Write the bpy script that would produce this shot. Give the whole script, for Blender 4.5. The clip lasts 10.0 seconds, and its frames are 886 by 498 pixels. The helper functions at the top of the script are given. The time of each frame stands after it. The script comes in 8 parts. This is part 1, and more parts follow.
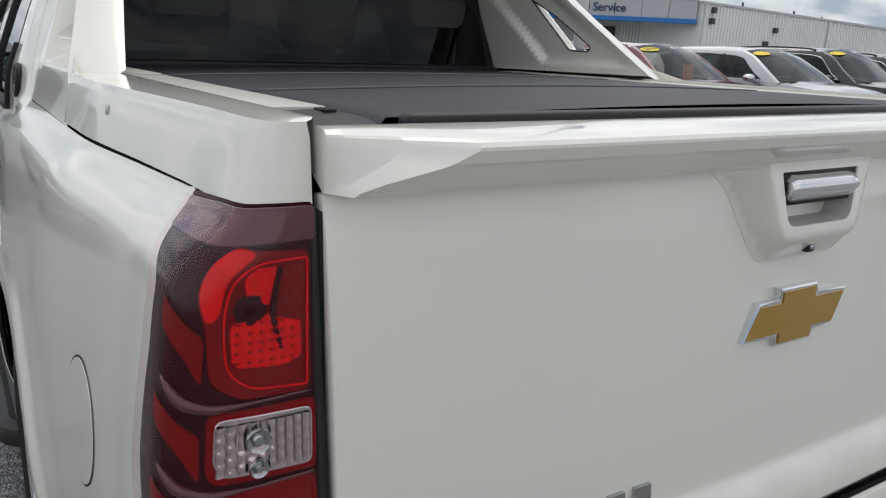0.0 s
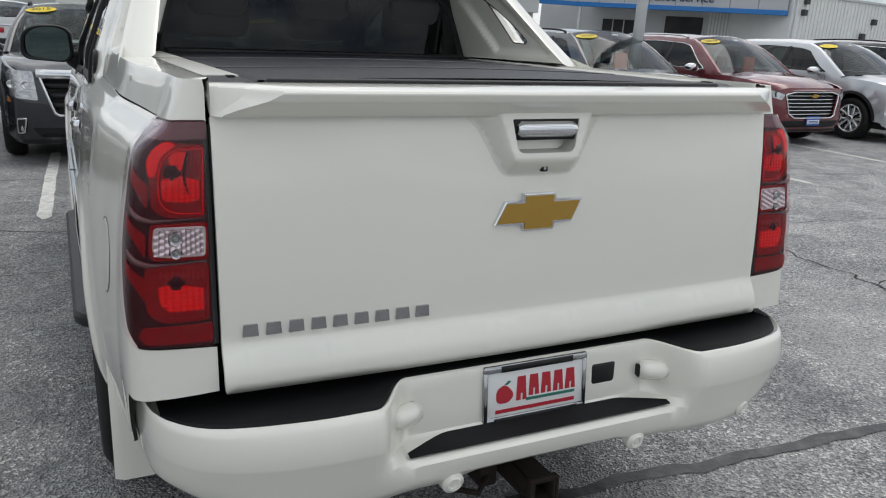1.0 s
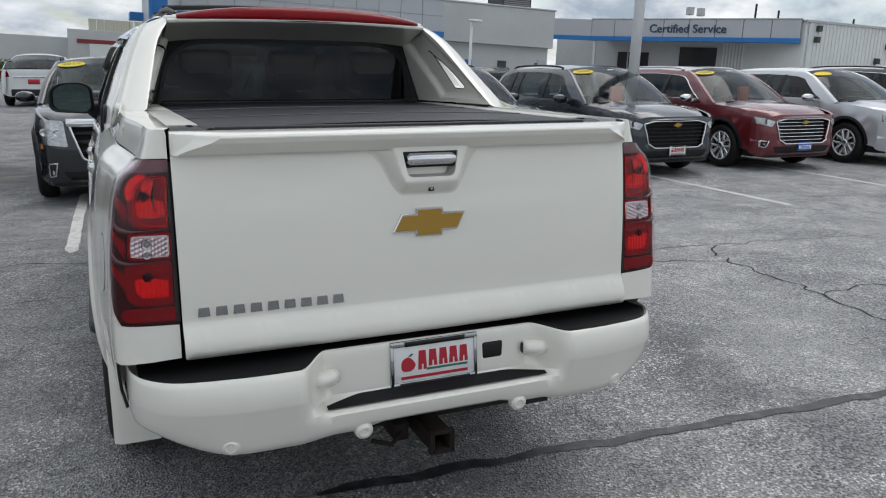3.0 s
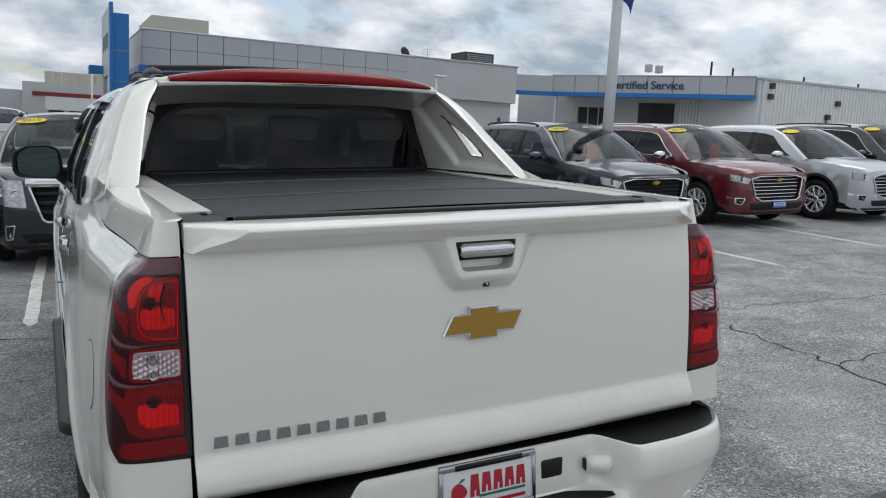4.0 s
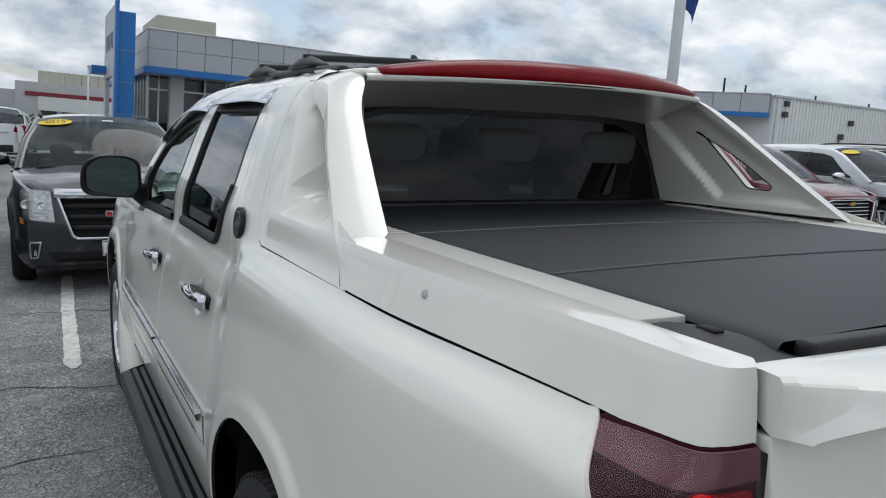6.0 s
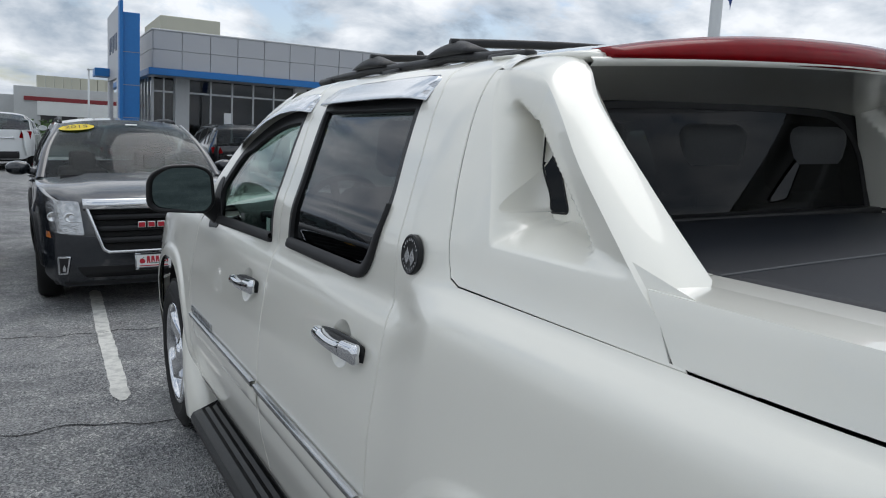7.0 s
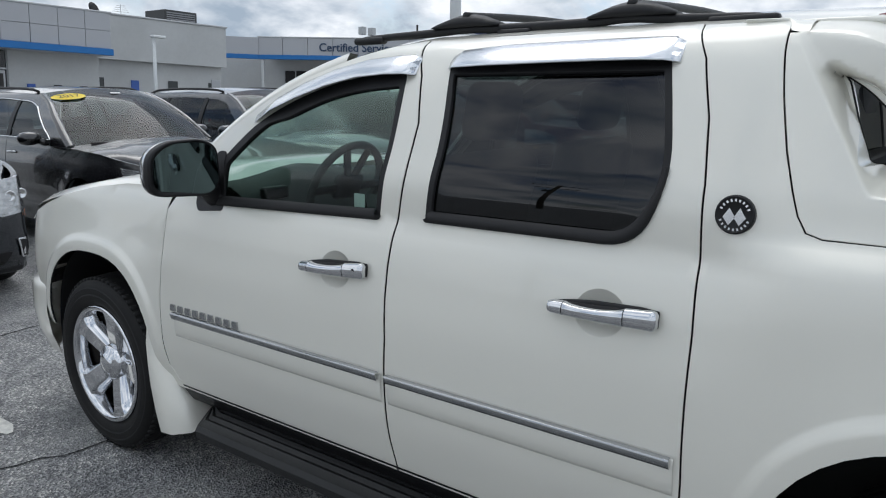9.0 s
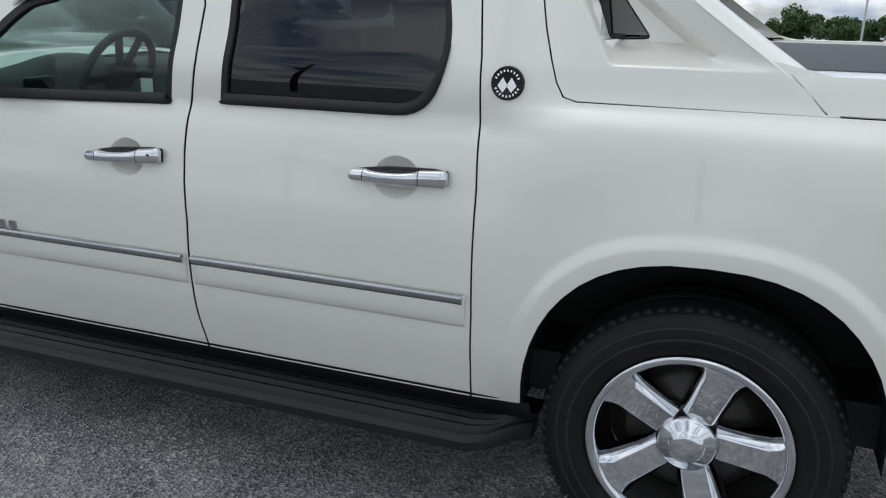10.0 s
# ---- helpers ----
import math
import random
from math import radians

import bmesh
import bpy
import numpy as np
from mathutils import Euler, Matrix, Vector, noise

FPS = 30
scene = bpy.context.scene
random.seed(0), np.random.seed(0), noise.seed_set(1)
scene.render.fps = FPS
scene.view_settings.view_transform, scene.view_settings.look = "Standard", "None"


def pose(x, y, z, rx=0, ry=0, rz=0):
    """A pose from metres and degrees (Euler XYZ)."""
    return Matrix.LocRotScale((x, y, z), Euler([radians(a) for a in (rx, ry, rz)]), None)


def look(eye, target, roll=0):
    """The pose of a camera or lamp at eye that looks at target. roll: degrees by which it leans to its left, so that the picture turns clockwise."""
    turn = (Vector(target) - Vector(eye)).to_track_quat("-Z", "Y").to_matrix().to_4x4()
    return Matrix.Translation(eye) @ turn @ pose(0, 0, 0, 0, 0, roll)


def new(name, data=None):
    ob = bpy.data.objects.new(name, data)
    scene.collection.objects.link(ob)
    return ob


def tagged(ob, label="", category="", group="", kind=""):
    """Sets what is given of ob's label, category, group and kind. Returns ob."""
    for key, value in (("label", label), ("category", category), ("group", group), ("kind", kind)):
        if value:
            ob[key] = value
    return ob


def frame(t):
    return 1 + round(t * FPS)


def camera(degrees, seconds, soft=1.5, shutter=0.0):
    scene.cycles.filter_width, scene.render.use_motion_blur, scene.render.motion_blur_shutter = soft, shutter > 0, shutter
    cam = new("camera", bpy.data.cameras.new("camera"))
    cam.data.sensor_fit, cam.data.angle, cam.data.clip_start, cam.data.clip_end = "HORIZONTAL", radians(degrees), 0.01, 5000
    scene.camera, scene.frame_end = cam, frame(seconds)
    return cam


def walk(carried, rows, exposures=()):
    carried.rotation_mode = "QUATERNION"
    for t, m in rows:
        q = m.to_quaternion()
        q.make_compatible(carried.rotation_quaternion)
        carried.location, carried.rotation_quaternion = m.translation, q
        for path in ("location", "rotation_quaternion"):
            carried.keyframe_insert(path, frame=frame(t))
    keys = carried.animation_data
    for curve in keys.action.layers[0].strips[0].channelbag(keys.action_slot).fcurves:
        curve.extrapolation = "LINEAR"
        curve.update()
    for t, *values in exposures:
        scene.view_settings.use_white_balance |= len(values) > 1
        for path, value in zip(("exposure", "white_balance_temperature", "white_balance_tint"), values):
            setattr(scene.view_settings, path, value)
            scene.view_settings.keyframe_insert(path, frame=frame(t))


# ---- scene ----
cam = camera(59.0, 10.0, 1.1)
# the lot rises a little towards +x; truck, cars and camera stand on that slope
LOT = pose(0, 0, 0, 0, -2.55, 0)
PATH = [
    (0, (-1.058, -1.856, 1.463), (-0.011, -0.226, 0.963), 2.0),
    (0.5, (-1.038, -2.345, 1.466), (-0.109, -0.643, 0.977), 2.7),
    (1, (-1.011, -2.741, 1.492), (-0.159, -1.012, 0.962), 2.3),
    (1.5, (-0.862, -3.085, 1.475), (-0.082, -1.328, 0.921), 1.4),
    (2, (-0.868, -3.365, 1.49), (-0.114, -1.595, 0.941), 0.7),
    (2.2, (-0.908, -3.462, 1.497), (-0.155, -1.689, 0.96), 0.6),
    (3.3, (-0.933, -3.309, 1.587), (-0.112, -1.53, 1.189), 0.6),
    (3.5, (-0.922, -3.201, 1.605), (-0.079, -1.425, 1.24), 0.7),
    (4, (-1.015, -2.95, 1.611), (-0.119, -1.19, 1.294), 0.7),
    (4.5, (-1.127, -2.695, 1.624), (-0.195, -0.949, 1.333), 0.8),
    (5, (-1.176, -2.396, 1.602), (-0.227, -0.658, 1.318), 1.0),
    (5.5, (-1.255, -2.027, 1.6), (-0.316, -0.284, 1.316), 1.2),
    (5.7, (-1.322, -1.885, 1.606), (-0.39, -0.14, 1.313), 2.0),
    (6.8, (-1.554, -1.087, 1.616), (-0.641, 0.669, 1.326), 1.6),
    (7, (-1.618, -0.975, 1.611), (-0.688, 0.77, 1.31), 0.8),
    (7.5, (-1.856, -0.661, 1.637), (-0.821, 1.019, 1.312), -0.2),
    (8, (-2.072, -0.38, 1.61), (-0.881, 1.191, 1.275), -0.3),
    (8.5, (-2.357, -0.134, 1.607), (-0.989, 1.28, 1.252), -0.3),
    (9, (-2.651, -0.01, 1.622), (-1.116, 1.208, 1.22), -0.4),
    (9.5, (-2.87, -0.055, 1.579), (-1.207, 0.964, 1.136), 0.3),
    (9.8, (-3.006, -0.003, 1.535), (-1.240, 0.812, 1.071), 1.0),
    (10, (-2.907, -0.012, 1.572), (-1.125, 0.642, 0.943), 0.7),
]
walk(cam, [(t, LOT @ look(eye, target, roll)) for t, eye, target, roll in PATH], [(0, 0.16, 6640, 11), (2, 0.22, 6500, 10), (3.5, 0.05, 6420, 10), (4.5, 0.03, 6380, 10), (7, 0.05, 6300, 10), (9, 0.12, 6250, 10), (10, 0.20, 6250, 10)])

# ---- light ----
world = bpy.data.worlds.new("world")
scene.world = world
world.use_nodes = True
wt = world.node_tree
wt.nodes.clear()


def wnode(kind, **values):
    n = wt.nodes.new(kind)
    for k, v in values.items():
        n.inputs[k].default_value = v
    return n


SUN_UP, SUN_ROUND = radians(63), radians(40)
sky = wt.nodes.new("ShaderNodeTexSky")
sky.sky_type, sky.sun_disc, sky.sun_elevation, sky.sun_rotation = "NISHITA", False, SUN_UP, SUN_ROUND
sky.dust_density = 2.0
coord = wt.nodes.new("ShaderNodeTexCoord")
split = wt.nodes.new("ShaderNodeSeparateXYZ")
wt.links.new(coord.outputs["Generated"], split.inputs[0])
# clouds lie on a flat layer: divide the direction by its height
rise = wt.nodes.new("ShaderNodeMath"); rise.operation = "MAXIMUM"; rise.inputs[1].default_value = 0.0
wt.links.new(split.outputs["Z"], rise.inputs[0])
lift = wt.nodes.new("ShaderNodeMath"); lift.operation = "ADD"; lift.inputs[1].default_value = 0.42
wt.links.new(rise.outputs[0], lift.inputs[0])
flat = wt.nodes.new("ShaderNodeVectorMath"); flat.operation = "DIVIDE"
comb = wt.nodes.new("ShaderNodeCombineXYZ")
for k in "XYZ":
    wt.links.new(lift.outputs[0], comb.inputs[k])
wt.links.new(coord.outputs["Generated"], flat.inputs[0])
wt.links.new(comb.outputs[0], flat.inputs[1])
big = wnode("ShaderNodeTexNoise", Scale=3.4, Detail=9.0, Roughness=0.62, Distortion=0.25)
wt.links.new(flat.outputs[0], big.inputs["Vector"])
shade = wnode("ShaderNodeTexNoise", Scale=4.2, Detail=6.0, Roughness=0.55, Distortion=0.15)
wt.links.new(flat.outputs[0], shade.inputs["Vector"])
cover = wt.nodes.new("ShaderNodeValToRGB")
cover.color_ramp.elements[0].position, cover.color_ramp.elements[1].position = 0.34, 0.47
wt.links.new(big.outputs["Fac"], cover.inputs[0])
# billows: small rounded cells that break up the noise
puff = wt.nodes.new("ShaderNodeTexVoronoi")
puff.feature, puff.normalize = "SMOOTH_F1", True
for k, v in (("Scale", 5.0), ("Detail", 1.6), ("Roughness", 0.4), ("Smoothness", 0.7)):
    puff.inputs[k].default_value = v
warp = wt.nodes.new("ShaderNodeVectorMath"); warp.operation = "MULTIPLY_ADD"
warp.inputs[1].default_value = (0.22, 0.22, 0.22)
wt.links.new(shade.outputs["Color"], warp.inputs[0])
wt.links.new(flat.outputs[0], warp.inputs[2])
wt.links.new(warp.outputs[0], puff.inputs["Vector"])
heap = wt.nodes.new("ShaderNodeMath"); heap.operation = "MULTIPLY_ADD"; heap.inputs[1].default_value = -0.55
wt.links.new(puff.outputs["Distance"], heap.inputs[0])
wt.links.new(shade.outputs["Fac"], heap.inputs[2])
tone = wt.nodes.new("ShaderNodeValToRGB")
tone.color_ramp.elements[0].position, tone.color_ramp.elements[0].color = 0.19, (0.40, 0.48, 0.57, 1)
tone.color_ramp.elements[1].position, tone.color_ramp.elements[1].color = 0.46, (1.05, 1.07, 1.09, 1)
wt.links.new(heap.outputs[0], tone.inputs[0])
skyb = wt.nodes.new("ShaderNodeBackground"); skyb.inputs[1].default_value = 0.12
wt.links.new(sky.outputs[0], skyb.inputs[0])
cloudb = wt.nodes.new("ShaderNodeBackground"); cloudb.inputs[1].default_value = 0.95
wt.links.new(tone.outputs[0], cloudb.inputs[0])
# an overcast sky is brighter overhead than at the horizon
height = wt.nodes.new("ShaderNodeMapRange")
height.inputs["From Min"].default_value, height.inputs["From Max"].default_value = 0.05, 0.9
height.inputs["To Min"].default_value, height.inputs["To Max"].default_value = 0.86, 1.06
wt.links.new(split.outputs["Z"], height.inputs["Value"])
wt.links.new(height.outputs[0], cloudb.inputs[1])
wmix = wt.nodes.new("ShaderNodeMixShader")
wt.links.new(cover.outputs[0], wmix.inputs[0])
wt.links.new(skyb.outputs[0], wmix.inputs[1])
wt.links.new(cloudb.outputs[0], wmix.inputs[2])
wout = wt.nodes.new("ShaderNodeOutputWorld")
wt.links.new(wmix.outputs[0], wout.inputs[0])
sun = new("sun", bpy.data.lights.new("sun", "SUN"))
sun.data.energy, sun.data.angle, sun.data.color = 0.6, radians(36), (1.0, 0.97, 0.92)
sun.matrix_world = pose(0, 0, 30, 90 - math.degrees(SUN_UP), 0, 180 - math.degrees(SUN_ROUND))

# ---- materials ----
def material(name, color, rough=0.5, metal=0.0, coat=0.0, spec=0.5, grain=None, wear=None, bump=None, rough_var=0.0, emit=None):
    """A principled material. grain: (scale, amount) of fine tone; wear: (scale, amount, color) of broad stains; bump: (scale, height)."""
    m = bpy.data.materials.new(name)
    m.use_nodes = True
    t = m.node_tree
    b = t.nodes["Principled BSDF"]
    b.inputs["Base Color"].default_value = (*color, 1)
    b.inputs["Roughness"].default_value, b.inputs["Metallic"].default_value = rough, metal
    b.inputs["Coat Weight"].default_value, b.inputs["Coat Roughness"].default_value = coat, 0.03
    b.inputs["Specular IOR Level"].default_value = spec
    if emit:
        b.inputs["Emission Color"].default_value, b.inputs["Emission Strength"].default_value = (*emit[0], 1), emit[1]
    if grain or wear or bump or rough_var:
        co = t.nodes.new("ShaderNodeTexCoord")
        last = None

        def noise_node(scale, detail=4.0):
            n = t.nodes.new("ShaderNodeTexNoise")
            n.inputs["Scale"].default_value, n.inputs["Detail"].default_value = scale, detail
            t.links.new(co.outputs["Object"], n.inputs["Vector"])
            return n
        if grain:
            n = noise_node(grain[0])
            mix = t.nodes.new("ShaderNodeMix"); mix.data_type = "RGBA"
            mix.inputs[6].default_value = (*[c * (1 - grain[1]) for c in color], 1)
            mix.inputs[7].default_value = (*[min(1, c * (1 + grain[1])) for c in color], 1)
            t.links.new(n.outputs["Fac"], mix.inputs[0])
            last = mix.outputs[2]
        if wear:
            n = noise_node(wear[0], 6.0)
            ramp = t.nodes.new("ShaderNodeValToRGB")
            ramp.color_ramp.elements[0].position, ramp.color_ramp.elements[1].position = 0.45, 0.72
            ramp.color_ramp.elements[0].color, ramp.color_ramp.elements[1].color = (0, 0, 0, 1), (wear[1],) * 3 + (1,)
            t.links.new(n.outputs["Fac"], ramp.inputs[0])
            mix = t.nodes.new("ShaderNodeMix"); mix.data_type = "RGBA"
            t.links.new(ramp.outputs[0], mix.inputs[0])
            if last:
                t.links.new(last, mix.inputs[6])
            else:
                mix.inputs[6].default_value = (*color, 1)
            mix.inputs[7].default_value = (*wear[2], 1)
            last = mix.outputs[2]
        if last:
            t.links.new(last, b.inputs["Base Color"])
        if rough_var:
            n = noise_node(3.0, 5.0)
            mr = t.nodes.new("ShaderNodeMapRange")
            mr.inputs["To Min"].default_value, mr.inputs["To Max"].default_value = max(0.0, rough - rough_var), min(1.0, rough + rough_var)
            t.links.new(n.outputs["Fac"], mr.inputs["Value"])
            t.links.new(mr.outputs[0], b.inputs["Roughness"])
        if bump:
            n = noise_node(bump[0], 5.0)
            bp = t.nodes.new("ShaderNodeBump")
            bp.inputs["Strength"].default_value, bp.inputs["Distance"].default_value = 1.0, bump[1]
            t.links.new(n.outputs["Fac"], bp.inputs["Height"])
            t.links.new(bp.outputs[0], b.inputs["Normal"])
    return m


def glass(name, tint, rough=0.0, front=0.04):
    """Car glass: a tinted see-through sheet with a sharp surface reflection."""
    m = bpy.data.materials.new(name)
    m.use_nodes = True
    t = m.node_tree
    t.nodes.clear()
    out = t.nodes.new("ShaderNodeOutputMaterial")
    tr = t.nodes.new("ShaderNodeBsdfTransparent"); tr.inputs[0].default_value = (*tint, 1)
    gl = t.nodes.new("ShaderNodeBsdfGlossy"); gl.inputs["Roughness"].default_value = rough
    gl.inputs[0].default_value = (0.95, 0.97, 1.0, 1)
    # the gloss grows towards grazing angles, alike from both faces of the sheet
    lw = t.nodes.new("ShaderNodeLayerWeight"); lw.inputs[0].default_value = 0.5
    pw = t.nodes.new("ShaderNodeMath"); pw.operation = "POWER"; pw.inputs[1].default_value = 5.0
    fr = t.nodes.new("ShaderNodeMath"); fr.operation = "MULTIPLY_ADD"; fr.inputs[1].default_value, fr.inputs[2].default_value = 0.90, front
    t.links.new(lw.outputs["Facing"], pw.inputs[0])
    t.links.new(pw.outputs[0], fr.inputs[0])
    mx = t.nodes.new("ShaderNodeMixShader")
    t.links.new(fr.outputs[0], mx.inputs[0]); t.links.new(tr.outputs[0], mx.inputs[1]); t.links.new(gl.outputs[0], mx.inputs[2])
    t.links.new(mx.outputs[0], out.inputs[0])
    return m


PEARL = material("pearl_white_paint", (0.815, 0.800, 0.722), 0.36, 0.14, 1.0, grain=(900, 0.03), wear=(1.3, 0.12, (0.66, 0.67, 0.63)))
# a duller, greyer white than the body paint
PEARL_IN = material("dull_white_panel", (0.50, 0.49, 0.445), 0.45, 0.0, 0.2, grain=(400, 0.05))
BLACK_GAP = material("dark_gap", (0.008, 0.008, 0.008), 0.8)
BLACK_TRIM = material("black_plastic", (0.010, 0.010, 0.011), 0.45, spec=0.35, grain=(300, 0.25), bump=(700, 0.0004))
BLACK_RUBBER = material("black_rubber", (0.008, 0.008, 0.009), 0.65, grain=(120, 0.3), wear=(6, 0.25, (0.03, 0.029, 0.027)))
TREAD = material("tyre_rubber", (0.006, 0.006, 0.006), 0.62, spec=0.3, grain=(90, 0.3), wear=(9, 0.5, (0.018, 0.017, 0.015)), bump=(200, 0.0006))
PAD = material("grooved_step_pad", (0.011, 0.011, 0.012), 0.6, spec=0.2, grain=(200, 0.25), wear=(5, 0.3, (0.035, 0.035, 0.035)), bump=(500, 0.0006))
BOARD = material("grey_black_board", (0.010, 0.0105, 0.011), 0.45, spec=0.4, grain=(200, 0.25), wear=(4, 0.4, (0.030, 0.030, 0.029)), bump=(400, 0.0005))
CHROME = material("chrome", (0.68, 0.69, 0.71), 0.06, 1.0)
CHROME_GREY = material("grey_chrome_lettering", (0.42, 0.43, 0.44), 0.16, 1.0)
CHROME_SATIN = material("satin_chrome", (0.70, 0.72, 0.75), 0.19, 1.0, grain=(6, .05))
CHROME_DULL = material("polished_alloy", (0.70, 0.71, 0.72), 0.12, 1.0, rough_var=0.05)
GOLD = material("gold_badge", (0.46, 0.27, 0.045), 0.30, 0.6, 0.5, grain=(700, 0.15))
VINYL = material("black_vinyl_cover", (0.012, 0.0145, 0.020), 0.5, spec=0.32, grain=(260, 0.25), wear=(2.2, 0.5, (0.023, 0.026, 0.032)), bump=(900, 0.0005))
LENS_RED = material("red_lens", (0.20, 0.001, 0.003), 0.22, 0.0, 0.0, spec=0.1, grain=(40, .3))
LENS_DARK = material("dark_red_lens", (0.030, 0.0015, 0.004), 0.25, 0.0, 0.0, spec=0.1, grain=(25, .5))
LENS_BRIGHT = material("bright_red_reflector", (0.82, 0.003, 0.005), 0.16, 0.0, 0.0, spec=0.1, grain=(60, .3))
LENS_CLEAR = material("clear_lamp_reflector", (0.86, 0.86, 0.86), 0.12, 0.7, 0.5)
RUST = material("rusty_steel", (0.018, 0.011, 0.008), 0.85, 0.3, grain=(60, 0.6), bump=(120, 0.002))
CABIN = material("grey_cabin_trim", (0.055, 0.057, 0.058), 0.7, grain=(150, 0.15), bump=(400, 0.0006))
CABIN_DARK = material("dark_cabin_trim", (0.018, 0.018, 0.019), 0.7, grain=(150, 0.2), bump=(300, 0.0006))
TINT = glass("privacy_glass", (0.07, 0.078, 0.080), front=0.048)
GLASS_GREEN = glass("green_tint_glass", (0.56, 0.68, 0.63))
GLASS_DARK = glass("dark_tint_glass", (0.16, 0.17, 0.18))
MIRROR = material("mirror_glass", (0.11, 0.15, 0.15), 0.02, 1.0)
LENS_SMOKE = material("smoked_lens", (0.085, 0.018, 0.026), 0.22, 0.0, 0.6)
LENS_STOP = material("high_stop_lens", (0.20, 0.003, 0.006), 0.12, 0.0, 0.12, spec=0.12, grain=(30, .25))
TINT_BACK = glass("rear_privacy_glass", (0.030, 0.034, 0.034), front=0.022)
LAMP_COVER = glass("lamp_cover", (0.97, 0.86, 0.87), front=0.03)
COVER_HEM = material("grey_cover_hem", (0.075, 0.078, 0.082), 0.6, grain=(200, 0.3))
PLATE_WHITE = material("plate_white", (0.74, 0.75, 0.74), 0.35, 0.0, 0.3, wear=(30, 0.1, (0.5, 0.5, 0.48)))
PLATE_RED = material("plate_red", (0.42, 0.015, 0.03), 0.35)
PLATE_GREEN = material("plate_dark_green", (0.03, 0.16, 0.12), 0.4)
BRAKE = material("brake_iron", (0.06, 0.055, 0.05), 0.5, 0.7, grain=(80, 0.3))
CHAR = material("dark_grey_paint", (0.012, 0.015, 0.020), 0.25, 0.3, 1.0, grain=(800, 0.2))
INK = material("blue_grey_paint", (0.016, 0.024, 0.032), 0.25, 0.3, 1.0, grain=(800, 0.2))
BLACKP = material("black_paint", (0.007, 0.007, 0.008), 0.2, 0.0, 1.0, grain=(800, 0.2))
MAROON = material("dark_red_paint", (0.135, 0.012, 0.018), 0.25, 0.25, 1.0, grain=(800, 0.2))
SILVER = material("silver_paint", (0.50, 0.52, 0.54), 0.28, 0.5, 1.0, grain=(900, 0.12))
WHITE_P = material("white_car_paint", (0.72, 0.74, 0.74), 0.3, 0.0, 0.8, grain=(600, 0.03))
CAR_GLASS = glass("car_glass", (0.22, 0.27, 0.26), front=0.03)
SCREEN_GLASS = glass("car_windscreen", (0.46, 0.54, 0.52), front=0.03)
LAMP_CLEAR = material("head_lamp_clear", (0.46, 0.47, 0.48), 0.16, 0.85, 0.8, grain=(22, 0.6), bump=(35, 0.004))
AMBER = material("amber_lens", (0.55, 0.16, 0.03), 0.15, 0.0, 0.8)
STICKER = material("yellow_sticker", (0.80, 0.60, 0.01), 0.5)
ORANGE = material("orange_card", (0.75, 0.12, 0.03), 0.6)
PLATE_BLUE = material("plate_blue", (0.05, 0.12, 0.42), 0.4)

# ---- ground ----
SLOPE = math.tan(radians(2.55))


def clamp_step(a, b, x):
    t = min(max((x - a) / (b - a), 0.0), 1.0)
    return t * t * (3 - 2 * t)


def ground_z(x, y):
    """Height of the lot: it rises towards +x, levels out by the service building and sinks again far off."""
    z = SLOPE * max(-16.0, min(24.0, x))
    far = clamp_step(24, 60, x) * .8 + clamp_step(-16, -60, x) * -.7
    # the left part of the lot climbs a little beyond the first row
    return z - far + .45 * clamp_step(12, 20, y) * clamp_step(2, -1.5, x)

# ---- building tools ----
from mathutils.geometry import delaunay_2d_cdt


def curve_of(xs, ys):
    """A smooth monotone curve through the given points, as a function."""
    n = len(xs)
    h = [xs[i + 1] - xs[i] for i in range(n - 1)]
    d = [(ys[i + 1] - ys[i]) / h[i] for i in range(n - 1)]
    m = [d[0]] + [0.0] * (n - 2) + [d[-1]]
    for i in range(1, n - 1):
        if d[i - 1] * d[i] > 0:
            m[i] = 3 * (h[i - 1] + h[i]) / ((2 * h[i] + h[i - 1]) / d[i - 1] + (h[i] + 2 * h[i - 1]) / d[i])

    def f(x):
        x = min(max(x, xs[0]), xs[-1])
        i = 0
        while i < n - 2 and x > xs[i + 1]:
            i += 1
        t = (x - xs[i]) / h[i]
        return ((2 * t ** 3 - 3 * t ** 2 + 1) * ys[i] + (t ** 3 - 2 * t ** 2 + t) * h[i] * m[i]
                + (3 * t ** 2 - 2 * t ** 3) * ys[i + 1] + (t ** 3 - t ** 2) * h[i] * m[i + 1])
    return f


def step(a, b, x):
    t = min(max((x - a) / (b - a), 0.0), 1.0)
    return t * t * (3 - 2 * t)


def part(name, bm, mat, parent=None, label="", smooth=True, sharp=None):
    """Links a bmesh as one mesh object under a thing or a part."""
    me = bpy.data.meshes.new(name)
    if sharp is not None:
        for e in bm.edges:
            if len(e.link_faces) == 2 and e.calc_face_angle(0.0) > radians(sharp):
                e.smooth = False
    for f in bm.faces:
        f.smooth = smooth
    bm.to_mesh(me)
    bm.free()
    return placed(name, me, mat, parent, label)


def placed(name, me, mat, parent=None, label=""):
    for m in (mat if isinstance(mat, (list, tuple)) else [mat]):
        me.materials.append(m)
    ob = new(name, me)
    ob.parent = parent
    if label:
        tagged(ob, label)
    return ob


def thing(name, label, category, m=Matrix(), group="", kind=""):
    ob = new(name)
    ob.empty_display_size = 0.2
    ob.matrix_basis = m
    return tagged(ob, label, category, group, kind)


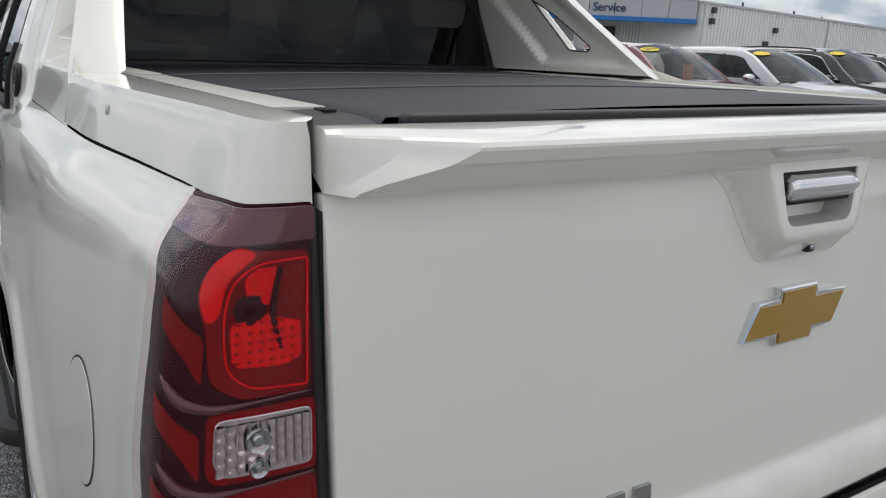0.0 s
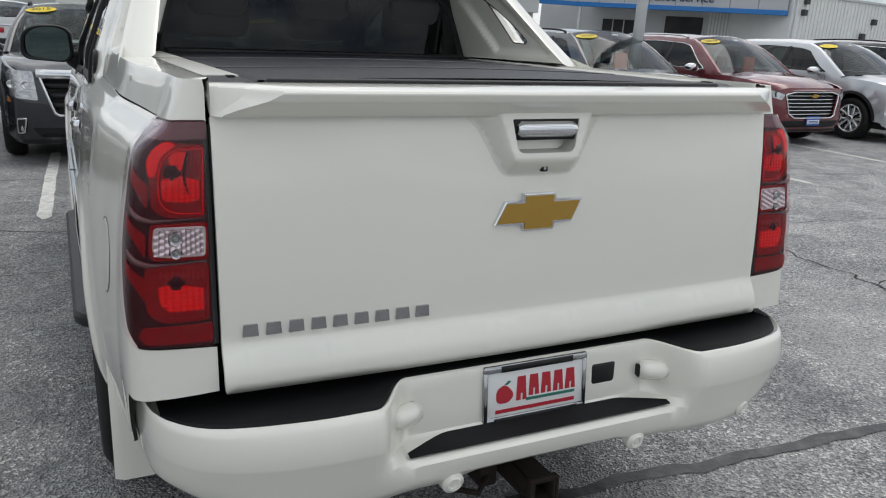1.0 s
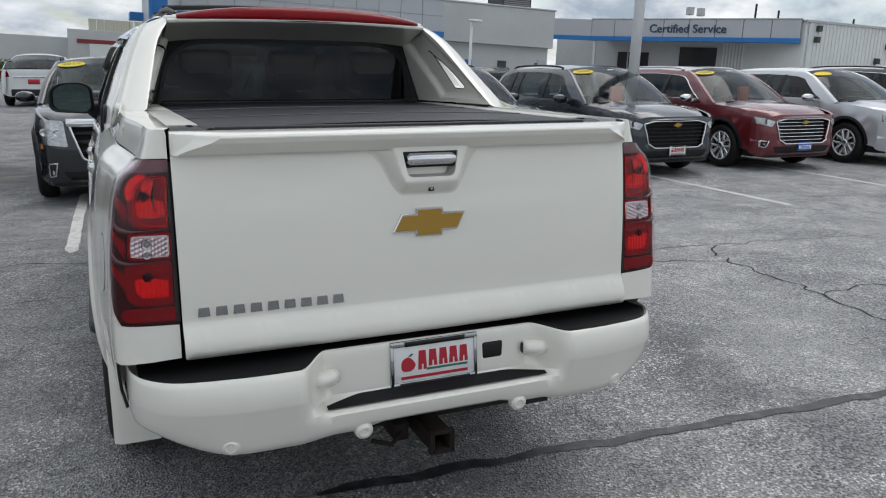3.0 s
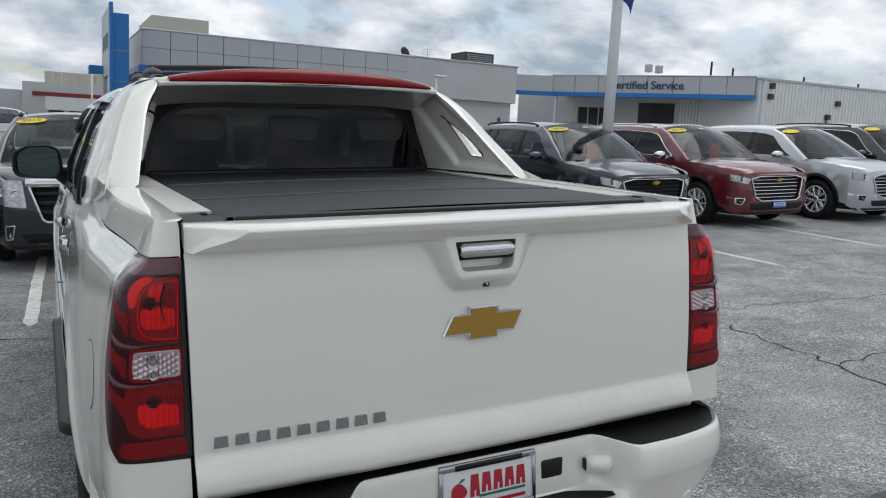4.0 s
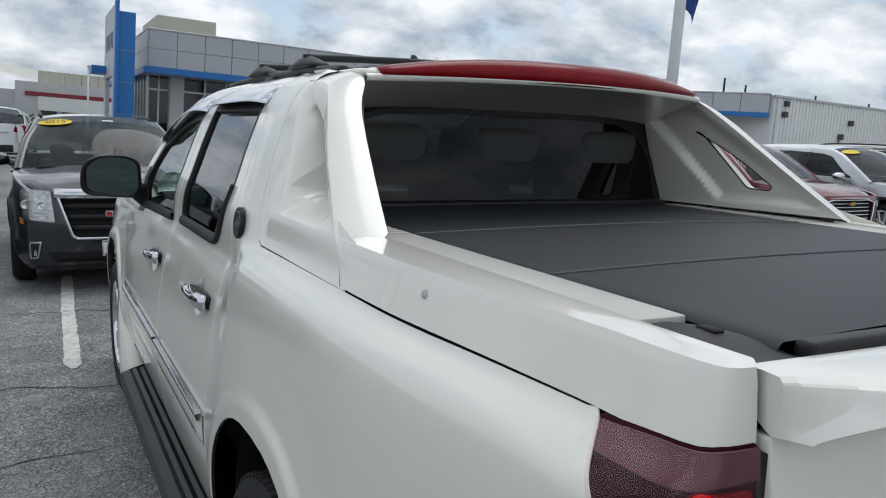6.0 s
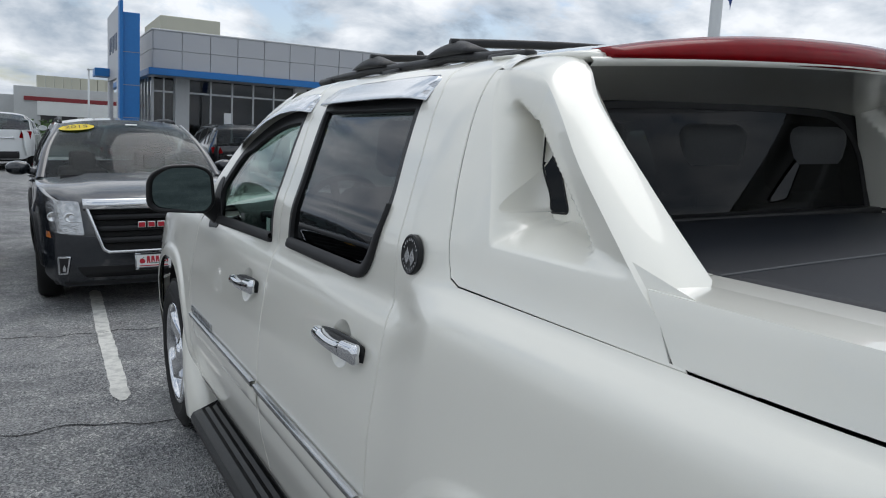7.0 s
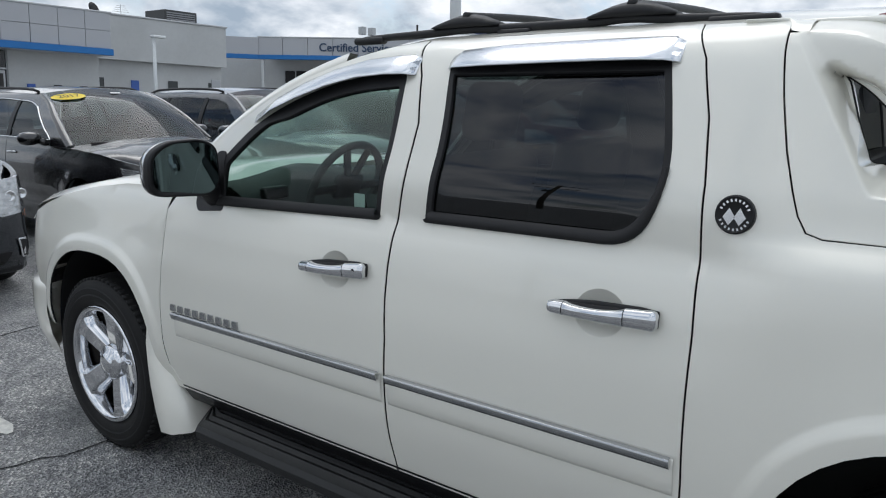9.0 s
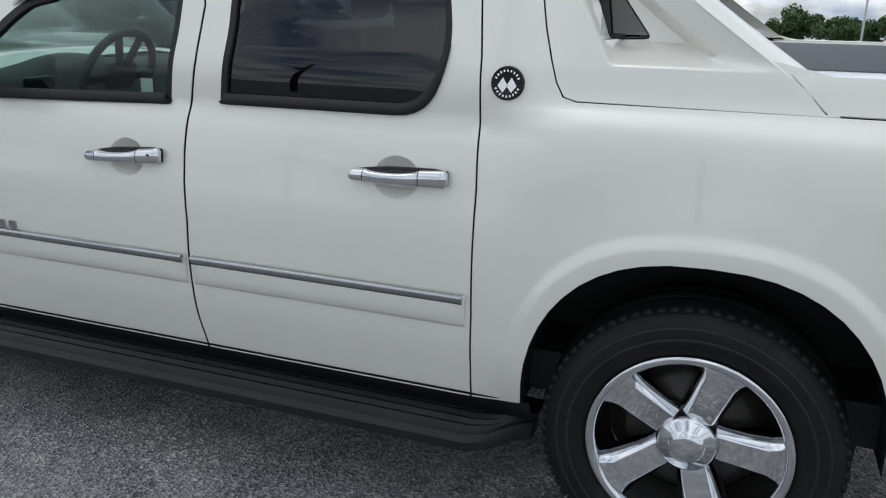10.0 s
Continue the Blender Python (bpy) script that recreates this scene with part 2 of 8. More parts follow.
def box(bm, x0, y0, z0, x1, y1, z1, bevel=0.0, seg=2, m=None):
    """Adds a box, with rounded edges, to a bmesh."""
    r = bmesh.ops.create_cube(bm, size=1.0, matrix=(m or Matrix()) @ Matrix.LocRotScale(((x0 + x1) / 2, (y0 + y1) / 2, (z0 + z1) / 2), None, (abs(x1 - x0), abs(y1 - y0), abs(z1 - z0))))
    if bevel:
        es = list({e for v in r["verts"] for e in v.link_edges})
        bmesh.ops.bevel(bm, geom=es, offset=bevel, segments=seg, affect="EDGES", profile=0.5)


def tube(bm, path, radius, sides=10, caps=True):
    """Sweeps a round section along a polyline. radius: a number or one per point."""
    pts = [Vector(p) for p in path]
    rings = []
    side = None
    for i, p in enumerate(pts):
        way = (pts[min(i + 1, len(pts) - 1)] - pts[max(i - 1, 0)]).normalized()
        if side is None:
            side = way.orthogonal().normalized()
        side = (side - way * side.dot(way)).normalized()
        up = way.cross(side)
        r = radius[i] if isinstance(radius, (list, tuple)) else radius
        rings.append([bm.verts.new(p + r * (math.cos(a) * side + math.sin(a) * up)) for a in [2 * math.pi * k / sides for k in range(sides)]])
    for a, b in zip(rings, rings[1:]):
        for k in range(sides):
            bm.faces.new((a[k], a[(k + 1) % sides], b[(k + 1) % sides], b[k]))
    if caps:
        bm.faces.new(list(reversed(rings[0])))
        bm.faces.new(rings[-1])


def loft(bm, rows, close=False, cap=False):
    """Skins rows of points of equal number."""
    vs = [[bm.verts.new(p) for p in row] for row in rows]
    n = len(rows[0])
    for a, b in zip(vs, vs[1:]):
        for k in range(n if close else n - 1):
            q = [a[k], a[(k + 1) % n], b[(k + 1) % n], b[k]]
            if len({tuple(v.co) for v in q}) < 3:
                continue
            bm.faces.new(q)
    if cap:
        bm.faces.new(list(reversed(vs[0])))
        bm.faces.new(vs[-1])
    return vs


def lathe(bm, profile, axis_m, seg=48):
    """Turns a profile of (radius, along) about the local x axis."""
    rows = []
    for k in range(seg):
        a = 2 * math.pi * k / seg
        rows.append([axis_m @ Vector((h, r * math.cos(a), r * math.sin(a))) for r, h in profile])
    rows.append(rows[0])
    vs = loft(bm, rows)
    bmesh.ops.remove_doubles(bm, verts=[v for row in vs for v in row], dist=1e-6)


def prism(bm, outline, place, depth):
    """A flat outline of (a, b), set by place(a, b, h), pulled out from h = 0 to depth."""
    lo = [bm.verts.new(place(a, b, 0.0)) for a, b in outline]
    hi = [bm.verts.new(place(a, b, depth)) for a, b in outline]
    n = len(outline)
    bm.faces.new(hi)
    bm.faces.new(list(reversed(lo)))
    for k in range(n):
        bm.faces.new((lo[k], lo[(k + 1) % n], hi[(k + 1) % n], hi[k]))


def flip_out(bm):
    bmesh.ops.recalc_face_normals(bm, faces=bm.faces)


def rounded(points, radius, seg=5):
    """A closed outline with its corners rounded. radius: one number or one per corner."""
    out = []
    n = len(points)
    for i in range(n):
        p, a, b = (Vector(points[k]) for k in (i, i - 1, (i + 1) % n))
        r = radius[i] if isinstance(radius, (list, tuple)) else radius
        r = min(r, 0.49 * (a - p).length, 0.49 * (b - p).length)
        if r < 1e-5:
            out.append(tuple(p))
            continue
        s, e = p + (a - p).normalized() * r, p + (b - p).normalized() * r
        for k in range(seg + 1):
            t = k / seg
            out.append(tuple((1 - t) ** 2 * s + 2 * t * (1 - t) * p + t * t * e))
    return out


def resampled(outline, gap):
    out = []
    n = len(outline)
    for i in range(n):
        a, b = Vector(outline[i]), Vector(outline[(i + 1) % n])
        k = max(1, math.ceil((b - a).length / gap))
        out += [tuple(a.lerp(b, j / k)) for j in range(k)]
    return out


def inside(p, poly):
    x, y = p
    hit = False
    j = len(poly) - 1
    for i in range(len(poly)):
        (xi, yi), (xj, yj) = poly[i], poly[j]
        if (yi > y) != (yj > y) and x < (xj - xi) * (y - yi) / (yj - yi) + xi:
            hit = not hit
        j = i
    return hit


def edge_gap(p, poly):
    best = 9e9
    px, py = p
    for i in range(len(poly)):
        (ax, ay), (bx, by) = poly[i - 1], poly[i]
        dx, dy = bx - ax, by - ay
        t = ((px - ax) * dx + (py - ay) * dy) / (dx * dx + dy * dy + 1e-12)
        t = min(max(t, 0.0), 1.0)
        best = min(best, (px - ax - t * dx) ** 2 + (py - ay - t * dy) ** 2)
    return math.sqrt(best)


def line_near(p, pts):
    return min((p[0] - a[0]) ** 2 + (p[1] - a[1]) ** 2 for a in pts) ** .5


def panel(name, outline, surf, mat, parent, holes=(), grid=0.035, lip=0.018, label="", flip=False, gap=None, lines=(), seal=None):
    """A sheet-metal panel: the outline of (u, v) with holes, laid on surf(u, v), with edges folded in.
    Shading follows the true surface, so that reflections run on smoothly."""
    gap = gap or grid * 0.8
    loops = [resampled(outline, gap)] + [resampled(h, gap) for h in holes]
    pts, edges = [], []
    for lp in loops:
        s = len(pts)
        pts += lp
        edges += [(s + i, s + (i + 1) % len(lp)) for i in range(len(lp))]
    for ln in lines:
        s = len(pts)
        pts += ln
        edges += [(s + i, s + i + 1) for i in range(len(ln) - 1)]
    us, vs = [p[0] for p in loops[0]], [p[1] for p in loops[0]]
    nu, nv = math.ceil((max(us) - min(us)) / grid), math.ceil((max(vs) - min(vs)) / grid)
    for i in range(1, nu):
        for j in range(1, nv):
            p = (min(us) + (max(us) - min(us)) * i / nu, min(vs) + (max(vs) - min(vs)) * j / nv)
            if inside(p, loops[0]) and not any(inside(p, h) for h in loops[1:]) and all(edge_gap(p, lp) > grid * 0.45 for lp in loops) and all(line_near(p, ln) > grid * .4 for ln in lines):
                pts.append(p)
    v2, _, tris, *_ = delaunay_2d_cdt([Vector(p) for p in pts], edges, [], 0, 1e-6)
    keep = []
    for t in tris:
        c = (sum(v2[k][0] for k in t) / 3, sum(v2[k][1] for k in t) / 3)
        if inside(c, loops[0]) and not any(inside(c, h) for h in loops[1:]):
            keep.append(t)
    e = 0.004
    co, no = [], []
    for u, v in v2:
        p = Vector(surf(u, v))
        n = (Vector(surf(u + e, v)) - Vector(surf(u - e, v))).cross(Vector(surf(u, v + e)) - Vector(surf(u, v - e)))
        n = n.normalized() if n.length > 1e-12 else Vector((0, 0, 1))
        co.append(p)
        no.append(-n if flip else n)
    faces = []
    sealed = set()
    for t in keep:
        a, b, c = (co[k] for k in t)
        faces.append(tuple(t) if (b - a).cross(c - a).dot(no[t[0]]) > 0 else (t[0], t[2], t[1]))
    if lip:
        count = {}
        for f in faces:
            for a, b in zip(f, f[1:] + f[:1]):
                count[(a, b)] = 1
        border = [(a, b) for a, b in count if (b, a) not in count]
        base = {}
        for a, b in border:
            for k in (a, b):
                base.setdefault(k, [])
        for a, b in border:
            out = (co[b] - co[a]).cross(no[a])
            base[a].append(out)
            base[b].append(out)
        first = {}
        for k, outs in base.items():
            o = sum(outs, Vector())
            o = o.normalized() if o.length > 1e-9 else no[k]
            first[k] = len(co)
            co.append(co[k].copy()); no.append((o * 0.55 + no[k]).normalized())
            co.append(co[k] - no[k] * 0.003 + o * 0.0012); no.append((o + no[k] * 0.4).normalized())
            co.append(co[k] - no[k] * lip); no.append(o)
        for a, b in border:
            for s in (0, 1):
                if s and seal:
                    sealed.add(len(faces))
                faces.append((first[a] + s + 1, first[b] + s + 1, first[b] + s, first[a] + s))
    me = bpy.data.meshes.new(name)
    me.from_pydata([tuple(c) for c in co], [], faces)
    me.polygons.foreach_set("use_smooth", [True] * len(me.polygons))
    me.normals_split_custom_set_from_vertices([tuple(n) for n in no])
    # black on the fold covers both a rubber seal and the gap's painted shade
    if seal:
        for k in sealed:
            me.polygons[k].material_index = 1
        mat = [mat, seal]
    return placed(name, me, mat, parent, label)


def letters(name, text, size, depth, m, mat, parent=None, label="", bold=0.0):
    """Raised writing in the built-in font."""
    c = bpy.data.curves.new(name, "FONT")
    c.body, c.size, c.extrude, c.align_x, c.align_y, c.offset = text, size, depth, "CENTER", "CENTER", bold
    tmp = new(name, c)
    me = bpy.data.meshes.new_from_object(tmp.evaluated_get(bpy.context.evaluated_depsgraph_get()))
    bpy.data.objects.remove(tmp)
    bpy.data.curves.remove(c)
    me.transform(m)
    return placed(name, me, mat, parent, label)


def asphalt():
    """Worn asphalt: stone speckle, bald lighter patches, brown and dark stains."""
    m = bpy.data.materials.new("weathered_asphalt")
    m.use_nodes = True
    t = m.node_tree
    b = t.nodes["Principled BSDF"]
    co = t.nodes.new("ShaderNodeTexCoord")

    def nz(scale, detail=4.0, rough=.55, warp=0.0, vec=None):
        n = t.nodes.new("ShaderNodeTexNoise")
        n.inputs["Scale"].default_value, n.inputs["Detail"].default_value, n.inputs["Roughness"].default_value, n.inputs["Distortion"].default_value = scale, detail, rough, warp
        t.links.new(vec or co.outputs["Object"], n.inputs["Vector"])
        return n.outputs["Fac"]

    def ramp(src, a, b_, ca=(0, 0, 0), cb=(1, 1, 1)):
        r = t.nodes.new("ShaderNodeValToRGB")
        r.color_ramp.elements[0].position, r.color_ramp.elements[1].position = a, b_
        r.color_ramp.elements[0].color, r.color_ramp.elements[1].color = (*ca, 1), (*cb, 1)
        t.links.new(src, r.inputs[0])
        return r.outputs[0]

    def mix(fac, a, b_, mode="MIX"):
        x = t.nodes.new("ShaderNodeMix"); x.data_type = "RGBA"; x.blend_type = mode
        for sock, v in ((x.inputs[0], fac), (x.inputs[6], a), (x.inputs[7], b_)):
            if isinstance(v, (int, float)):
                sock.default_value = v
            elif isinstance(v, tuple):
                sock.default_value = (*v, 1)
            else:
                t.links.new(v, sock)
        return x.outputs[2]
    def cells(scale):
        v = t.nodes.new("ShaderNodeTexVoronoi")
        v.inputs["Scale"].default_value = scale
        t.links.new(co.outputs["Object"], v.inputs["Vector"])
        return v
    stones, chips = cells(105.0), cells(58.0)
    speck = ramp(stones.outputs["Color"], .20, .95, (.070, .073, .078), (.43, .43, .425))
    # dark pits between the stones
    pit = ramp(nz(75, 3, .6), .34, .48, (.34, .34, .35), (1, 1, 1))
    bright = ramp(stones.outputs["Color"], .70, .80)
    chip = ramp(chips.outputs["Color"], .86, .91)
    patch = ramp(nz(.55, 6, .62, .6), .46, .64)
    patch2 = ramp(nz(1.9, 7, .68, .4), .47, .60)
    brown = ramp(nz(.33, 5, .6, .8), .58, .72)
    dark = ramp(nz(.8, 6, .62, .5), .52, .70)
    streak = t.nodes.new("ShaderNodeMapping")
    streak.inputs["Scale"].default_value = (.55, 2.4, 1)
    t.links.new(co.outputs["Object"], streak.inputs["Vector"])
    st = ramp(nz(1.1, 8, .68, .3, streak.outputs[0]), .48, .62)
    c = mix(patch, speck, mix(.40, speck, (.31, .31, .30)))
    c = mix(patch2, c, mix(.30, c, (.42, .415, .40)))
    c = mix(st, c, mix(.30, c, (.40, .398, .385)))
    c = mix(brown, c, mix(.42, c, (.22, .165, .115)))
    c = mix(dark, c, mix(.62, c, (.060, .064, .072)))
    c = mix(1.0, c, pit, "MULTIPLY")
    worn = t.nodes.new("ShaderNodeMath"); worn.operation = "MULTIPLY"
    t.links.new(bright, worn.inputs[0])
    t.links.new(patch2, worn.inputs[1])
    c = mix(worn.outputs[0], c, (.62, .61, .58))
    c = mix(chip, c, mix(.40, c, (.60, .59, .56)))
    # the tone drifts along x: darker on the street side, lighter on the other
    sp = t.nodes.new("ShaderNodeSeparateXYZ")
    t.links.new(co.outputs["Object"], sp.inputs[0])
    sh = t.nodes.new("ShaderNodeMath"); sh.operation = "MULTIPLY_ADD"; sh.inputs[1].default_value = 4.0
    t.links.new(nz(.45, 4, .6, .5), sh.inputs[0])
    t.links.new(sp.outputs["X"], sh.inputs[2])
    x_tone = t.nodes.new("ShaderNodeMapRange")
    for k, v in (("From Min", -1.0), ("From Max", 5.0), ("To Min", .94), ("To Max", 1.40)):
        x_tone.inputs[k].default_value = v
    t.links.new(sh.outputs[0], x_tone.inputs["Value"])
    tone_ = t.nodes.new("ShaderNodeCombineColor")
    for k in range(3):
        t.links.new(x_tone.outputs[0], tone_.inputs[k])
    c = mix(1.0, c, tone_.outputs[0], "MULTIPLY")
    t.links.new(c, b.inputs["Base Color"])
    rr = t.nodes.new("ShaderNodeMapRange")
    rr.inputs["To Min"].default_value, rr.inputs["To Max"].default_value = .46, .80
    t.links.new(nz(1.3, 6, .6, .4), rr.inputs["Value"])
    t.links.new(rr.outputs[0], b.inputs["Roughness"])
    bp = t.nodes.new("ShaderNodeBump")
    bp.inputs["Strength"].default_value, bp.inputs["Distance"].default_value = 1.0, .010
    t.links.new(stones.outputs["Distance"], bp.inputs["Height"])
    t.links.new(bp.outputs[0], b.inputs["Normal"])
    return m


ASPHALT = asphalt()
TAR = material("tar_sealer", (0.030, 0.030, 0.032), 0.45, grain=(40, .4), wear=(14, .6, (.16, .16, .155)), bump=(60, .002), rough_var=.15)
CRACK = material("crack_dark", (0.018, 0.018, 0.018), 0.9, grain=(60, .3))
LINE_PAINT = material("worn_white_line", (0.66, 0.65, 0.60), 0.7, grain=(60, .2), wear=(14, .6, (.26, .26, .25)), bump=(90, .002))


def ground_sheet():
    bm = bmesh.new()
    xs = [-1500, -500, -150, -90, -60] + [-44 + 2 * k for k in range(56)] + [90, 200, 600, 1500]
    ys = [-1500, -500, -150, -60, -30, -10, 0, 10, 12, 14, 16, 18, 20, 22, 30, 60, 150, 500, 1500]
    loft(bm, [[(x, y, ground_z(x, y)) for x in xs] for y in ys])
    flip_out(bm)
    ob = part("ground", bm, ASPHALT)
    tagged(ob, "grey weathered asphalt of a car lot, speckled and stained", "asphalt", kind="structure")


ground_sheet()


def on_ground(x, y, up=.004):
    """A point given in the lot's own plan, laid on the ground."""
    p = LOT @ Vector((x, y, 0))
    return Vector((p.x, p.y, ground_z(p.x, p.y) + up))


def ribbon(name, pts, width, mat, label, category, rough=.25, step_=.05, up=.004):
    """A flat strip with ragged edges along a polyline on the ground."""
    dense = [Vector(p) for p in pts]
    line = []
    for a, b in zip(dense, dense[1:]):
        n = max(1, int((b - a).length / step_))
        line += [a.lerp(b, k / n) for k in range(n)]
    line.append(dense[-1])
    rows = []
    for i, p in enumerate(line):
        d = (line[min(i + 1, len(line) - 1)] - line[max(i - 1, 0)]).normalized()
        n = Vector((-d.y, d.x))
        taper_ = min(1.0, .3 + min(i, len(line) - 1 - i) * .35)
        w1, w2 = (width / 2 * taper_ * (1 + rough * noise.noise((p.x * 9 + k, p.y * 9, k * 3.1)) * 2) for k in (1, 2))
        rows.append([on_ground(p.x + n.x * w1, p.y + n.y * w1, up), on_ground(p.x - n.x * w2, p.y - n.y * w2, up)])
    bm = bmesh.new()
    loft(bm, rows)
    flip_out(bm)
    ob = part(name, bm, mat)
    tagged(ob, label, category, kind="structure")


def jagged(pts, amount, seed, n=6):
    out = []
    for a, b in zip(pts, pts[1:]):
        for k in range(n):
            t = k / n
            x, y = a[0] + (b[0] - a[0]) * t, a[1] + (b[1] - a[1]) * t
            out.append((x + amount * noise.noise((x * 5 + seed, y * 5, seed)), y + amount * noise.noise((x * 5, y * 5 + seed, seed + 7))))
    out.append(pts[-1])
    return out


for pts in ([(-1.19, 3.83), (-1.15, 5.5), (-1.09, 7.3)], [(6.66, 3.35), (6.74, 5.0), (6.82, 7.2)], [(9.26, 3.84), (9.42, 5.4), (9.50, 7.4)], [(11.95, 4.0), (12.1, 7.4)]):
    ribbon("parking_line", pts, .105, LINE_PAINT, "worn white painted line between parking stalls", "parking line", .10)
ribbon("tar_seam", jagged([(-.28, -.80), (.5, -.825), (1.0, -.88), (1.6, -.90), (2.5, -.97), (4.0, -1.06), (7, -1.3)], .03, 1), .062, TAR, "dark tar seal across the asphalt", "tar seal", .35)
for k, (pts, w) in enumerate((([(4.30, 2.02), (4.05, 1.86), (3.92, 1.70), (3.98, 1.58), (3.86, 1.46), (3.84, 1.15), (3.80, .80), (3.75, .42), (3.67, -.04), (3.5, -.6), (3.4, -1.2)], .013), ([(3.0, 2.2), (3.62, 2.11), (4.29, 2.02), (4.92, 1.96), (5.97, 1.80), (7.4, 1.7)], .008), ([(3.86, 1.46), (3.55, 1.62), (3.1, 1.85)], .010), ([(3.75, .42), (4.3, .52), (4.75, .40)], .009),
                              ([(-4.5, 3.62), (-1.82, 3.54), (-1.05, 3.40), (1.4, 3.3)], .010), ([(-4.5, 5.75), (-1.86, 5.66), (-1.21, 5.53), (.8, 5.5)], .011), ([(-4.0, 2.2), (-1.61, 2.28), (-1.11, 2.39)], .008), ([(-2.8, -.50), (-1.3, -.59), (-.79, -.81)], .004), ([(-3.6, .6), (-2.2, .9), (-1.4, .8)], .008))):
    ribbon("pavement_crack", jagged(pts, .09, 3 + k, 12), w, CRACK, "thin dark crack in the asphalt", "crack", .5)

# ---- the pickup truck: origin on the ground under the rear axle, nose towards +y ----
TRUCK = thing("pickup_truck", "pearl white crew-cab pickup with black bed cover on asphalt", "pickup truck", LOT)
LEVELS = [.40, .5, .62, .76, .9, 1.05, 1.12, 1.17, 1.20, 1.225, 1.30, 1.34, 1.45, 1.58, 1.70, 1.75, 1.785]
door_x = curve_of(LEVELS, [.925, .945, .965, .970, .962, .938, .925, .912, .900, .888, .884, .880, .845, .795, .733, .685, .60])
bed_x = curve_of([.40, .5, .62, .76, .9, 1.05, 1.15, 1.22, 1.247, 1.258, 1.274, 1.297, 1.391, 1.45, 1.58, 1.70, 1.75, 1.785],
                 [.925, .945, .965, .972, .968, .957, .944, .930, .919, .910, .892, .866, .837, .815, .765, .708, .665, .59])
taper = curve_of([-.95, -.77, -.4, 3.3, 3.7, 3.9, 4.05, 4.15, 4.25], [.036, .024, 0, 0, .012, .035, .09, .2, .35])
# the rear corner in plan: share of the way in x and in y against t from the flank (0) to the tailgate (1)
CORNER_X = curve_of([0, .25, .45, .55, .65, .8, 1], [1, .985, .945, .87, .73, .40, 0])
CORNER_Y = curve_of([0, .25, .45, .55, .65, .8, 1], [0, .43, .76, .89, .955, .992, 1])
GATE_X = .753
R_HUB, F_HUB = Vector((0, 0.0, .405)), Vector((0, 3.302, .405))


def side_x(u, z):
    w = step(.36, .60, u)
    x = bed_x(z) * (1 - w) + door_x(z) * w - taper(u)
    # flares over both wheels
    for hub in (R_HUB, F_HUB):
        if z < hub.z - .05 or abs(u - hub.y) > .8:
            continue
        q = ((abs(u - hub.y) / .468) ** 2.5 + (max(z - hub.z, 0) / .525) ** 2.5) ** .4
        x += (.011 * (1 - step(1.07, 1.15, q)) + .010 * (1 - step(1.0, 1.38, q))) * step(.40, .55, z)
    return x


def side(s, lift=0.0):
    """The body's side as a surface of (u, z); u is y along the flank and runs on round the rear corner."""
    def f(u, z):
        if u >= -.95:
            return (s * (side_x(u, z) + lift), u, z)
        t = min((-.95 - u) / .45, 1.0)
        cx, cy = CORNER_X(t), CORNER_Y(t)
        end = -1.172 + .09 * (z - .95)
        x, y = GATE_X + (side_x(-.95, z) - GATE_X) * cx, -.95 + (end + .95) * cy
        return (s * (x + lift * step(1.0, .5, t)), y - lift * step(.3, .7, t), z)
    return f


def arch(hub, r=0.468, top=0.525):
    """A wheel arch with a flattened top, from its rear foot to its front foot."""
    pts = []
    for k in range(25):
        a = math.pi * (1 - k / 24)
        c, s_ = math.cos(a), math.sin(a)
        pts.append((hub.y + r * math.copysign(abs(c) ** 0.80, c), hub.z + top * abs(s_) ** 0.80))
    return pts


def flare_lines(hub):
    """Lines along the lip of the flare, so that the sheet bends cleanly there."""
    out = []
    for q in (1.04, 1.07, 1.09, 1.11, 1.13, 1.15, 1.18):
        pts = [p for p in arch(hub, .468 * q, .525 * q) if p[1] > .54]
        out.append([p for a, b in zip(pts, pts[1:]) for p in (a, ((a[0] + b[0]) / 2, (a[1] + b[1]) / 2))] + pts[-1:])
    return out


def shrink(poly, d):
    """An outline drawn in by d."""
    out = []
    area = sum(a[0] * b[1] - b[0] * a[1] for a, b in zip(poly, poly[1:] + poly[:1]))
    sg = 1 if area > 0 else -1
    n = len(poly)
    for i in range(n):
        p, a, b = (Vector(poly[k]) for k in (i, i - 1, (i + 1) % n))
        e1, e2 = (p - a).normalized(), (b - p).normalized()
        n1, n2 = Vector((-e1.y, e1.x)) * sg, Vector((-e2.y, e2.x)) * sg
        m = (n1 + n2)
        m = m / max(m.length_squared / 2, 0.35) if m.length > 1e-6 else n1
        out.append(tuple(p + m * d))
    return out


SEAM = 0.0036
DOOR_LOW = 0.425
seam_mid = [(1.546, DOOR_LOW), (1.559, .53), (1.563, .69), (1.562, .87), (1.572, 1.0), (1.573, 1.08), (1.567, 1.215), (1.545, 1.36), (1.535, 1.52), (1.572, 1.66), (1.632, 1.772)]
seam_back = [(.620, DOOR_LOW), (.614, .70), (.617, .88), (.618, 1.06), (.628, 1.25), (.635, 1.40), (.655, 1.55), (.695, 1.69), (.745, 1.778)]
front_edge = [(2.675, DOOR_LOW), (2.735, .46), (2.772, .52), (2.784, .63), (2.782, .82), (2.772, 1.0), (2.765, 1.16)]
pillar = [(2.70, 1.245), (2.58, 1.365), (2.44, 1.475), (2.26, 1.585), (2.08, 1.665), (1.88, 1.728), (1.75, 1.757)]
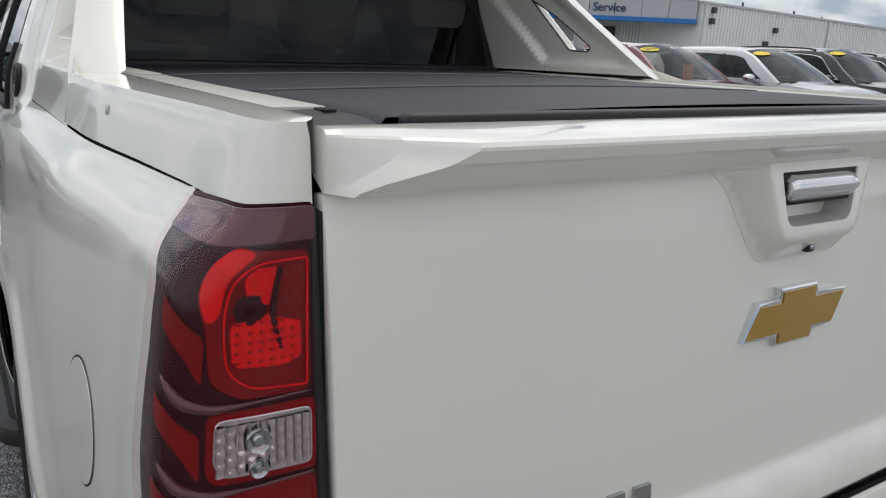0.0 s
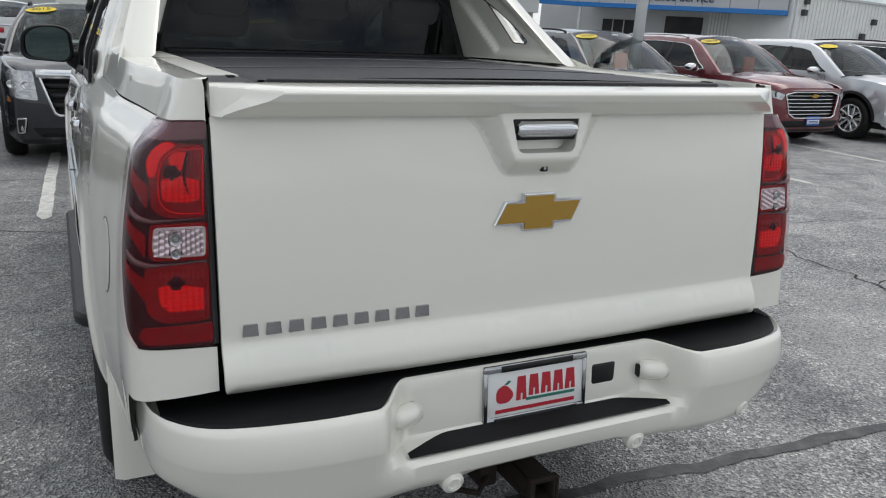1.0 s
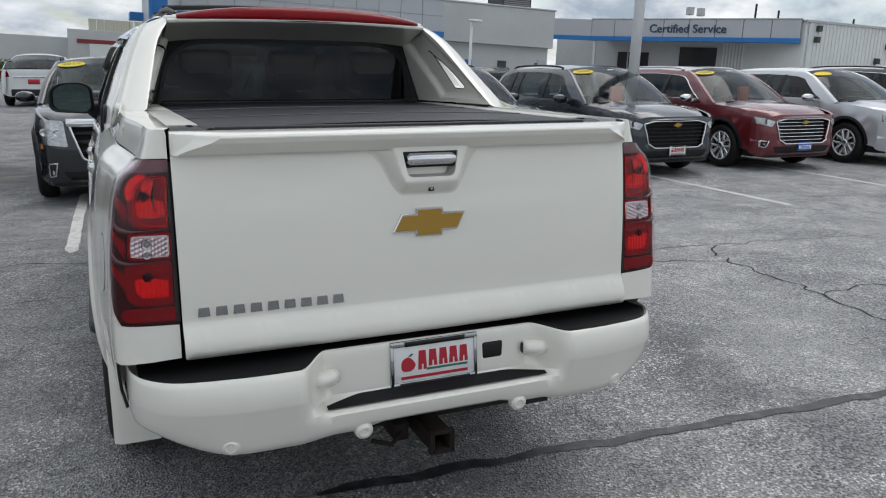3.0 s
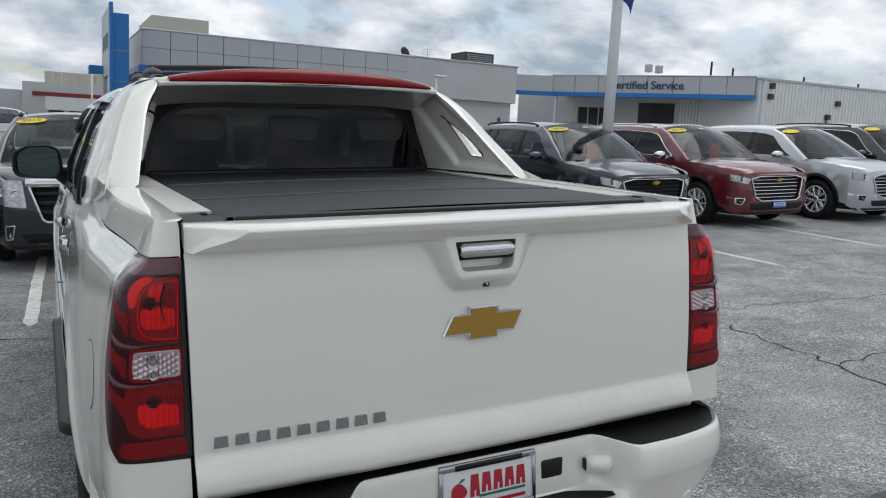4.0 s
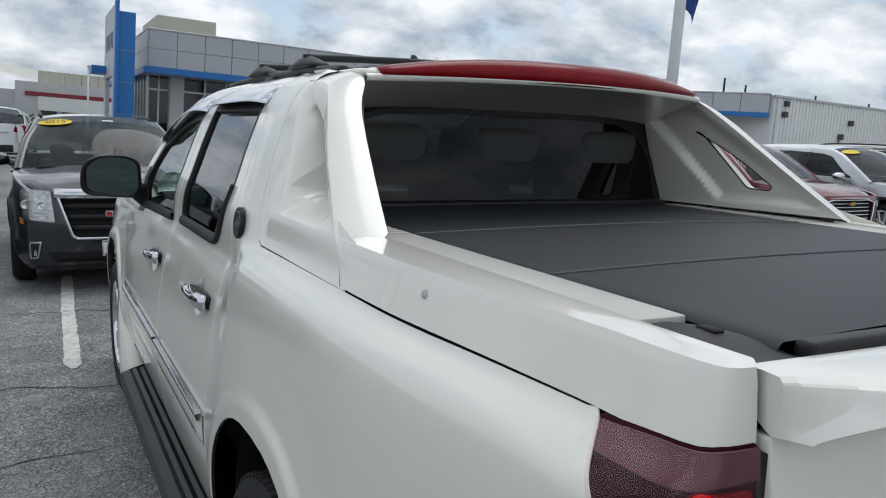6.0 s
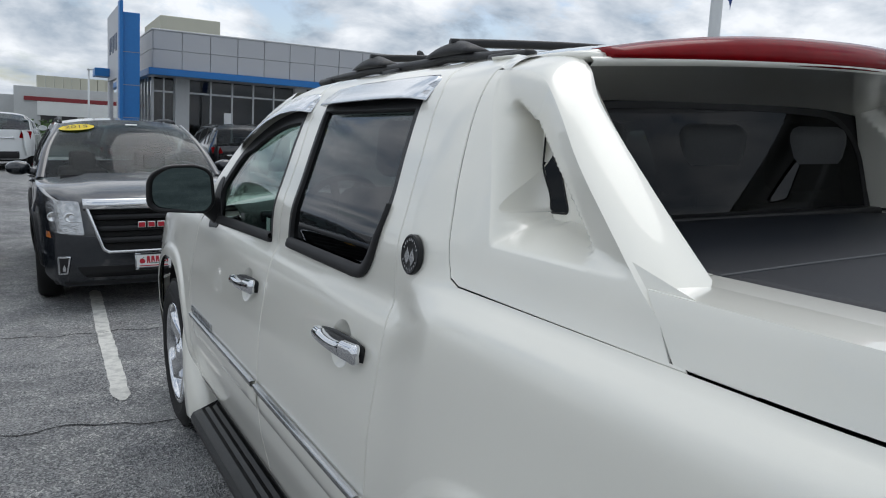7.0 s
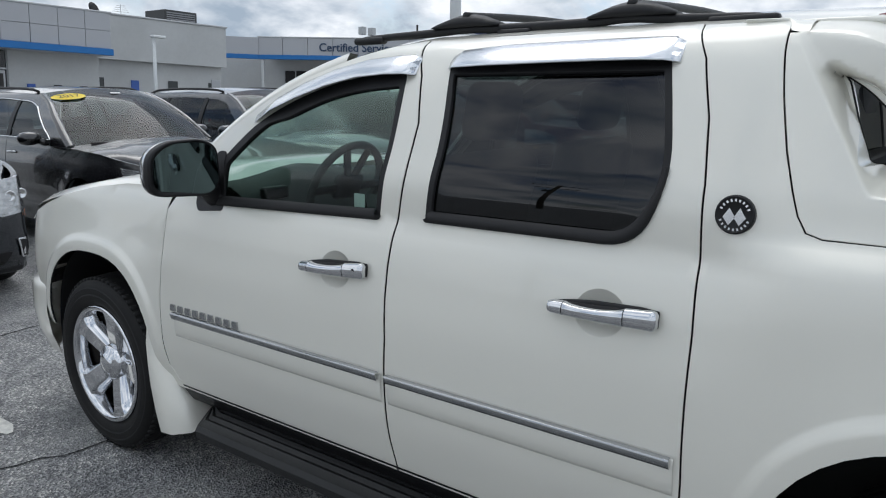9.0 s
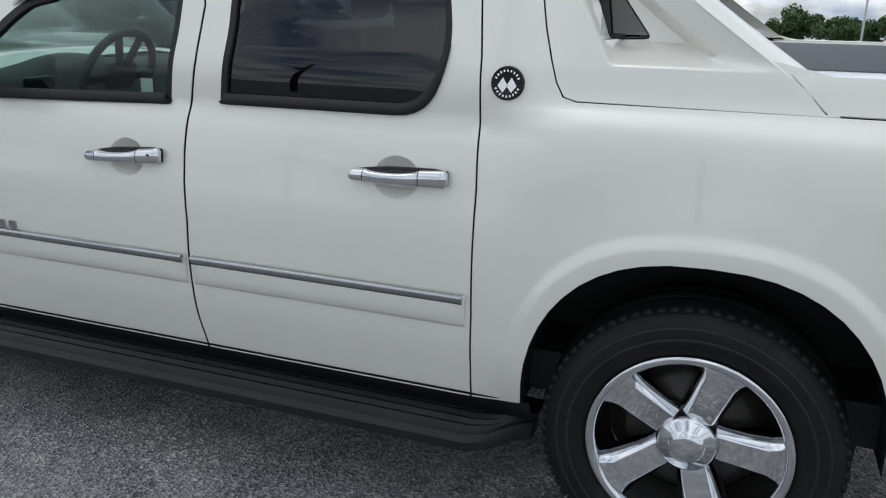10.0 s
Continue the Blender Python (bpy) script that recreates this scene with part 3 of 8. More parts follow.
front_door = [(x + .0052, z) for x, z in seam_mid][::-1] + [(x - SEAM, z) for x, z in front_edge] + pillar
rear_door = [(x - .0052, z) for x, z in seam_mid] + [(x + SEAM, z) for x, z in seam_back][::-1]
front_window = rounded([(1.630, 1.676), (1.612, 1.48), (1.640, 1.226), (2.46, 1.205), (2.452, 1.36), (2.30, 1.50), (2.12, 1.585), (1.95, 1.640), (1.80, 1.665)], [.03, .2, .012, .02, .03, .2, .2, .2, .2], 4)
rear_window = rounded([(1.470, 1.700), (1.432, 1.50), (1.457, 1.237), (.78, 1.240), (.716, 1.42), (.752, 1.590), (.782, 1.702)], [.02, .2, .015, .12, .2, .15, .03], 6)


CUP_W, CUP_H = .070, .060


def cup_ring(y, z):
    return [(y + CUP_W * math.cos(2 * math.pi * k / 36), z + CUP_H * math.sin(2 * math.pi * k / 36)) for k in range(36)]


def handle(door, s, y0, y1, z0, z1, lock):
    """A chrome pull handle over a scooped cup in the door; y1 is its rear end."""
    f = side(s)
    cy, cz = (y0 + y1) / 2 + .002 if lock else (y0 + y1) / 2 + .012, (z0 + z1) / 2 - (.007 if lock else .006)

    def cup(u, z):
        r = math.hypot((u - cy) / CUP_W, (z - cz) / CUP_H)
        x, y, zz = f(u, z)
        return (x - s * .024 * max(0.0, 1 - r * r) ** .75, y, zz)
    panel("handle_cup", cup_ring(cy, cz), cup, PEARL, door, grid=.011, lip=0, flip=s < 0, gap=.012)

    def sweep(n, height, proud, thick, ends, y_a, y_b, slim=.34):
        rows = []
        for k in range(n + 1):
            t = k / n
            u = y_b + (y_a - y_b) * t
            zc = z1 * (1 - t) + z0 * t
            e = ends if k in (0, n) else (1 + ends) / 2 if k in (1, n - 1) else 1
            hz = height * (1 - slim * step(.55, 1, t)) * e
            sec = []
            for q in range(14):
                th = 2 * math.pi * q / 14
                c_, s_ = math.cos(th), math.sin(th)
                sec.append(Vector(f(u, zc)) + Vector((s * (proud(t) + thick * math.copysign(abs(c_) ** .8, c_)), 0, hz * math.copysign(abs(s_) ** .6, s_))))
            rows.append(sec)
        return rows
    bm = bmesh.new()
    loft(bm, sweep(14, .0262, lambda t: .004, .006, .8, y0 - .004, y1 + .004), close=True, cap=True)
    flip_out(bm)
    part("handle_gasket", bm, BLACK_TRIM, door)
    def bar(name, t0, t1, pull, note=""):
        """A stretch of the handle from its rear end (t = 0) to its tip (t = 1)."""
        rows = []
        n = 14
        for k in range(n + 1):
            q = k / n
            t = t0 + (t1 - t0) * q
            u = y1 + (y0 - y1) * t
            zc = z1 + (z0 - z1) * t
            end = .62 if (t == 0 or t == 1) else .9 if (t < .03 or t > .97) else 1.0
            hz = (.0255 - .0085 * t) * end
            arch_ = math.sin(math.pi * q) ** .5 if pull else 0.0
            bow_ = .024 + .008 * math.sin(math.pi * t)
            sec = []
            for j in range(18):
                th = 2 * math.pi * j / 18
                c_, s_ = math.cos(th), math.sin(th)
                up = hz * math.copysign(abs(s_) ** .55, s_) * (1 - .42 * arch_ * (s_ > 0))
                sec.append(Vector(f(u, zc)) + Vector((s * (bow_ + .012 * end * math.copysign(abs(c_) ** .7, c_) - (.007 * s_ if s_ > 0 else .004 * -s_)), 0, up)))
            rows.append(sec)
        bm = bmesh.new()
        loft(bm, rows, close=True, cap=True)
        flip_out(bm)
        part(name, bm, CHROME, door, note, sharp=50)
    bar("handle_end_cap", 0.0, .268, False)
    bar("door_handle", .276, .838, True, "chrome pull handle")
    bar("handle_tip", .846, 1.0, False)
    # black bar that paints in the shade behind the pull
    bm = bmesh.new()
    rows = []
    for k in range(9):
        t = .30 + .52 * k / 8
        u, zc = y1 + (y0 - y1) * t, z1 + (z0 - z1) * t
        rows.append([Vector(f(u, zc)) + Vector((s * h, 0, dz)) for h, dz in ((.004, -.006), (.016, -.006), (.0165, .0185 - .006 * t), (.004, .0205 - .006 * t))])
    loft(bm, rows, close=True, cap=True)
    flip_out(bm)
    part("handle_hollow", bm, BLACK_TRIM, door)
    if lock:
        bm = bmesh.new()
        c = Vector(f(y1 + .034, z1)) + Vector((s * .0345, 0, 0))
        lathe(bm, [(.0, .004), (.007, .004), (.009, .0), (.009, -.01)], Matrix.Translation(c) @ (Matrix() if s > 0 else pose(0, 0, 0, 0, 0, 180)), 20)
        part("key_lock", bm, BLACK_TRIM, door)


def strip(door, s, y0, y1):
    """The raised moulding along a door with its chrome line."""
    f = side(s)
    bm = bmesh.new()
    rows = []
    n = 24
    for k in range(n + 1):
        u = y0 + (y1 - y0) * k / n
        e = .2 if k in (0, n) else 1
        rows.append([Vector(f(u, z)) + Vector((s * h * e, 0, 0)) for z, h in ((.757, .0005), (.754, .011), (.735, .014), (.70, .013), (.674, .010), (.664, .004), (.661, .0005))])
    loft(bm, rows)
    flip_out(bm)
    part("side_moulding", bm, PEARL, door)
    bm = bmesh.new()
    rows = []
    for k in range(n + 1):
        u = y0 + (y1 - y0) * k / n + (.004 if k == 0 else -.004 if k == n else 0) * (1 if y1 > y0 else -1)
        rows.append([Vector(f(u, z)) + Vector((s * h, 0, 0)) for z, h in ((.762, .004), (.7615, .018), (.7585, .0225), (.737, .0160), (.733, .011))])
    loft(bm, rows)
    flip_out(bm)
    part("chrome_strip", bm, CHROME_GREY, door, "chrome strip along the door")


def window_in(door, s, outline, glass_mat, name="window_glass"):
    f_in = side(s, -.012)
    f_out = side(s, .001)
    inner = shrink(outline, .018)
    # the black seal is deeper at the head, where it also paints the visor's shade
    if max(p[0] for p in outline) < 1.6:
        inner = [(u, min(z, 1.664)) for u, z in inner]
    else:
        inner = [(u - .016 * step(1.75, 2.2, u), z - .026 * step(1.5, 1.56, z)) if z > 1.32 else (u, z) for u, z in inner]
    panel("window_seal", outline, f_out, BLACK_TRIM, door, holes=[inner], grid=.05, lip=.02, flip=s < 0, gap=.03, label="black rubber window seal, its head deepened by the visor's shade")
    g = panel(name, shrink(outline, .012), f_in, glass_mat, door, grid=.06, lip=0, flip=s < 0)
    # thick belt moulding at the foot of the window
    fine = resampled(outline, .02)
    drawn = shrink(fine, .030)
    bm = bmesh.new()
    rows = []
    rear = max(p[0] for p in outline) < 1.6
    for (u, z), (ui, zi) in zip(fine, drawn):
        if z > (1.44 if rear and u < .9 else 1.245):
            continue
        w = 1 - .55 * step(1.26, 1.42, z)
        a_, b_ = Vector((u, z)), Vector((u, z)).lerp(Vector((ui, zi)), w)
        rows.append([Vector(f_out(*a_.lerp(b_, q))) + Vector((s * h, 0, 0)) for q, h in ((-.14, 0), (-.10, .009), (.3, .012), (.82, .009), (1, -.004))])
    loft(bm, rows)
    flip_out(bm)
    part("belt_moulding", bm, BLACK_RUBBER, door)
    return g


def visor(door, s, line):
    """A chrome rain visor over a window, bowed outwards."""
    f = side(s)
    bm = bmesh.new()
    rows = []
    n = len(line) - 1
    for k, (u, z, w) in enumerate(line):
        e = math.sin(math.pi * min(max(k / n, .0), 1)) ** .25 if k not in (0, n) else 0.15
        rows.append([Vector(f(u, z + dz * w)) + Vector((s * h * e, 0, -.006 * (1 - e))) for dz, h in ((.030, .002), (.026, .012), (.0, .030), (-.022, .042), (-.030, .043), (-.031, .040), (-.022, .037), (.0, .025), (.024, .004))])
    loft(bm, rows, close=True, cap=True)
    flip_out(bm)
    part("rain_visor", bm, CHROME_SATIN, door, "chrome rain visor over the side window")


def spaced(pts, n, dense=None):
    """n + 1 points evenly along a polyline of tuples."""
    v = [Vector(p) for p in pts]
    d = [0.0]
    for a, b in zip(v, v[1:]):
        d.append(d[-1] + (b - a).length)
    out = []
    for k in range(n + 1):
        t = d[-1] * k / n
        i = 0
        while i < len(d) - 2 and t > d[i + 1]:
            i += 1
        out.append(tuple(v[i].lerp(v[i + 1], (t - d[i]) / max(d[i + 1] - d[i], 1e-9))))
    return out


# the sail panel's recess: a three-cornered dip that runs through to a small opening
REC = [(.497, 1.732), (.300, 1.392), (-.12, 1.392)]
HOLE = rounded([(.430, 1.660), (.395, 1.640), (.330, 1.450), (.215, 1.456), (.330, 1.600)], [.02, .02, .014, .016, .1], 4)
crease = [(.500, 1.742), (.410, 1.738), (.335, 1.718), (.262, 1.674), (.200, 1.627), (.126, 1.562), (-.06, 1.430), (-.247, 1.299)]


def smoothed(pts):
    """Rounds the corners of a polyline, keeping its ends."""
    for _ in range(2):
        out = [pts[0]]
        for a, b in zip(pts, pts[1:]):
            out += [tuple(p + (q - p) * .25 for p, q in zip(a, b)), tuple(p + (q - p) * .75 for p, q in zip(a, b))]
        pts = out + [pts[-1]]
    return pts


crease = smoothed(crease)


def cut_line(a, b, n):
    return [(a[0] + (b[0] - a[0]) * (k + .5) / n, a[1] + (b[1] - a[1]) * (k + .5) / n) for k in range(n)]


REC_LINES = [resampled(shrink(HOLE, -.008), .008), resampled(shrink(HOLE, -.017), .010), cut_line(REC[0], REC[1], 34), cut_line((.501, 1.7295), (.304, 1.3895), 34), cut_line((.493, 1.7345), (.2957, 1.3945), 34), cut_line(REC[1], (.0, 1.392), 26), cut_line((.486, 1.722), (.306, 1.412), 30), cut_line((.475, 1.715), (.315, 1.425), 28), cut_line((.02, 1.4885), (.30, 1.700), 30), cut_line((.30, 1.700), (.46, 1.739), 12)]


def line_gap(p, a, b):
    n = Vector((-(b[1] - a[1]), b[0] - a[0])).normalized()
    return (p[0] - a[0]) * n.x + (p[1] - a[1]) * n.y


def dip(u, z):
    a = -line_gap((u, z), REC[0], REC[1])
    b = -line_gap((u, z), REC[1], REC[2])
    c = -max(line_gap((u, z), REC[2], (.30, 1.700)), line_gap((u, z), (.30, 1.700), (.497, 1.748)))
    if a <= 0 or b <= 0 or c <= 0:
        return 0.0
    facet = c * .45 if c < .075 else .034 + (c - .075) * 2.4
    d = [min(a * 2.4, .14), min(b * 1.9, .14), min(facet, .14)]
    k = 90.0
    soft = -math.log(sum(math.exp(-k * v) for v in d)) / k
    d_ = max(0.0, min(soft, .132))
    # a clean rim round the opening
    w = 1.0 if inside((u, z), HOLE) else 1 - step(.0, .024, edge_gap((u, z), HOLE))
    return d_ + (.128 - d_) * w * step(.012, .07, d_)


# the opening in the other sail, as seen from the bed
SLOT = rounded([(.362, 1.648), (.335, 1.640), (.180, 1.466), (.100, 1.463), (.088, 1.476), (.225, 1.575)], [.008, .03, .014, .012, .012, .1], 4)


def sail(s):
    f = side(s)
    hole = HOLE if s < 0 else SLOT

    def g(u, z):
        x, y, zz = f(u, z)
        if s < 0:
            return (x - s * dip(u, z), y, zz)
        near = 0.0 if inside((u, z), SLOT) else edge_gap((u, z), SLOT)
        return (x - s * .062 * (1 - step(.0, .05, near)), y, zz)
    seam = [(.520, 1.742), (.515, 1.70), (.497, 1.60), (.470, 1.48), (.446, 1.40), (.428, 1.345), (.408, 1.312), (.375, 1.302)]
    outline = seam + [(.118, 1.3005)] + crease[::-1]
    ob = panel("sail_panel", outline, g, PEARL, TRUCK, holes=[hole], grid=.009 if s < 0 else .02, lip=.012, flip=s < 0, gap=.009, lines=REC_LINES if s < 0 else (), seal=BLACK_GAP)
    # rear edge of the sail: from the crease inwards to the inner face
    inner = [(.592, .520, 1.7745), (.592, .42, 1.7735), (.596, .36, 1.767), (.606, .30, 1.738), (.640, .245, 1.692), (.664, .18, 1.642), (.710, -.03, 1.490), (.738, -.165, 1.398)]
    bm = bmesh.new()
    n = 40
    cr, inn = spaced([f(u, z) for u, z in crease], n), spaced(smoothed([(s * x, y, z) for x, y, z in inner]), n)
    rows = []
    for k in range(n + 1):
        a, b = Vector(cr[k]), Vector(inn[k])
        out = Vector((s * .25, -.75, .55)).normalized()
        rows.append([a.lerp(b, t) + out * (.008 * math.sin(math.pi * t) ** .8) for t in (0, .04, .10, .2, .35, .5, .65, .8, .9, .96, 1)])
    loft(bm, rows)
    flip_out(bm)
    part("sail_edge", bm, PEARL, ob)

    # inner face towards the bed, with a sunk panel round the opening
    def inner_surf(u, z):
        t = (.53 - u) / .695
        base = .664 + .078 * t - .30 * (1 - .75 * max(0.0, t)) * max(0, z - 1.40)
        edge = max(line_gap((u, z), (.52, 1.665), (.285, 1.410)), -(z - 1.412) * 1.2)
        sunk = step(.0, .035, -edge) * step(.004, .05, -line_gap((u, z), (-.10, 1.440), (.22, 1.665)))
        return (s * (base + .026 * sunk), u, z)
    top = [(.545, 1.395), (.545, 1.75), (.44, 1.752), (.36, 1.757), (.30, 1.735), (.245, 1.692), (.18, 1.642), (-.03, 1.490), (-.165, 1.398)]
    panel("sail_inner_face", top, inner_surf, PEARL, ob, holes=[hole], grid=.014, lip=0, flip=s > 0, gap=.014)
    bm = bmesh.new()
    ring = resampled(hole, .012)
    pa = [Vector(g(u, z)) for u, z in ring]
    pb = [Vector(inner_surf(u, z)) for u, z in ring]
    loft(bm, [pa + [pa[0]], pb + [pb[0]]])
    flip_out(bm)
    part("sail_opening", bm, PEARL, ob)
    bm = bmesh.new()
    tube(bm, pb + pb[:1], .0022, 6, False)
    part("opening_gap", bm, BLACK_GAP, ob)
    return ob


SHOULDER = [[(u / 40, z) for u in range(-36, 15)] for z in (1.236, 1.247, 1.258, 1.266, 1.280)]


def bed_side(s):
    f = side(s)
    a = arch(R_HUB)
    # outline: seam by the rear door, up the pillar to the roof, the sail seam, the rail seam, round to the lamp, down to the bumper
    pillar_back = [(x - SEAM, z) for x, z in seam_back if z < 1.75] + [(.742, 1.7755), (.528, 1.7745)]
    sail_seam = [(.526, 1.742), (.521, 1.70), (.503, 1.60), (.476, 1.48), (.452, 1.40), (.433, 1.343), (.412, 1.308), (.375, 1.2975)]
    back = [(-.6, 1.297), (-.96, 1.299), (-.985, 1.302)]
    lamp = [(-1.032, 1.270), (-1.090, 1.225), (-1.098, 1.16), (-1.090, 1.10), (-1.086, 1.04), (-1.094, 1.0), (-1.118, .935), (-1.150, .885), (-1.20, .852), (-1.395, .845)]
    low = [(-1.395, .75), (-1.25, .745), (-1.10, .735), (-1.0, .60), (-.80, .46)]
    outline = pillar_back + sail_seam + back + lamp + low + [p for p in arch(R_HUB) if p[1] > .45] + [(.470, DOOR_LOW + .01)]
    ob = panel("bed_side", outline, f, PEARL, TRUCK, grid=.028, lip=.012, flip=s < 0, gap=.02, seal=BLACK_GAP, lines=flare_lines(R_HUB) + SHOULDER)
    # fuel door
    if s < 0:
        c = (-.772, .951)
        ring = [(c[0] + .078 * math.cos(2 * math.pi * k / 40), c[1] + .092 * math.sin(2 * math.pi * k / 40)) for k in range(40)]
        panel("fuel_door_gap", ring, side(s, .0012), BLACK_GAP, ob, grid=.05, lip=0, holes=[shrink(ring, .0035)], flip=True)
        panel("fuel_door", shrink(ring, .0035), side(s, .0022), PEARL, ob, grid=.03, lip=.004, flip=True, label="oval fuel filler door")
    return ob


def mud_lip(s, hub):
    """The wheel-house: a dark liner behind the arch."""
    bm = bmesh.new()
    pts = arch(hub, .475, .53)
    rows = []
    for d in (.02, .10, .35):
        rows.append([(s * (.935 - d), y, max(z, .30)) for y, z in pts])
    loft(bm, rows)
    part("wheel_liner", bm, BLACK_RUBBER, TRUCK)
    bm = bmesh.new()
    n = 14
    for k in range(1):
        vs = [bm.verts.new((s * .58, y, z)) for y, z in pts]
        vs += [bm.verts.new((s * .58, hub.y + .47, .25)), bm.verts.new((s * .58, hub.y - .47, .25))]
        bm.faces.new(vs)
    part("wheel_liner_back", bm, BLACK_RUBBER, TRUCK)


def rail(s):
    """The white cap on the bed wall, from the sail to the rear corner."""
    f = side(s)
    us = [-.215 - .06 * k for k in range(13)] + [-.97, -1.0, -1.04, -1.08, -1.12, -1.16, -1.20, -1.24, -1.28, -1.32, -1.36, -1.395]
    rows = []
    for i, u in enumerate(us):
        a, b, c = Vector(f(u, 1.302)), Vector(f(u, 1.345)), Vector(f(u, 1.372))
        e = Vector((s * .742, max(c.y + .02, -1.118), 1.3905))
        if u < -1.30:
            e.x = s * min(.742, abs(c.x) - .004)
        d = c + (e - c).normalized() * min(.030, (e - c).length * .5)
        d.z = 1.3890
        mid = c.lerp(d, .45) + Vector((s * .006, -.004 if u < -1.05 else 0, .008))
        rows.append([a, b, c, mid, d, d.lerp(e, .5) + Vector((0, 0, .0012)), e, e + Vector((0, 0, -.022))])
    # slanted front end, along the foot of the sail
    first = [Vector(p) for p in rows[0]]
    for p in first:
        p.y = -.222 + (p.z - 1.302) * 1.02
    rows.insert(0, first)
    bm = bmesh.new()
    vs = loft(bm, rows)
    bm.faces.new(vs[0][:5] + [vs[0][5], vs[0][6], vs[0][7]])
    flip_out(bm)
    ob = part("bed_rail_cap", bm, PEARL, TRUCK, sharp=40)
    panel("sail_foot", [(-.36, 1.299), (-.08, 1.299), (-.08, 1.42), (-.24, 1.385)], side(s, -.006), PEARL, ob, grid=.05, lip=0, flip=s < 0)
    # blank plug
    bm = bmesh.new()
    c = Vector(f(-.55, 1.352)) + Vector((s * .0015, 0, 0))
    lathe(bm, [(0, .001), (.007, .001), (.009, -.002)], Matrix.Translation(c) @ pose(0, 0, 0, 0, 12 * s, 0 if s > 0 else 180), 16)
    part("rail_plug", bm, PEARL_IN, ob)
    # black corner latch between the ledge and the tailgate
    bm = bmesh.new()
    rows = []
    for k in range(11):
        t = k / 10
        y = -.915 - .192 * t
        x_in = .650 - .030 * step(.25, .75, t)
        top = 1.376 + .010 * math.sin(math.pi * min(1.0, t * 1.25)) - .004 * t
        rows.append([(s * .741, y, 1.352), (s * .741, y, top - .006), (s * .728, y, top), (s * (x_in + .03), y, top + .002), (s * (x_in + .010), y, top - .001), (s * x_in, y, top - .008), (s * x_in, y, 1.352)])
    loft(bm, rows, cap=True)
    flip_out(bm)
    part("cover_latch", bm, BLACK_TRIM, ob, "black plastic corner latch", sharp=60)
    bm = bmesh.new()
    box(bm, s * .668, -1.010, 1.3845, s * .684, -.978, 1.3885, .001, 1)
    part("latch_slot", bm, BLACK_GAP, ob)
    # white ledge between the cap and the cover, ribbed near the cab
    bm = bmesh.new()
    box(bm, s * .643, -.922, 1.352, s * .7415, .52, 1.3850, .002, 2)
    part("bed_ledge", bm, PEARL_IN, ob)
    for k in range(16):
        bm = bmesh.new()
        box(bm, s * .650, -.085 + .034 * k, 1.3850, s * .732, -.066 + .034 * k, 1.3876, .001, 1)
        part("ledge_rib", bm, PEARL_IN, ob)


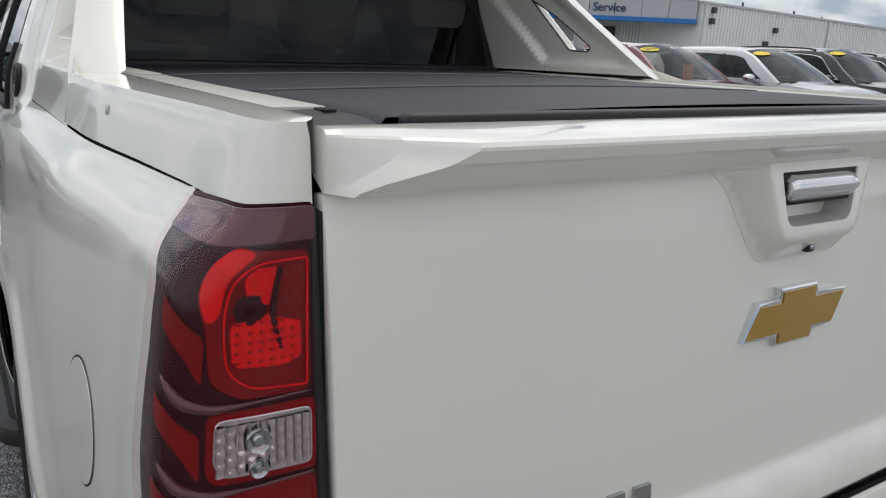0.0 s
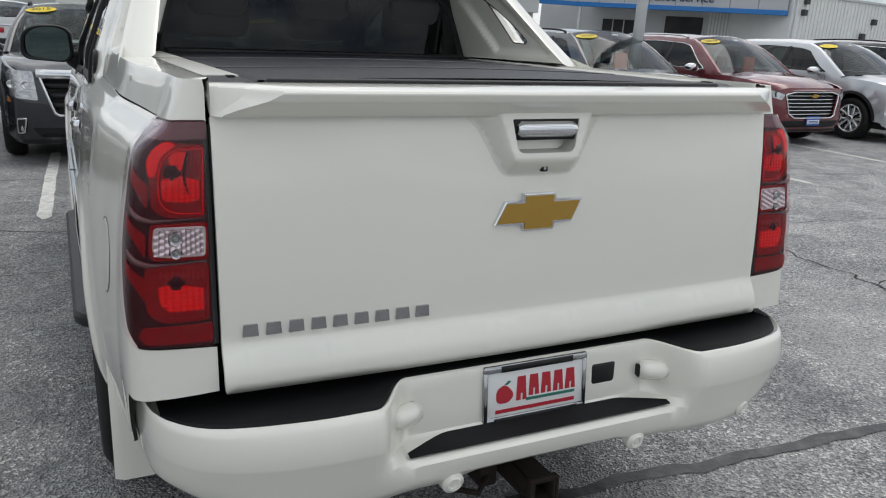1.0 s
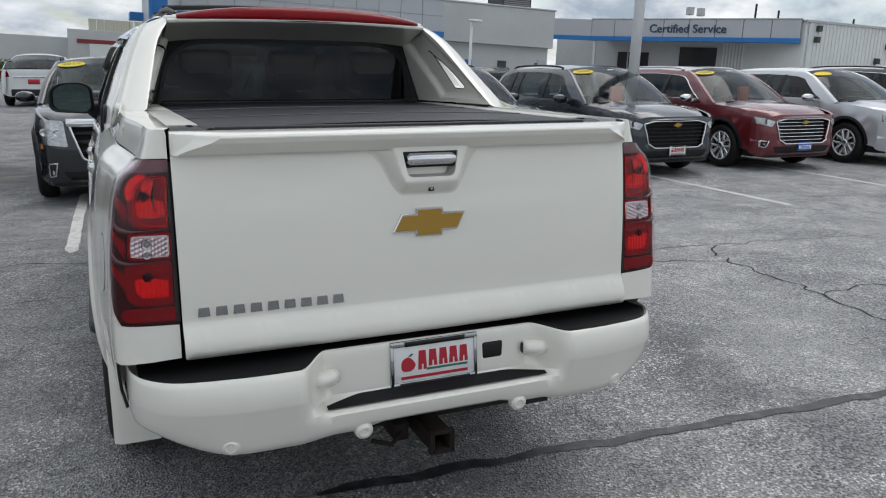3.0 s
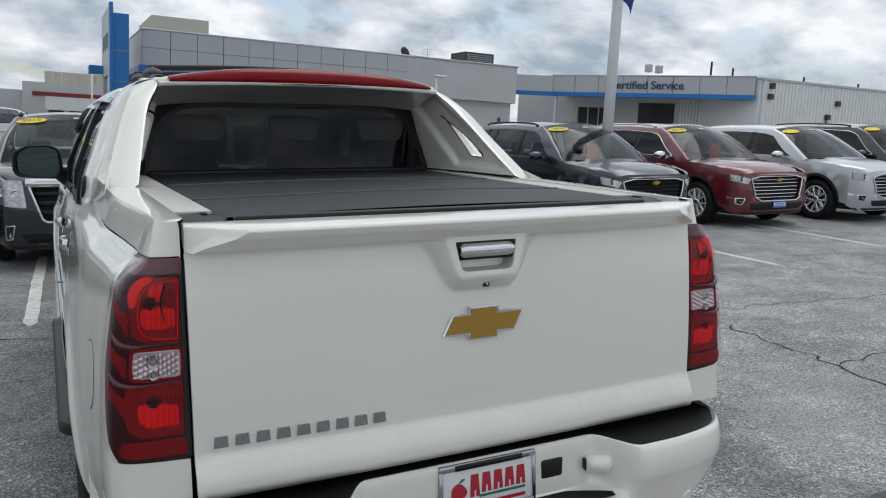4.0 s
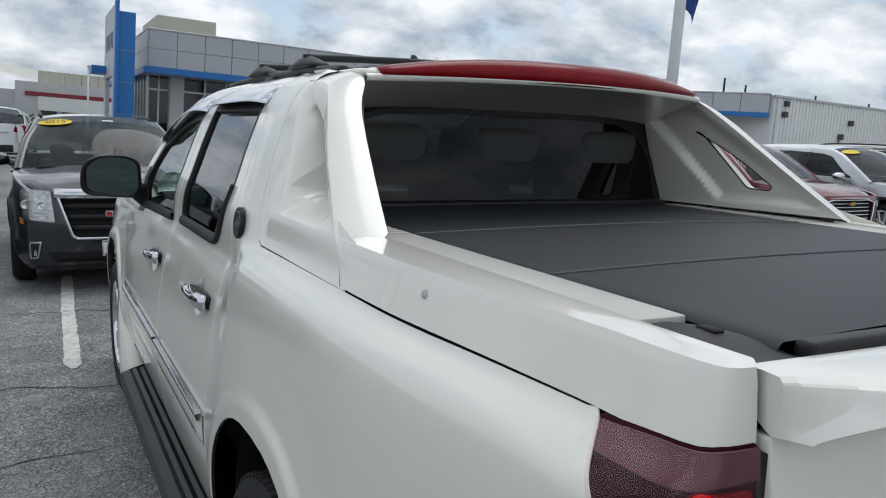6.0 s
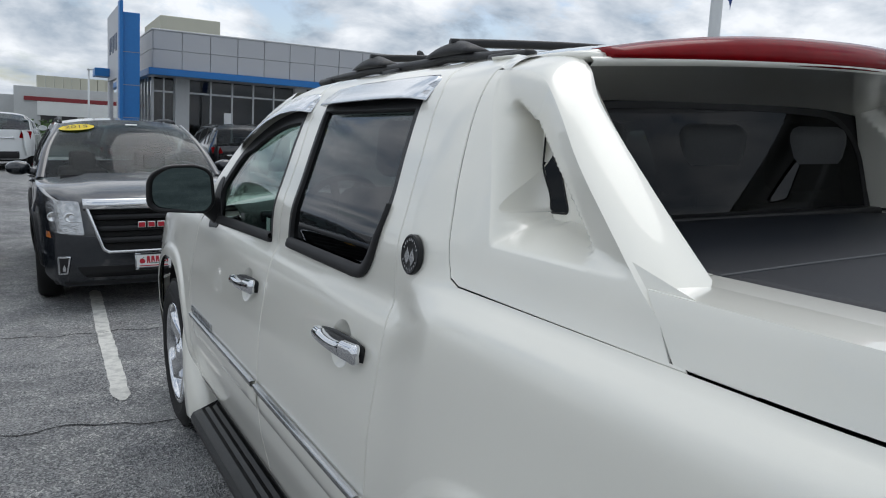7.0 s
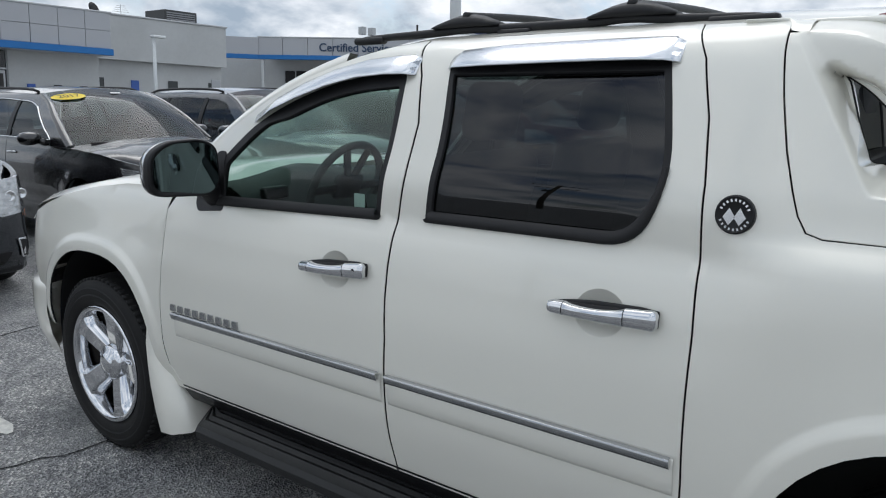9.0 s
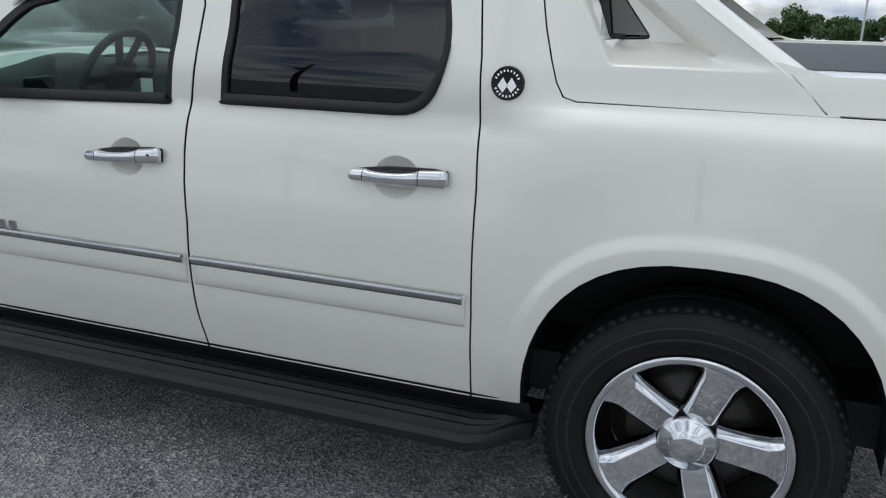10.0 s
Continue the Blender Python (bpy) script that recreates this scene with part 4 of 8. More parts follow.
def tail_lamp(s):
    f = side(s, .002)

    def laid(name, outline, lift, mat, holes=(), lip=.003, grid=.015, r=.008, label="", surf=None):
        return panel(name, rounded(outline, r, 3) if r else outline, surf or side(s, lift), mat, base, holes=holes, grid=grid, lip=lip, flip=s < 0, label=label)

    def fluted(depth, across, along):
        def g(u, z):
            return side(s, .0050 + depth * math.sin(z * 2 * math.pi / along) + depth * .7 * math.sin(u * 2 * math.pi / across))(u, z)
        return g
    o = [(-1.394, 1.309), (-1.25, 1.309), (-1.12, 1.306), (-.996, 1.300), (-1.040, 1.268), (-1.098, 1.222), (-1.106, 1.16), (-1.098, 1.10), (-1.093, 1.04), (-1.102, 1.0), (-1.126, .938), (-1.158, .890), (-1.205, .859), (-1.394, .852)]
    base = panel("tail_lamp", rounded(o, .010, 2), f, LENS_DARK, TRUCK, grid=.02, lip=.02, flip=s < 0, label="dark red tail lamp wrapped round the corner")
    # upper chamber: a D-shaped bowl with a bright crescent outside it
    upper = rounded([(-1.378, 1.256), (-1.374, 1.126), (-1.296, 1.130), (-1.268, 1.150), (-1.262, 1.205), (-1.268, 1.238), (-1.296, 1.254)], [.004, .006, .03, .03, .05, .03, .03], 4)
    laid("lamp_surround", [(-1.384, 1.262), (-1.380, 1.119), (-1.285, 1.120), (-1.248, 1.140), (-1.240, 1.19), (-1.216, 1.225), (-1.224, 1.258), (-1.250, 1.271), (-1.292, 1.264)], .0045, LENS_RED, holes=[upper], r=.014)
    laid("bright_crescent", [(-1.292, 1.263), (-1.252, 1.270), (-1.228, 1.258), (-1.220, 1.228), (-1.240, 1.198), (-1.256, 1.205), (-1.260, 1.240)], .0062, LENS_BRIGHT, r=.012)
    laid("stop_lamp_chamber", upper, .0030, LENS_RED, lip=0, r=0)
    laid("stop_lamp_reflector", [(-1.368, 1.192), (-1.368, 1.156), (-1.335, 1.150), (-1.275, 1.154), (-1.270, 1.196), (-1.31, 1.204)], 0, LENS_BRIGHT, lip=0, grid=.0028, r=.006, surf=fluted(.0020, .0150, .0095))
    laid("stop_lamp_reflector", [(-1.328, 1.250), (-1.318, 1.212), (-1.290, 1.216), (-1.282, 1.240), (-1.296, 1.249)], 0, LENS_BRIGHT, lip=0, grid=.003, r=.004, surf=fluted(.0016, .030, .0075))
    laid("stop_lamp_reflector", [(-1.372, 1.250), (-1.370, 1.206), (-1.334, 1.214), (-1.336, 1.250)], 0, LENS_RED, lip=0, grid=.004, r=.004, surf=fluted(.0012, .012, .030))
    bm = bmesh.new()
    lathe(bm, [(0, .006), (.008, .005), (.013, .001), (.018, -.003)], Matrix.Translation(Vector(side(s, .005)(-1.296, 1.208))) @ pose(0, 0, 0, 0, 0, -90), 20)
    part("stop_lamp_bulb", bm, LENS_DARK, base)
    laid("lamp_flap", [(-1.336, 1.248), (-1.328, 1.206), (-1.338, 1.168), (-1.335, 1.167), (-1.322, 1.204), (-1.331, 1.249)], .0070, LENS_DARK, lip=.002, r=.003)
    bm = bmesh.new()
    tube(bm, [Vector(side(s, .0062)(u, z)) for u, z in upper + upper[:1]], .0012, 6, False)
    part("chamber_edge", bm, LENS_BRIGHT, base)
    # reversing lamp: a clear box with upright flutes and a round bulb
    laid("reversing_lamp_frame", [(-1.386, 1.108), (-1.384, 1.034), (-1.256, 1.036), (-1.246, 1.05), (-1.248, 1.108)], .0050, LENS_RED, r=.010)
    c_ob = laid("reversing_lamp", [(-1.380, 1.101), (-1.378, 1.041), (-1.268, 1.043), (-1.256, 1.056), (-1.258, 1.102)], .0065, CHROME_DULL, lip=.003, r=.010, grid=.012, label="clear reversing lamp window")
    for k in range(10):
        u = -1.376 + .0118 * k
        bm = bmesh.new()
        rows = []
        for i in range(29):
            z = 1.046 + .051 * i / 28
            hollow = .0026 * math.exp(-((u + 1.306) ** 2 + (z - 1.078) ** 2) / .00035)
            rip = .0004 * math.sin(z * 2 * math.pi / .013 + k * 2.1)
            rows.append([Vector(side(s, .0072 + .0030 * math.sin(math.pi * j / 4) + rip - hollow)(u + .0112 * j / 4, z)) for j in range(5)])
        loft(bm, rows)
        flip_out(bm)
        part("lamp_flute", bm, CHROME, c_ob)
    for zc, r_ in ((1.078, .0125), (1.049, .0095)):
        bm = bmesh.new()
        cc = Vector(side(s, .0095)(-1.306, zc))
        lathe(bm, [(0, .0035), (r_ * .4, .003), (r_ * .55, .0005), (r_ * .7, .0012), (r_, .0030), (r_ * 1.1, .0)], Matrix.Translation(cc) @ pose(0, 0, 0, 0, 0, -90), 20)
        part("lamp_bulb", bm, CHROME_GREY, c_ob, sharp=30)
    # lower chamber and the plain reflector at the foot
    lower = rounded([(-1.378, 1.020), (-1.374, .916), (-1.290, .916), (-1.264, .935), (-1.256, .985), (-1.262, 1.018)], [.006, .008, .03, .03, .02, .01], 4)
    laid("lamp_surround", [(-1.384, 1.027), (-1.380, .908), (-1.275, .908), (-1.240, .930), (-1.232, .985), (-1.236, 1.026)], .0045, LENS_RED, holes=[lower], r=.014)
    laid("lower_lamp_chamber", lower, .0030, LENS_RED, lip=0, r=0)
    laid("lower_lamp_reflector", [(-1.370, .975), (-1.368, .930), (-1.290, .930), (-1.272, .945), (-1.266, .982), (-1.30, .988)], 0, LENS_BRIGHT, lip=0, grid=.003, r=.006, surf=fluted(.0018, .0150, .0095))
    laid("lower_lamp_reflector", [(-1.370, 1.014), (-1.370, .990), (-1.272, .996), (-1.268, 1.013)], 0, LENS_RED, lip=0, grid=.004, r=.004, surf=fluted(.0012, .012, .030))
    bm = bmesh.new()
    lathe(bm, [(0, .006), (.008, .005), (.013, .001), (.018, -.003)], Matrix.Translation(Vector(side(s, .005)(-1.306, .988))) @ pose(0, 0, 0, 0, 0, -90), 20)
    part("lower_lamp_bulb", bm, LENS_DARK, base)
    laid("reflex_reflector", [(-1.386, .900), (-1.386, .862), (-1.24, .864), (-1.212, .880), (-1.228, .899)], .0050, LENS_RED, r=.006)
    # side chambers towards the flank, one under each gleaming fin
    for z in (1.215, 1.118, 1.030):
        laid("side_reflector", [(-1.236, z - .030), (-1.236, z - .078), (-1.205, z - .050), (-1.145, z - .022), (-1.140, z + .006)], .0040, LENS_RED, lip=0, r=.008)
    for z in (1.128, 1.040):
        bm = bmesh.new()
        way = spaced([(-1.160, z + .016), (-1.205, z - .006), (-1.250, z - .014), (-1.310, z - .012), (-1.380, z - .010)], 16)
        tube(bm, [Vector(side(s, .005)(u, q)) for u, q in way], [.0005 + .0065 * math.sin(math.pi * min(1, k / 9)) ** .8 if k < 5 else .0065 - .0048 * step(5, 11, k) for k in range(17)], 8)
        flip_out(bm)
        part("lens_fin", bm, LENS_SMOKE, base)
    # near-black edge beside the tailgate, smoked cap on top, and the clear cover over all
    laid("lens_edge", [(-1.399, 1.300), (-1.399, .856), (-1.388, .856), (-1.390, 1.262), (-1.392, 1.300)], .0055, BLACK_TRIM, r=.002)
    laid("lens_cap", [(-1.392, 1.306), (-1.25, 1.306), (-1.12, 1.303), (-1.010, 1.296), (-1.042, 1.272), (-1.13, 1.272), (-1.26, 1.272), (-1.392, 1.274)], .0065, LENS_SMOKE, r=.004)
    panel("lens_cover", shrink(rounded(o, .010, 2), .002), side(s, .0105), LAMP_COVER, base, grid=.016, lip=0, flip=s < 0, label="clear outer lens")


for s in (-1, 1):
    fd = panel("front_door", front_door, side(s), PEARL, TRUCK, holes=[front_window, cup_ring(1.795, 1.052)], grid=.035, lip=.012, seal=BLACK_GAP, flip=s < 0, gap=.02)
    window_in(fd, s, front_window, GLASS_GREEN)
    handle(fd, s, 1.937, 1.648, 1.050, 1.068, True)
    strip(fd, s, 1.575, 2.690)
    visor(fd, s, [(2.30, 1.525, .5), (2.20, 1.575, .8), (2.08, 1.622, .95), (1.95, 1.662, 1), (1.82, 1.688, 1), (1.70, 1.697, 1), (1.63, 1.698, 1), (1.595, 1.695, .9)])
    rd = panel("rear_door", rear_door, side(s), PEARL, TRUCK, holes=[rear_window, cup_ring(.855, 1.070)], grid=.035, lip=.012, seal=BLACK_GAP, flip=s < 0, gap=.02)
    window_in(rd, s, rear_window, TINT)
    handle(rd, s, .990, .695, 1.072, 1.080, False)
    strip(rd, s, .632, 1.548)
    visor(rd, s, [(1.475, 1.702, .6), (1.44, 1.710, .9), (1.3, 1.716, 1), (1.1, 1.718, 1), (.95, 1.719, 1), (.85, 1.719, 1), (.79, 1.718, 1), (.755, 1.714, .9)])
    bed_side(s)
    sail(s)
    rail(s)
    tail_lamp(s)
    mud_lip(s, R_HUB)
    mud_lip(s, F_HUB)
    # front fender
    fen = [(x + SEAM, z) for x, z in front_edge] + [(2.755, 1.215), (2.90, 1.243), (3.10, 1.236), (3.35, 1.205), (3.6, 1.155), (3.78, 1.10), (3.95, 1.04), (3.98, .80), (3.92, .72), (3.83, .55), (3.77, .47)]
    fen += [p for p in arch(F_HUB)[::-1] if p[1] > .50 or p[0] < 3.3]
    fen = [p for p in fen if not (p[0] > 3.74 and p[1] < .50)] + [(2.80, .42)]
    panel("front_fender", fen, side(s), PEARL, TRUCK, grid=.032, lip=.012, flip=s < 0, gap=.025, seal=BLACK_GAP, lines=flare_lines(F_HUB))
    # round badge on the rear pillar
    c = Vector(side(s)(.556, 1.339))
    bm = bmesh.new()
    lathe(bm, [(0, .006), (.038, .006), (.041, .0085), (.0445, .006), (.045, -.004)], Matrix.Translation(c) @ pose(0, 0, 0, 0, -6 * s if s > 0 else -6, 0 if s > 0 else 180), 40)
    badge = part("round_badge", bm, BLACK_TRIM, TRUCK, "round black badge with silver peaks", sharp=40)
    tilt = Matrix.Translation(c + Vector((s * .0065, 0, 0))) @ pose(0, 0, 0, 0, -6 * s if s > 0 else -6, 0 if s > 0 else 180)
    for dy in (-.012, .012):
        bm = bmesh.new()
        prism(bm, [(dy - .014, -.006), (dy, -.024), (dy + .014, -.006), (dy, .016)], lambda a_, b_, h: tilt @ Vector((h, a_, b_)), .0015)
        flip_out(bm)
        part("badge_peak", bm, CHROME_DULL, badge, smooth=False)
    bm = bmesh.new()
    for k in range(22):
        if k % 11 in (0, 10):
            continue
        a_ = 2 * math.pi * (k + .5) / 22 + math.pi / 2
        box(bm, -.0003, -.0022, .0305, .0012, .0022, .0365, 0, 1, tilt @ Matrix.Rotation(a_, 4, "X"))
    tagged(part("badge_lettering_bar", bm, CHROME_DULL, badge, smooth=False), kind="stuff")

# ---- truck: dark shell behind the panels, roof, tailgate, bumper, bed cover ----
for s in (-1, 1):
    shell = [(.55, .43), (.45, .95), (-.5, 1.24), (.35, 1.285), (.47, 1.44), (.53, 1.72), (.72, 1.74), (1.63, 1.74), (1.75, 1.73), (2.08, 1.64), (2.44, 1.45), (2.70, 1.21), (2.90, 1.20), (2.86, .45)]
    holes_ = [shrink(front_window, .004), shrink(rear_window, .004), cup_ring(1.795, 1.052), cup_ring(.855, 1.070)]
    panel("door_frame", shell, side(s, -.018), BLACK_GAP, TRUCK, holes=holes_, grid=.05, lip=0, flip=s < 0)
    panel("bed_wall_shell", [(.45, .43), (.55, 1.27), (-1.3, 1.31), (-1.39, 1.31), (-1.39, .76), (-1.1, .76), (-.60, .95), (0, 1.0), (.52, .92)], side(s, -.020), BLACK_GAP, TRUCK, grid=.05, lip=0, flip=s < 0)

# roof skin
edge_z = curve_of([.30, .50, .75, 1.2, 1.63, 1.75, 1.88, 2.08, 2.26, 2.44, 2.58, 2.70], [1.772, 1.774, 1.776, 1.776, 1.770, 1.760, 1.731, 1.668, 1.588, 1.478, 1.368, 1.248])
crown = curve_of([.30, .6, 1.2, 1.7, 2.0, 2.2], [.055, .060, .062, .058, .04, .02])


def roof_row(y, n=24):
    row = []
    z0 = edge_z(y)
    w_ = step(.50, .62, y)
    x0 = side_x(max(y, .52), z0) * w_ + .600 * (1 - w_)
    for k in range(n + 1):
        t = -1 + 2 * k / n
        row.append((x0 * t, y, z0 + crown(y) * (1 - abs(t) ** 2.6)))
    return row


bm = bmesh.new()
rows = [roof_row(y) for y in (.36, .40, .5, .62, .75, .9, 1.1, 1.3, 1.5, 1.65, 1.75, 1.85, 1.93)]
# rear lip, bowed backwards in plan, and the soffit that runs forward to the rear glass
lip_rows = []
for dy, level in ((-.006, None), (-.014, None), (-.020, 1.762), (-.046, 1.7605), (-.056, 1.752), (-.044, 1.742)):
    row = []
    for k_, (x, y, z) in enumerate(roof_row(.36)):
        q = 1 - (x / .60) ** 2
        top_ = z - .010 * q
        drop = .35 + .65 * min(1, 3 * q)
        row.append((x, .36 + dy - .13 * q, top_ - (.004 if dy < -.01 else 0) if level is None else min(level + .010 * q, top_ - .006)))
    lip_rows.append(row)
loft(bm, lip_rows[::-1] + rows)
flip_out(bm)
roof = part("roof", bm, PEARL, TRUCK)
bm = bmesh.new()
a = lip_rows[-1]
n_ = len(a)
soff = []
for t in (0, .06, .2, .5, .8, 1):
    soff.append([Vector(p).lerp(Vector((.60 * (2 * k / (n_ - 1) - 1), .552, 1.690 - .022 * abs(2 * k / (n_ - 1) - 1) ** 4)), t) + Vector((0, 0, .006 * math.sin(math.pi * t))) for k, p in enumerate(a)])
loft(bm, soff)
part("roof_soffit", bm, PEARL, roof)
# corner between the sail and the roof, one at each side
for s in (-1, 1):
    bm = bmesh.new()
    rows = []
    for k in range(9):
        t = k / 8
        y = .64 - .16 * t
        lo_ = Vector(side(s)(y, 1.7735 - .030 * step(.535, .515, y)))
        hi_ = Vector(roof_row(y)[0 if s < 0 else -1]) + Vector((-s * .006, 0, .002))
        rows.append([lo_.lerp(hi_, q) + Vector((s * .010, 0, .006)) * math.sin(math.pi * q) for q in (0, .25, .5, .75, 1)])
    loft(bm, rows)
    flip_out(bm)
    part("roof_corner", bm, PEARL, roof)
    bm = bmesh.new()
    tube(bm, [(s * .598, .56, 1.7715), (s * .599, .46, 1.770), (s * .599, .38, 1.767), (s * .594, .345, 1.764), (s * .575, .330, 1.762), (s * .553, .318, 1.762)], [.006, .009, .011, .012, .012, .010], 10)
    flip_out(bm)
    part("roof_edge_bead", bm, PEARL, roof)

# high red lamp across the rear roof edge
bm = bmesh.new()
rows = []
for k in range(49):
    t = -1 + k / 24
    x = .562 * t
    q = 1 - (x / .60) ** 2
    zt = 1.772 + .055 * (1 - abs(x / .6) ** 2.6) - .010 * q
    zl = min(1.760 - .004 * q, zt - .003)
    h = zt - zl
    yb = .36 - .13 * q
    rows.append([(x, yb + .02, zt + .003), (x, yb - .012, zt + .0035), (x, yb - .038, zt - .12 * h), (x, yb - .056, zt - .45 * h), (x, yb - .060, zt - .80 * h), (x, yb - .050, zl), (x, yb - .01, zl)])
loft(bm, rows, close=True, cap=True)
flip_out(bm)
part("high_stop_lamp", bm, LENS_STOP, roof, "long red stop lamp along the roof edge")

# rear glass with its black band
gl = rounded([(-.650, 1.385), (.650, 1.385), (.606, 1.585), (.50, 1.676), (.25, 1.690), (-.25, 1.690), (-.50, 1.676), (-.606, 1.585)], [.01, .01, .08, .12, .2, .2, .12, .08], 6)


def back_glass(x, z):
    return (x, .520 + .03 * (z - 1.4) / .27, z)


panel("rear_glass", gl, back_glass, TINT_BACK, TRUCK, grid=.08, lip=0, label="dark tinted rear window")
panel("rear_glass_band", gl, lambda x, z: (x, back_glass(x, z)[1] - .003, z), BLACK_TRIM, TRUCK, holes=[shrink(gl, .016)], grid=.06, lip=.01)
# dark frame round the glass, behind the sails and the roof's underside
panel("rear_glass_frame", [(-.69, 1.34), (.69, 1.34), (.67, 1.60), (.585, 1.745), (-.585, 1.745), (-.67, 1.60)], lambda x, z: (x, back_glass(x, z)[1] + .006, z), BLACK_GAP, TRUCK, holes=[shrink(gl, .006)], grid=.08, lip=.01)
bm = bmesh.new()
box(bm, -.63, .46, 1.36, .63, .53, 1.402, .008, 2)
part("glass_sill", bm, BLACK_TRIM, TRUCK)

# bed cover: three vinyl panels with ribbed joints
cover_x = .640
joints = [.515, -.09, -.61, -1.065]
for y1, y0 in zip(joints, joints[1:]):
    bm = bmesh.new()
    rows = []
    for k in range(9):
        t = k / 8
        y = y1 - .0015 + (y0 + .003 - y1) * t
        dz = -.002 if k in (0, 8) else 0
        rows.append([(x, y, 1.385 + .010 * (1 - (x / cover_x) ** 2) + dz - (.008 if abs(x) > .635 else 0)) for x in [-cover_x, -.632] + [-.6 + .1 * j for j in range(13)] + [.632, cover_x]])
    loft(bm, rows)
    flip_out(bm)
    part("cover_panel", bm, VINYL, TRUCK, "black vinyl bed cover panel")
for y in joints[1:3]:
    bm = bmesh.new()
    tube(bm, [(x, y, 1.384 + .010 * (1 - (x / cover_x) ** 2)) for x in [-cover_x + .02 * j for j in range(65)]], .0026, 8)
    part("cover_joint", bm, COVER_HEM, TRUCK)
bm = bmesh.new()
box(bm, -.622, -1.099, 1.35, .622, -1.068, 1.3895, .008, 3)
part("cover_end_bar", bm, BLACK_TRIM, TRUCK)
bm = bmesh.new()
box(bm, -.735, -1.10, 1.30, .735, .50, 1.350)
part("bed_tub", bm, BLACK_GAP, TRUCK)

# tailgate
gate_y = curve_of([.742, .750, .770, .80, .843, .850, .95, 1.06, 1.2, 1.32], [-1.196, -1.212, -1.218, -1.2125, -1.1895, -1.1872, -1.184, -1.178, -1.166, -1.150])


def gate(x, z):
    return (x, gate_y(z) - .014 * (1 - (x / .76) ** 2), z)


GW = GATE_X - .006
gate_out = rounded([(-GW, .745), (GW, .745), (GW, 1.318), (-GW, 1.318)], [.012, .012, .004, .004], 3)
tailgate = panel("tailgate", gate_out, gate, PEARL, TRUCK, grid=.03, lip=.03, lines=[[(-.70 + .035 * k, z) for k in range(41)] for z in (.770, .800, .838, .846, .854)], label="white tailgate with gold badge and chrome handle")
bm = bmesh.new()
box(bm, -GW - .004, -1.15, .77, GW + .004, -1.08, 1.30)
part("gate_gap", bm, BLACK_GAP, TRUCK)
# spoiler along the top, with slanted ends
prof = [(-1.098, 1.350), (-1.100, 1.374), (-1.106, 1.381), (-1.130, 1.3835), (-1.18, 1.382), (-1.226, 1.3775), (-1.2345, 1.3750), (-1.2385, 1.3705), (-1.2385, 1.3670), (-1.2330, 1.3545), (-1.2305, 1.3515), (-1.205, 1.3345), (-1.190, 1.3240), (-1.1865, 1.3195), (-1.160, 1.3180)]
bm = bmesh.new()
rows = []
ways = [("end", q) for q in (0, .12, .5, 1)] + [("mid", k / 18) for k in range(1, 18)]
for sg in (-1, 1):
    for kind_, q in (ways if sg < 0 else [w_ for w_ in ways[:4][::-1]]):
        row = []
        for y, z in prof:
            # each end is cut off aslant: far in at the top edge, hardly at the foot
            reach = .014 + .110 * step(1.316, 1.374, z)
            x = sg * (GW + .001 - (reach + .001) * q) if kind_ == "end" else (-1 + 2 * q) * (GW - reach)
            e = q if kind_ == "end" else 1.0
            back = -1.150 + (y + 1.150) * (1 if y > -1.15 else (.10 + .90 * e))
            row.append((x, back - .014 * (1 - (x / .76) ** 2), z))
        rows.append(row)
vs = loft(bm, rows)
bm.faces.new(vs[0]); bm.faces.new(vs[-1][::-1])
flip_out(bm)
part("gate_spoiler", bm, PEARL, tailgate, sharp=14)

# handle bezel: a keystone-shaped raised plate with an opening
FACE = [(-.132, 1.3345), (-.098, 1.228), (-.082, 1.212), (.082, 1.212), (.098, 1.228), (.132, 1.3345)]
BASE = [(-.196, 1.3180), (-.160, 1.288), (-.108, 1.196), (-.088, 1.176), (.088, 1.176), (.108, 1.196), (.160, 1.288), (.196, 1.3180)]
face_o = rounded(FACE, [.004, .022, .016, .016, .022, .004], 4)
base_o = rounded(BASE + [(.132, 1.345), (-.132, 1.345)], [.004, .02, .03, .018, .018, .03, .02, .004, .004, .004], 4)


def bezel(x, z):
    gy = gate(x, min(z, 1.318))[1]
    near = 0.0 if inside((x, z), face_o) else edge_gap((x, z), face_o)
    rim = edge_gap((x, z), base_o)
    q = 1.0 if near == 0.0 else rim / (rim + near)
    return (x, gy - .0015 - .036 * q - (.004 * step(0, .006, edge_gap((x, z), face_o)) if near == 0.0 else 0), z)


pocket = rounded([(-.092, 1.3125), (-.077, 1.234), (.077, 1.234), (.092, 1.3125)], [.005, .020, .020, .005], 4)
inset = shrink(face_o, .0035)
bez = panel("handle_bezel", base_o, bezel, PEARL, tailgate, holes=[pocket], grid=.010, lip=.004, gap=.008, seal=BLACK_GAP, lines=[resampled(face_o, .007), resampled(inset, .007)])
bm = bmesh.new()
pk = resampled(pocket, .012)
pk = pk + pk[:1]
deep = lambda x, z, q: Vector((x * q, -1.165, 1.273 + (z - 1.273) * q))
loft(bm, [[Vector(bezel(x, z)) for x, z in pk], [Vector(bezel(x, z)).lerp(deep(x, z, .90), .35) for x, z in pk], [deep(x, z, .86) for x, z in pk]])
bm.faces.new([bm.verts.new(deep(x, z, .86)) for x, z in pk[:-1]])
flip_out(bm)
# the pocket is a duller white than the bezel round it
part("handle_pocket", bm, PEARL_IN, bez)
bm = bmesh.new()
rows = []
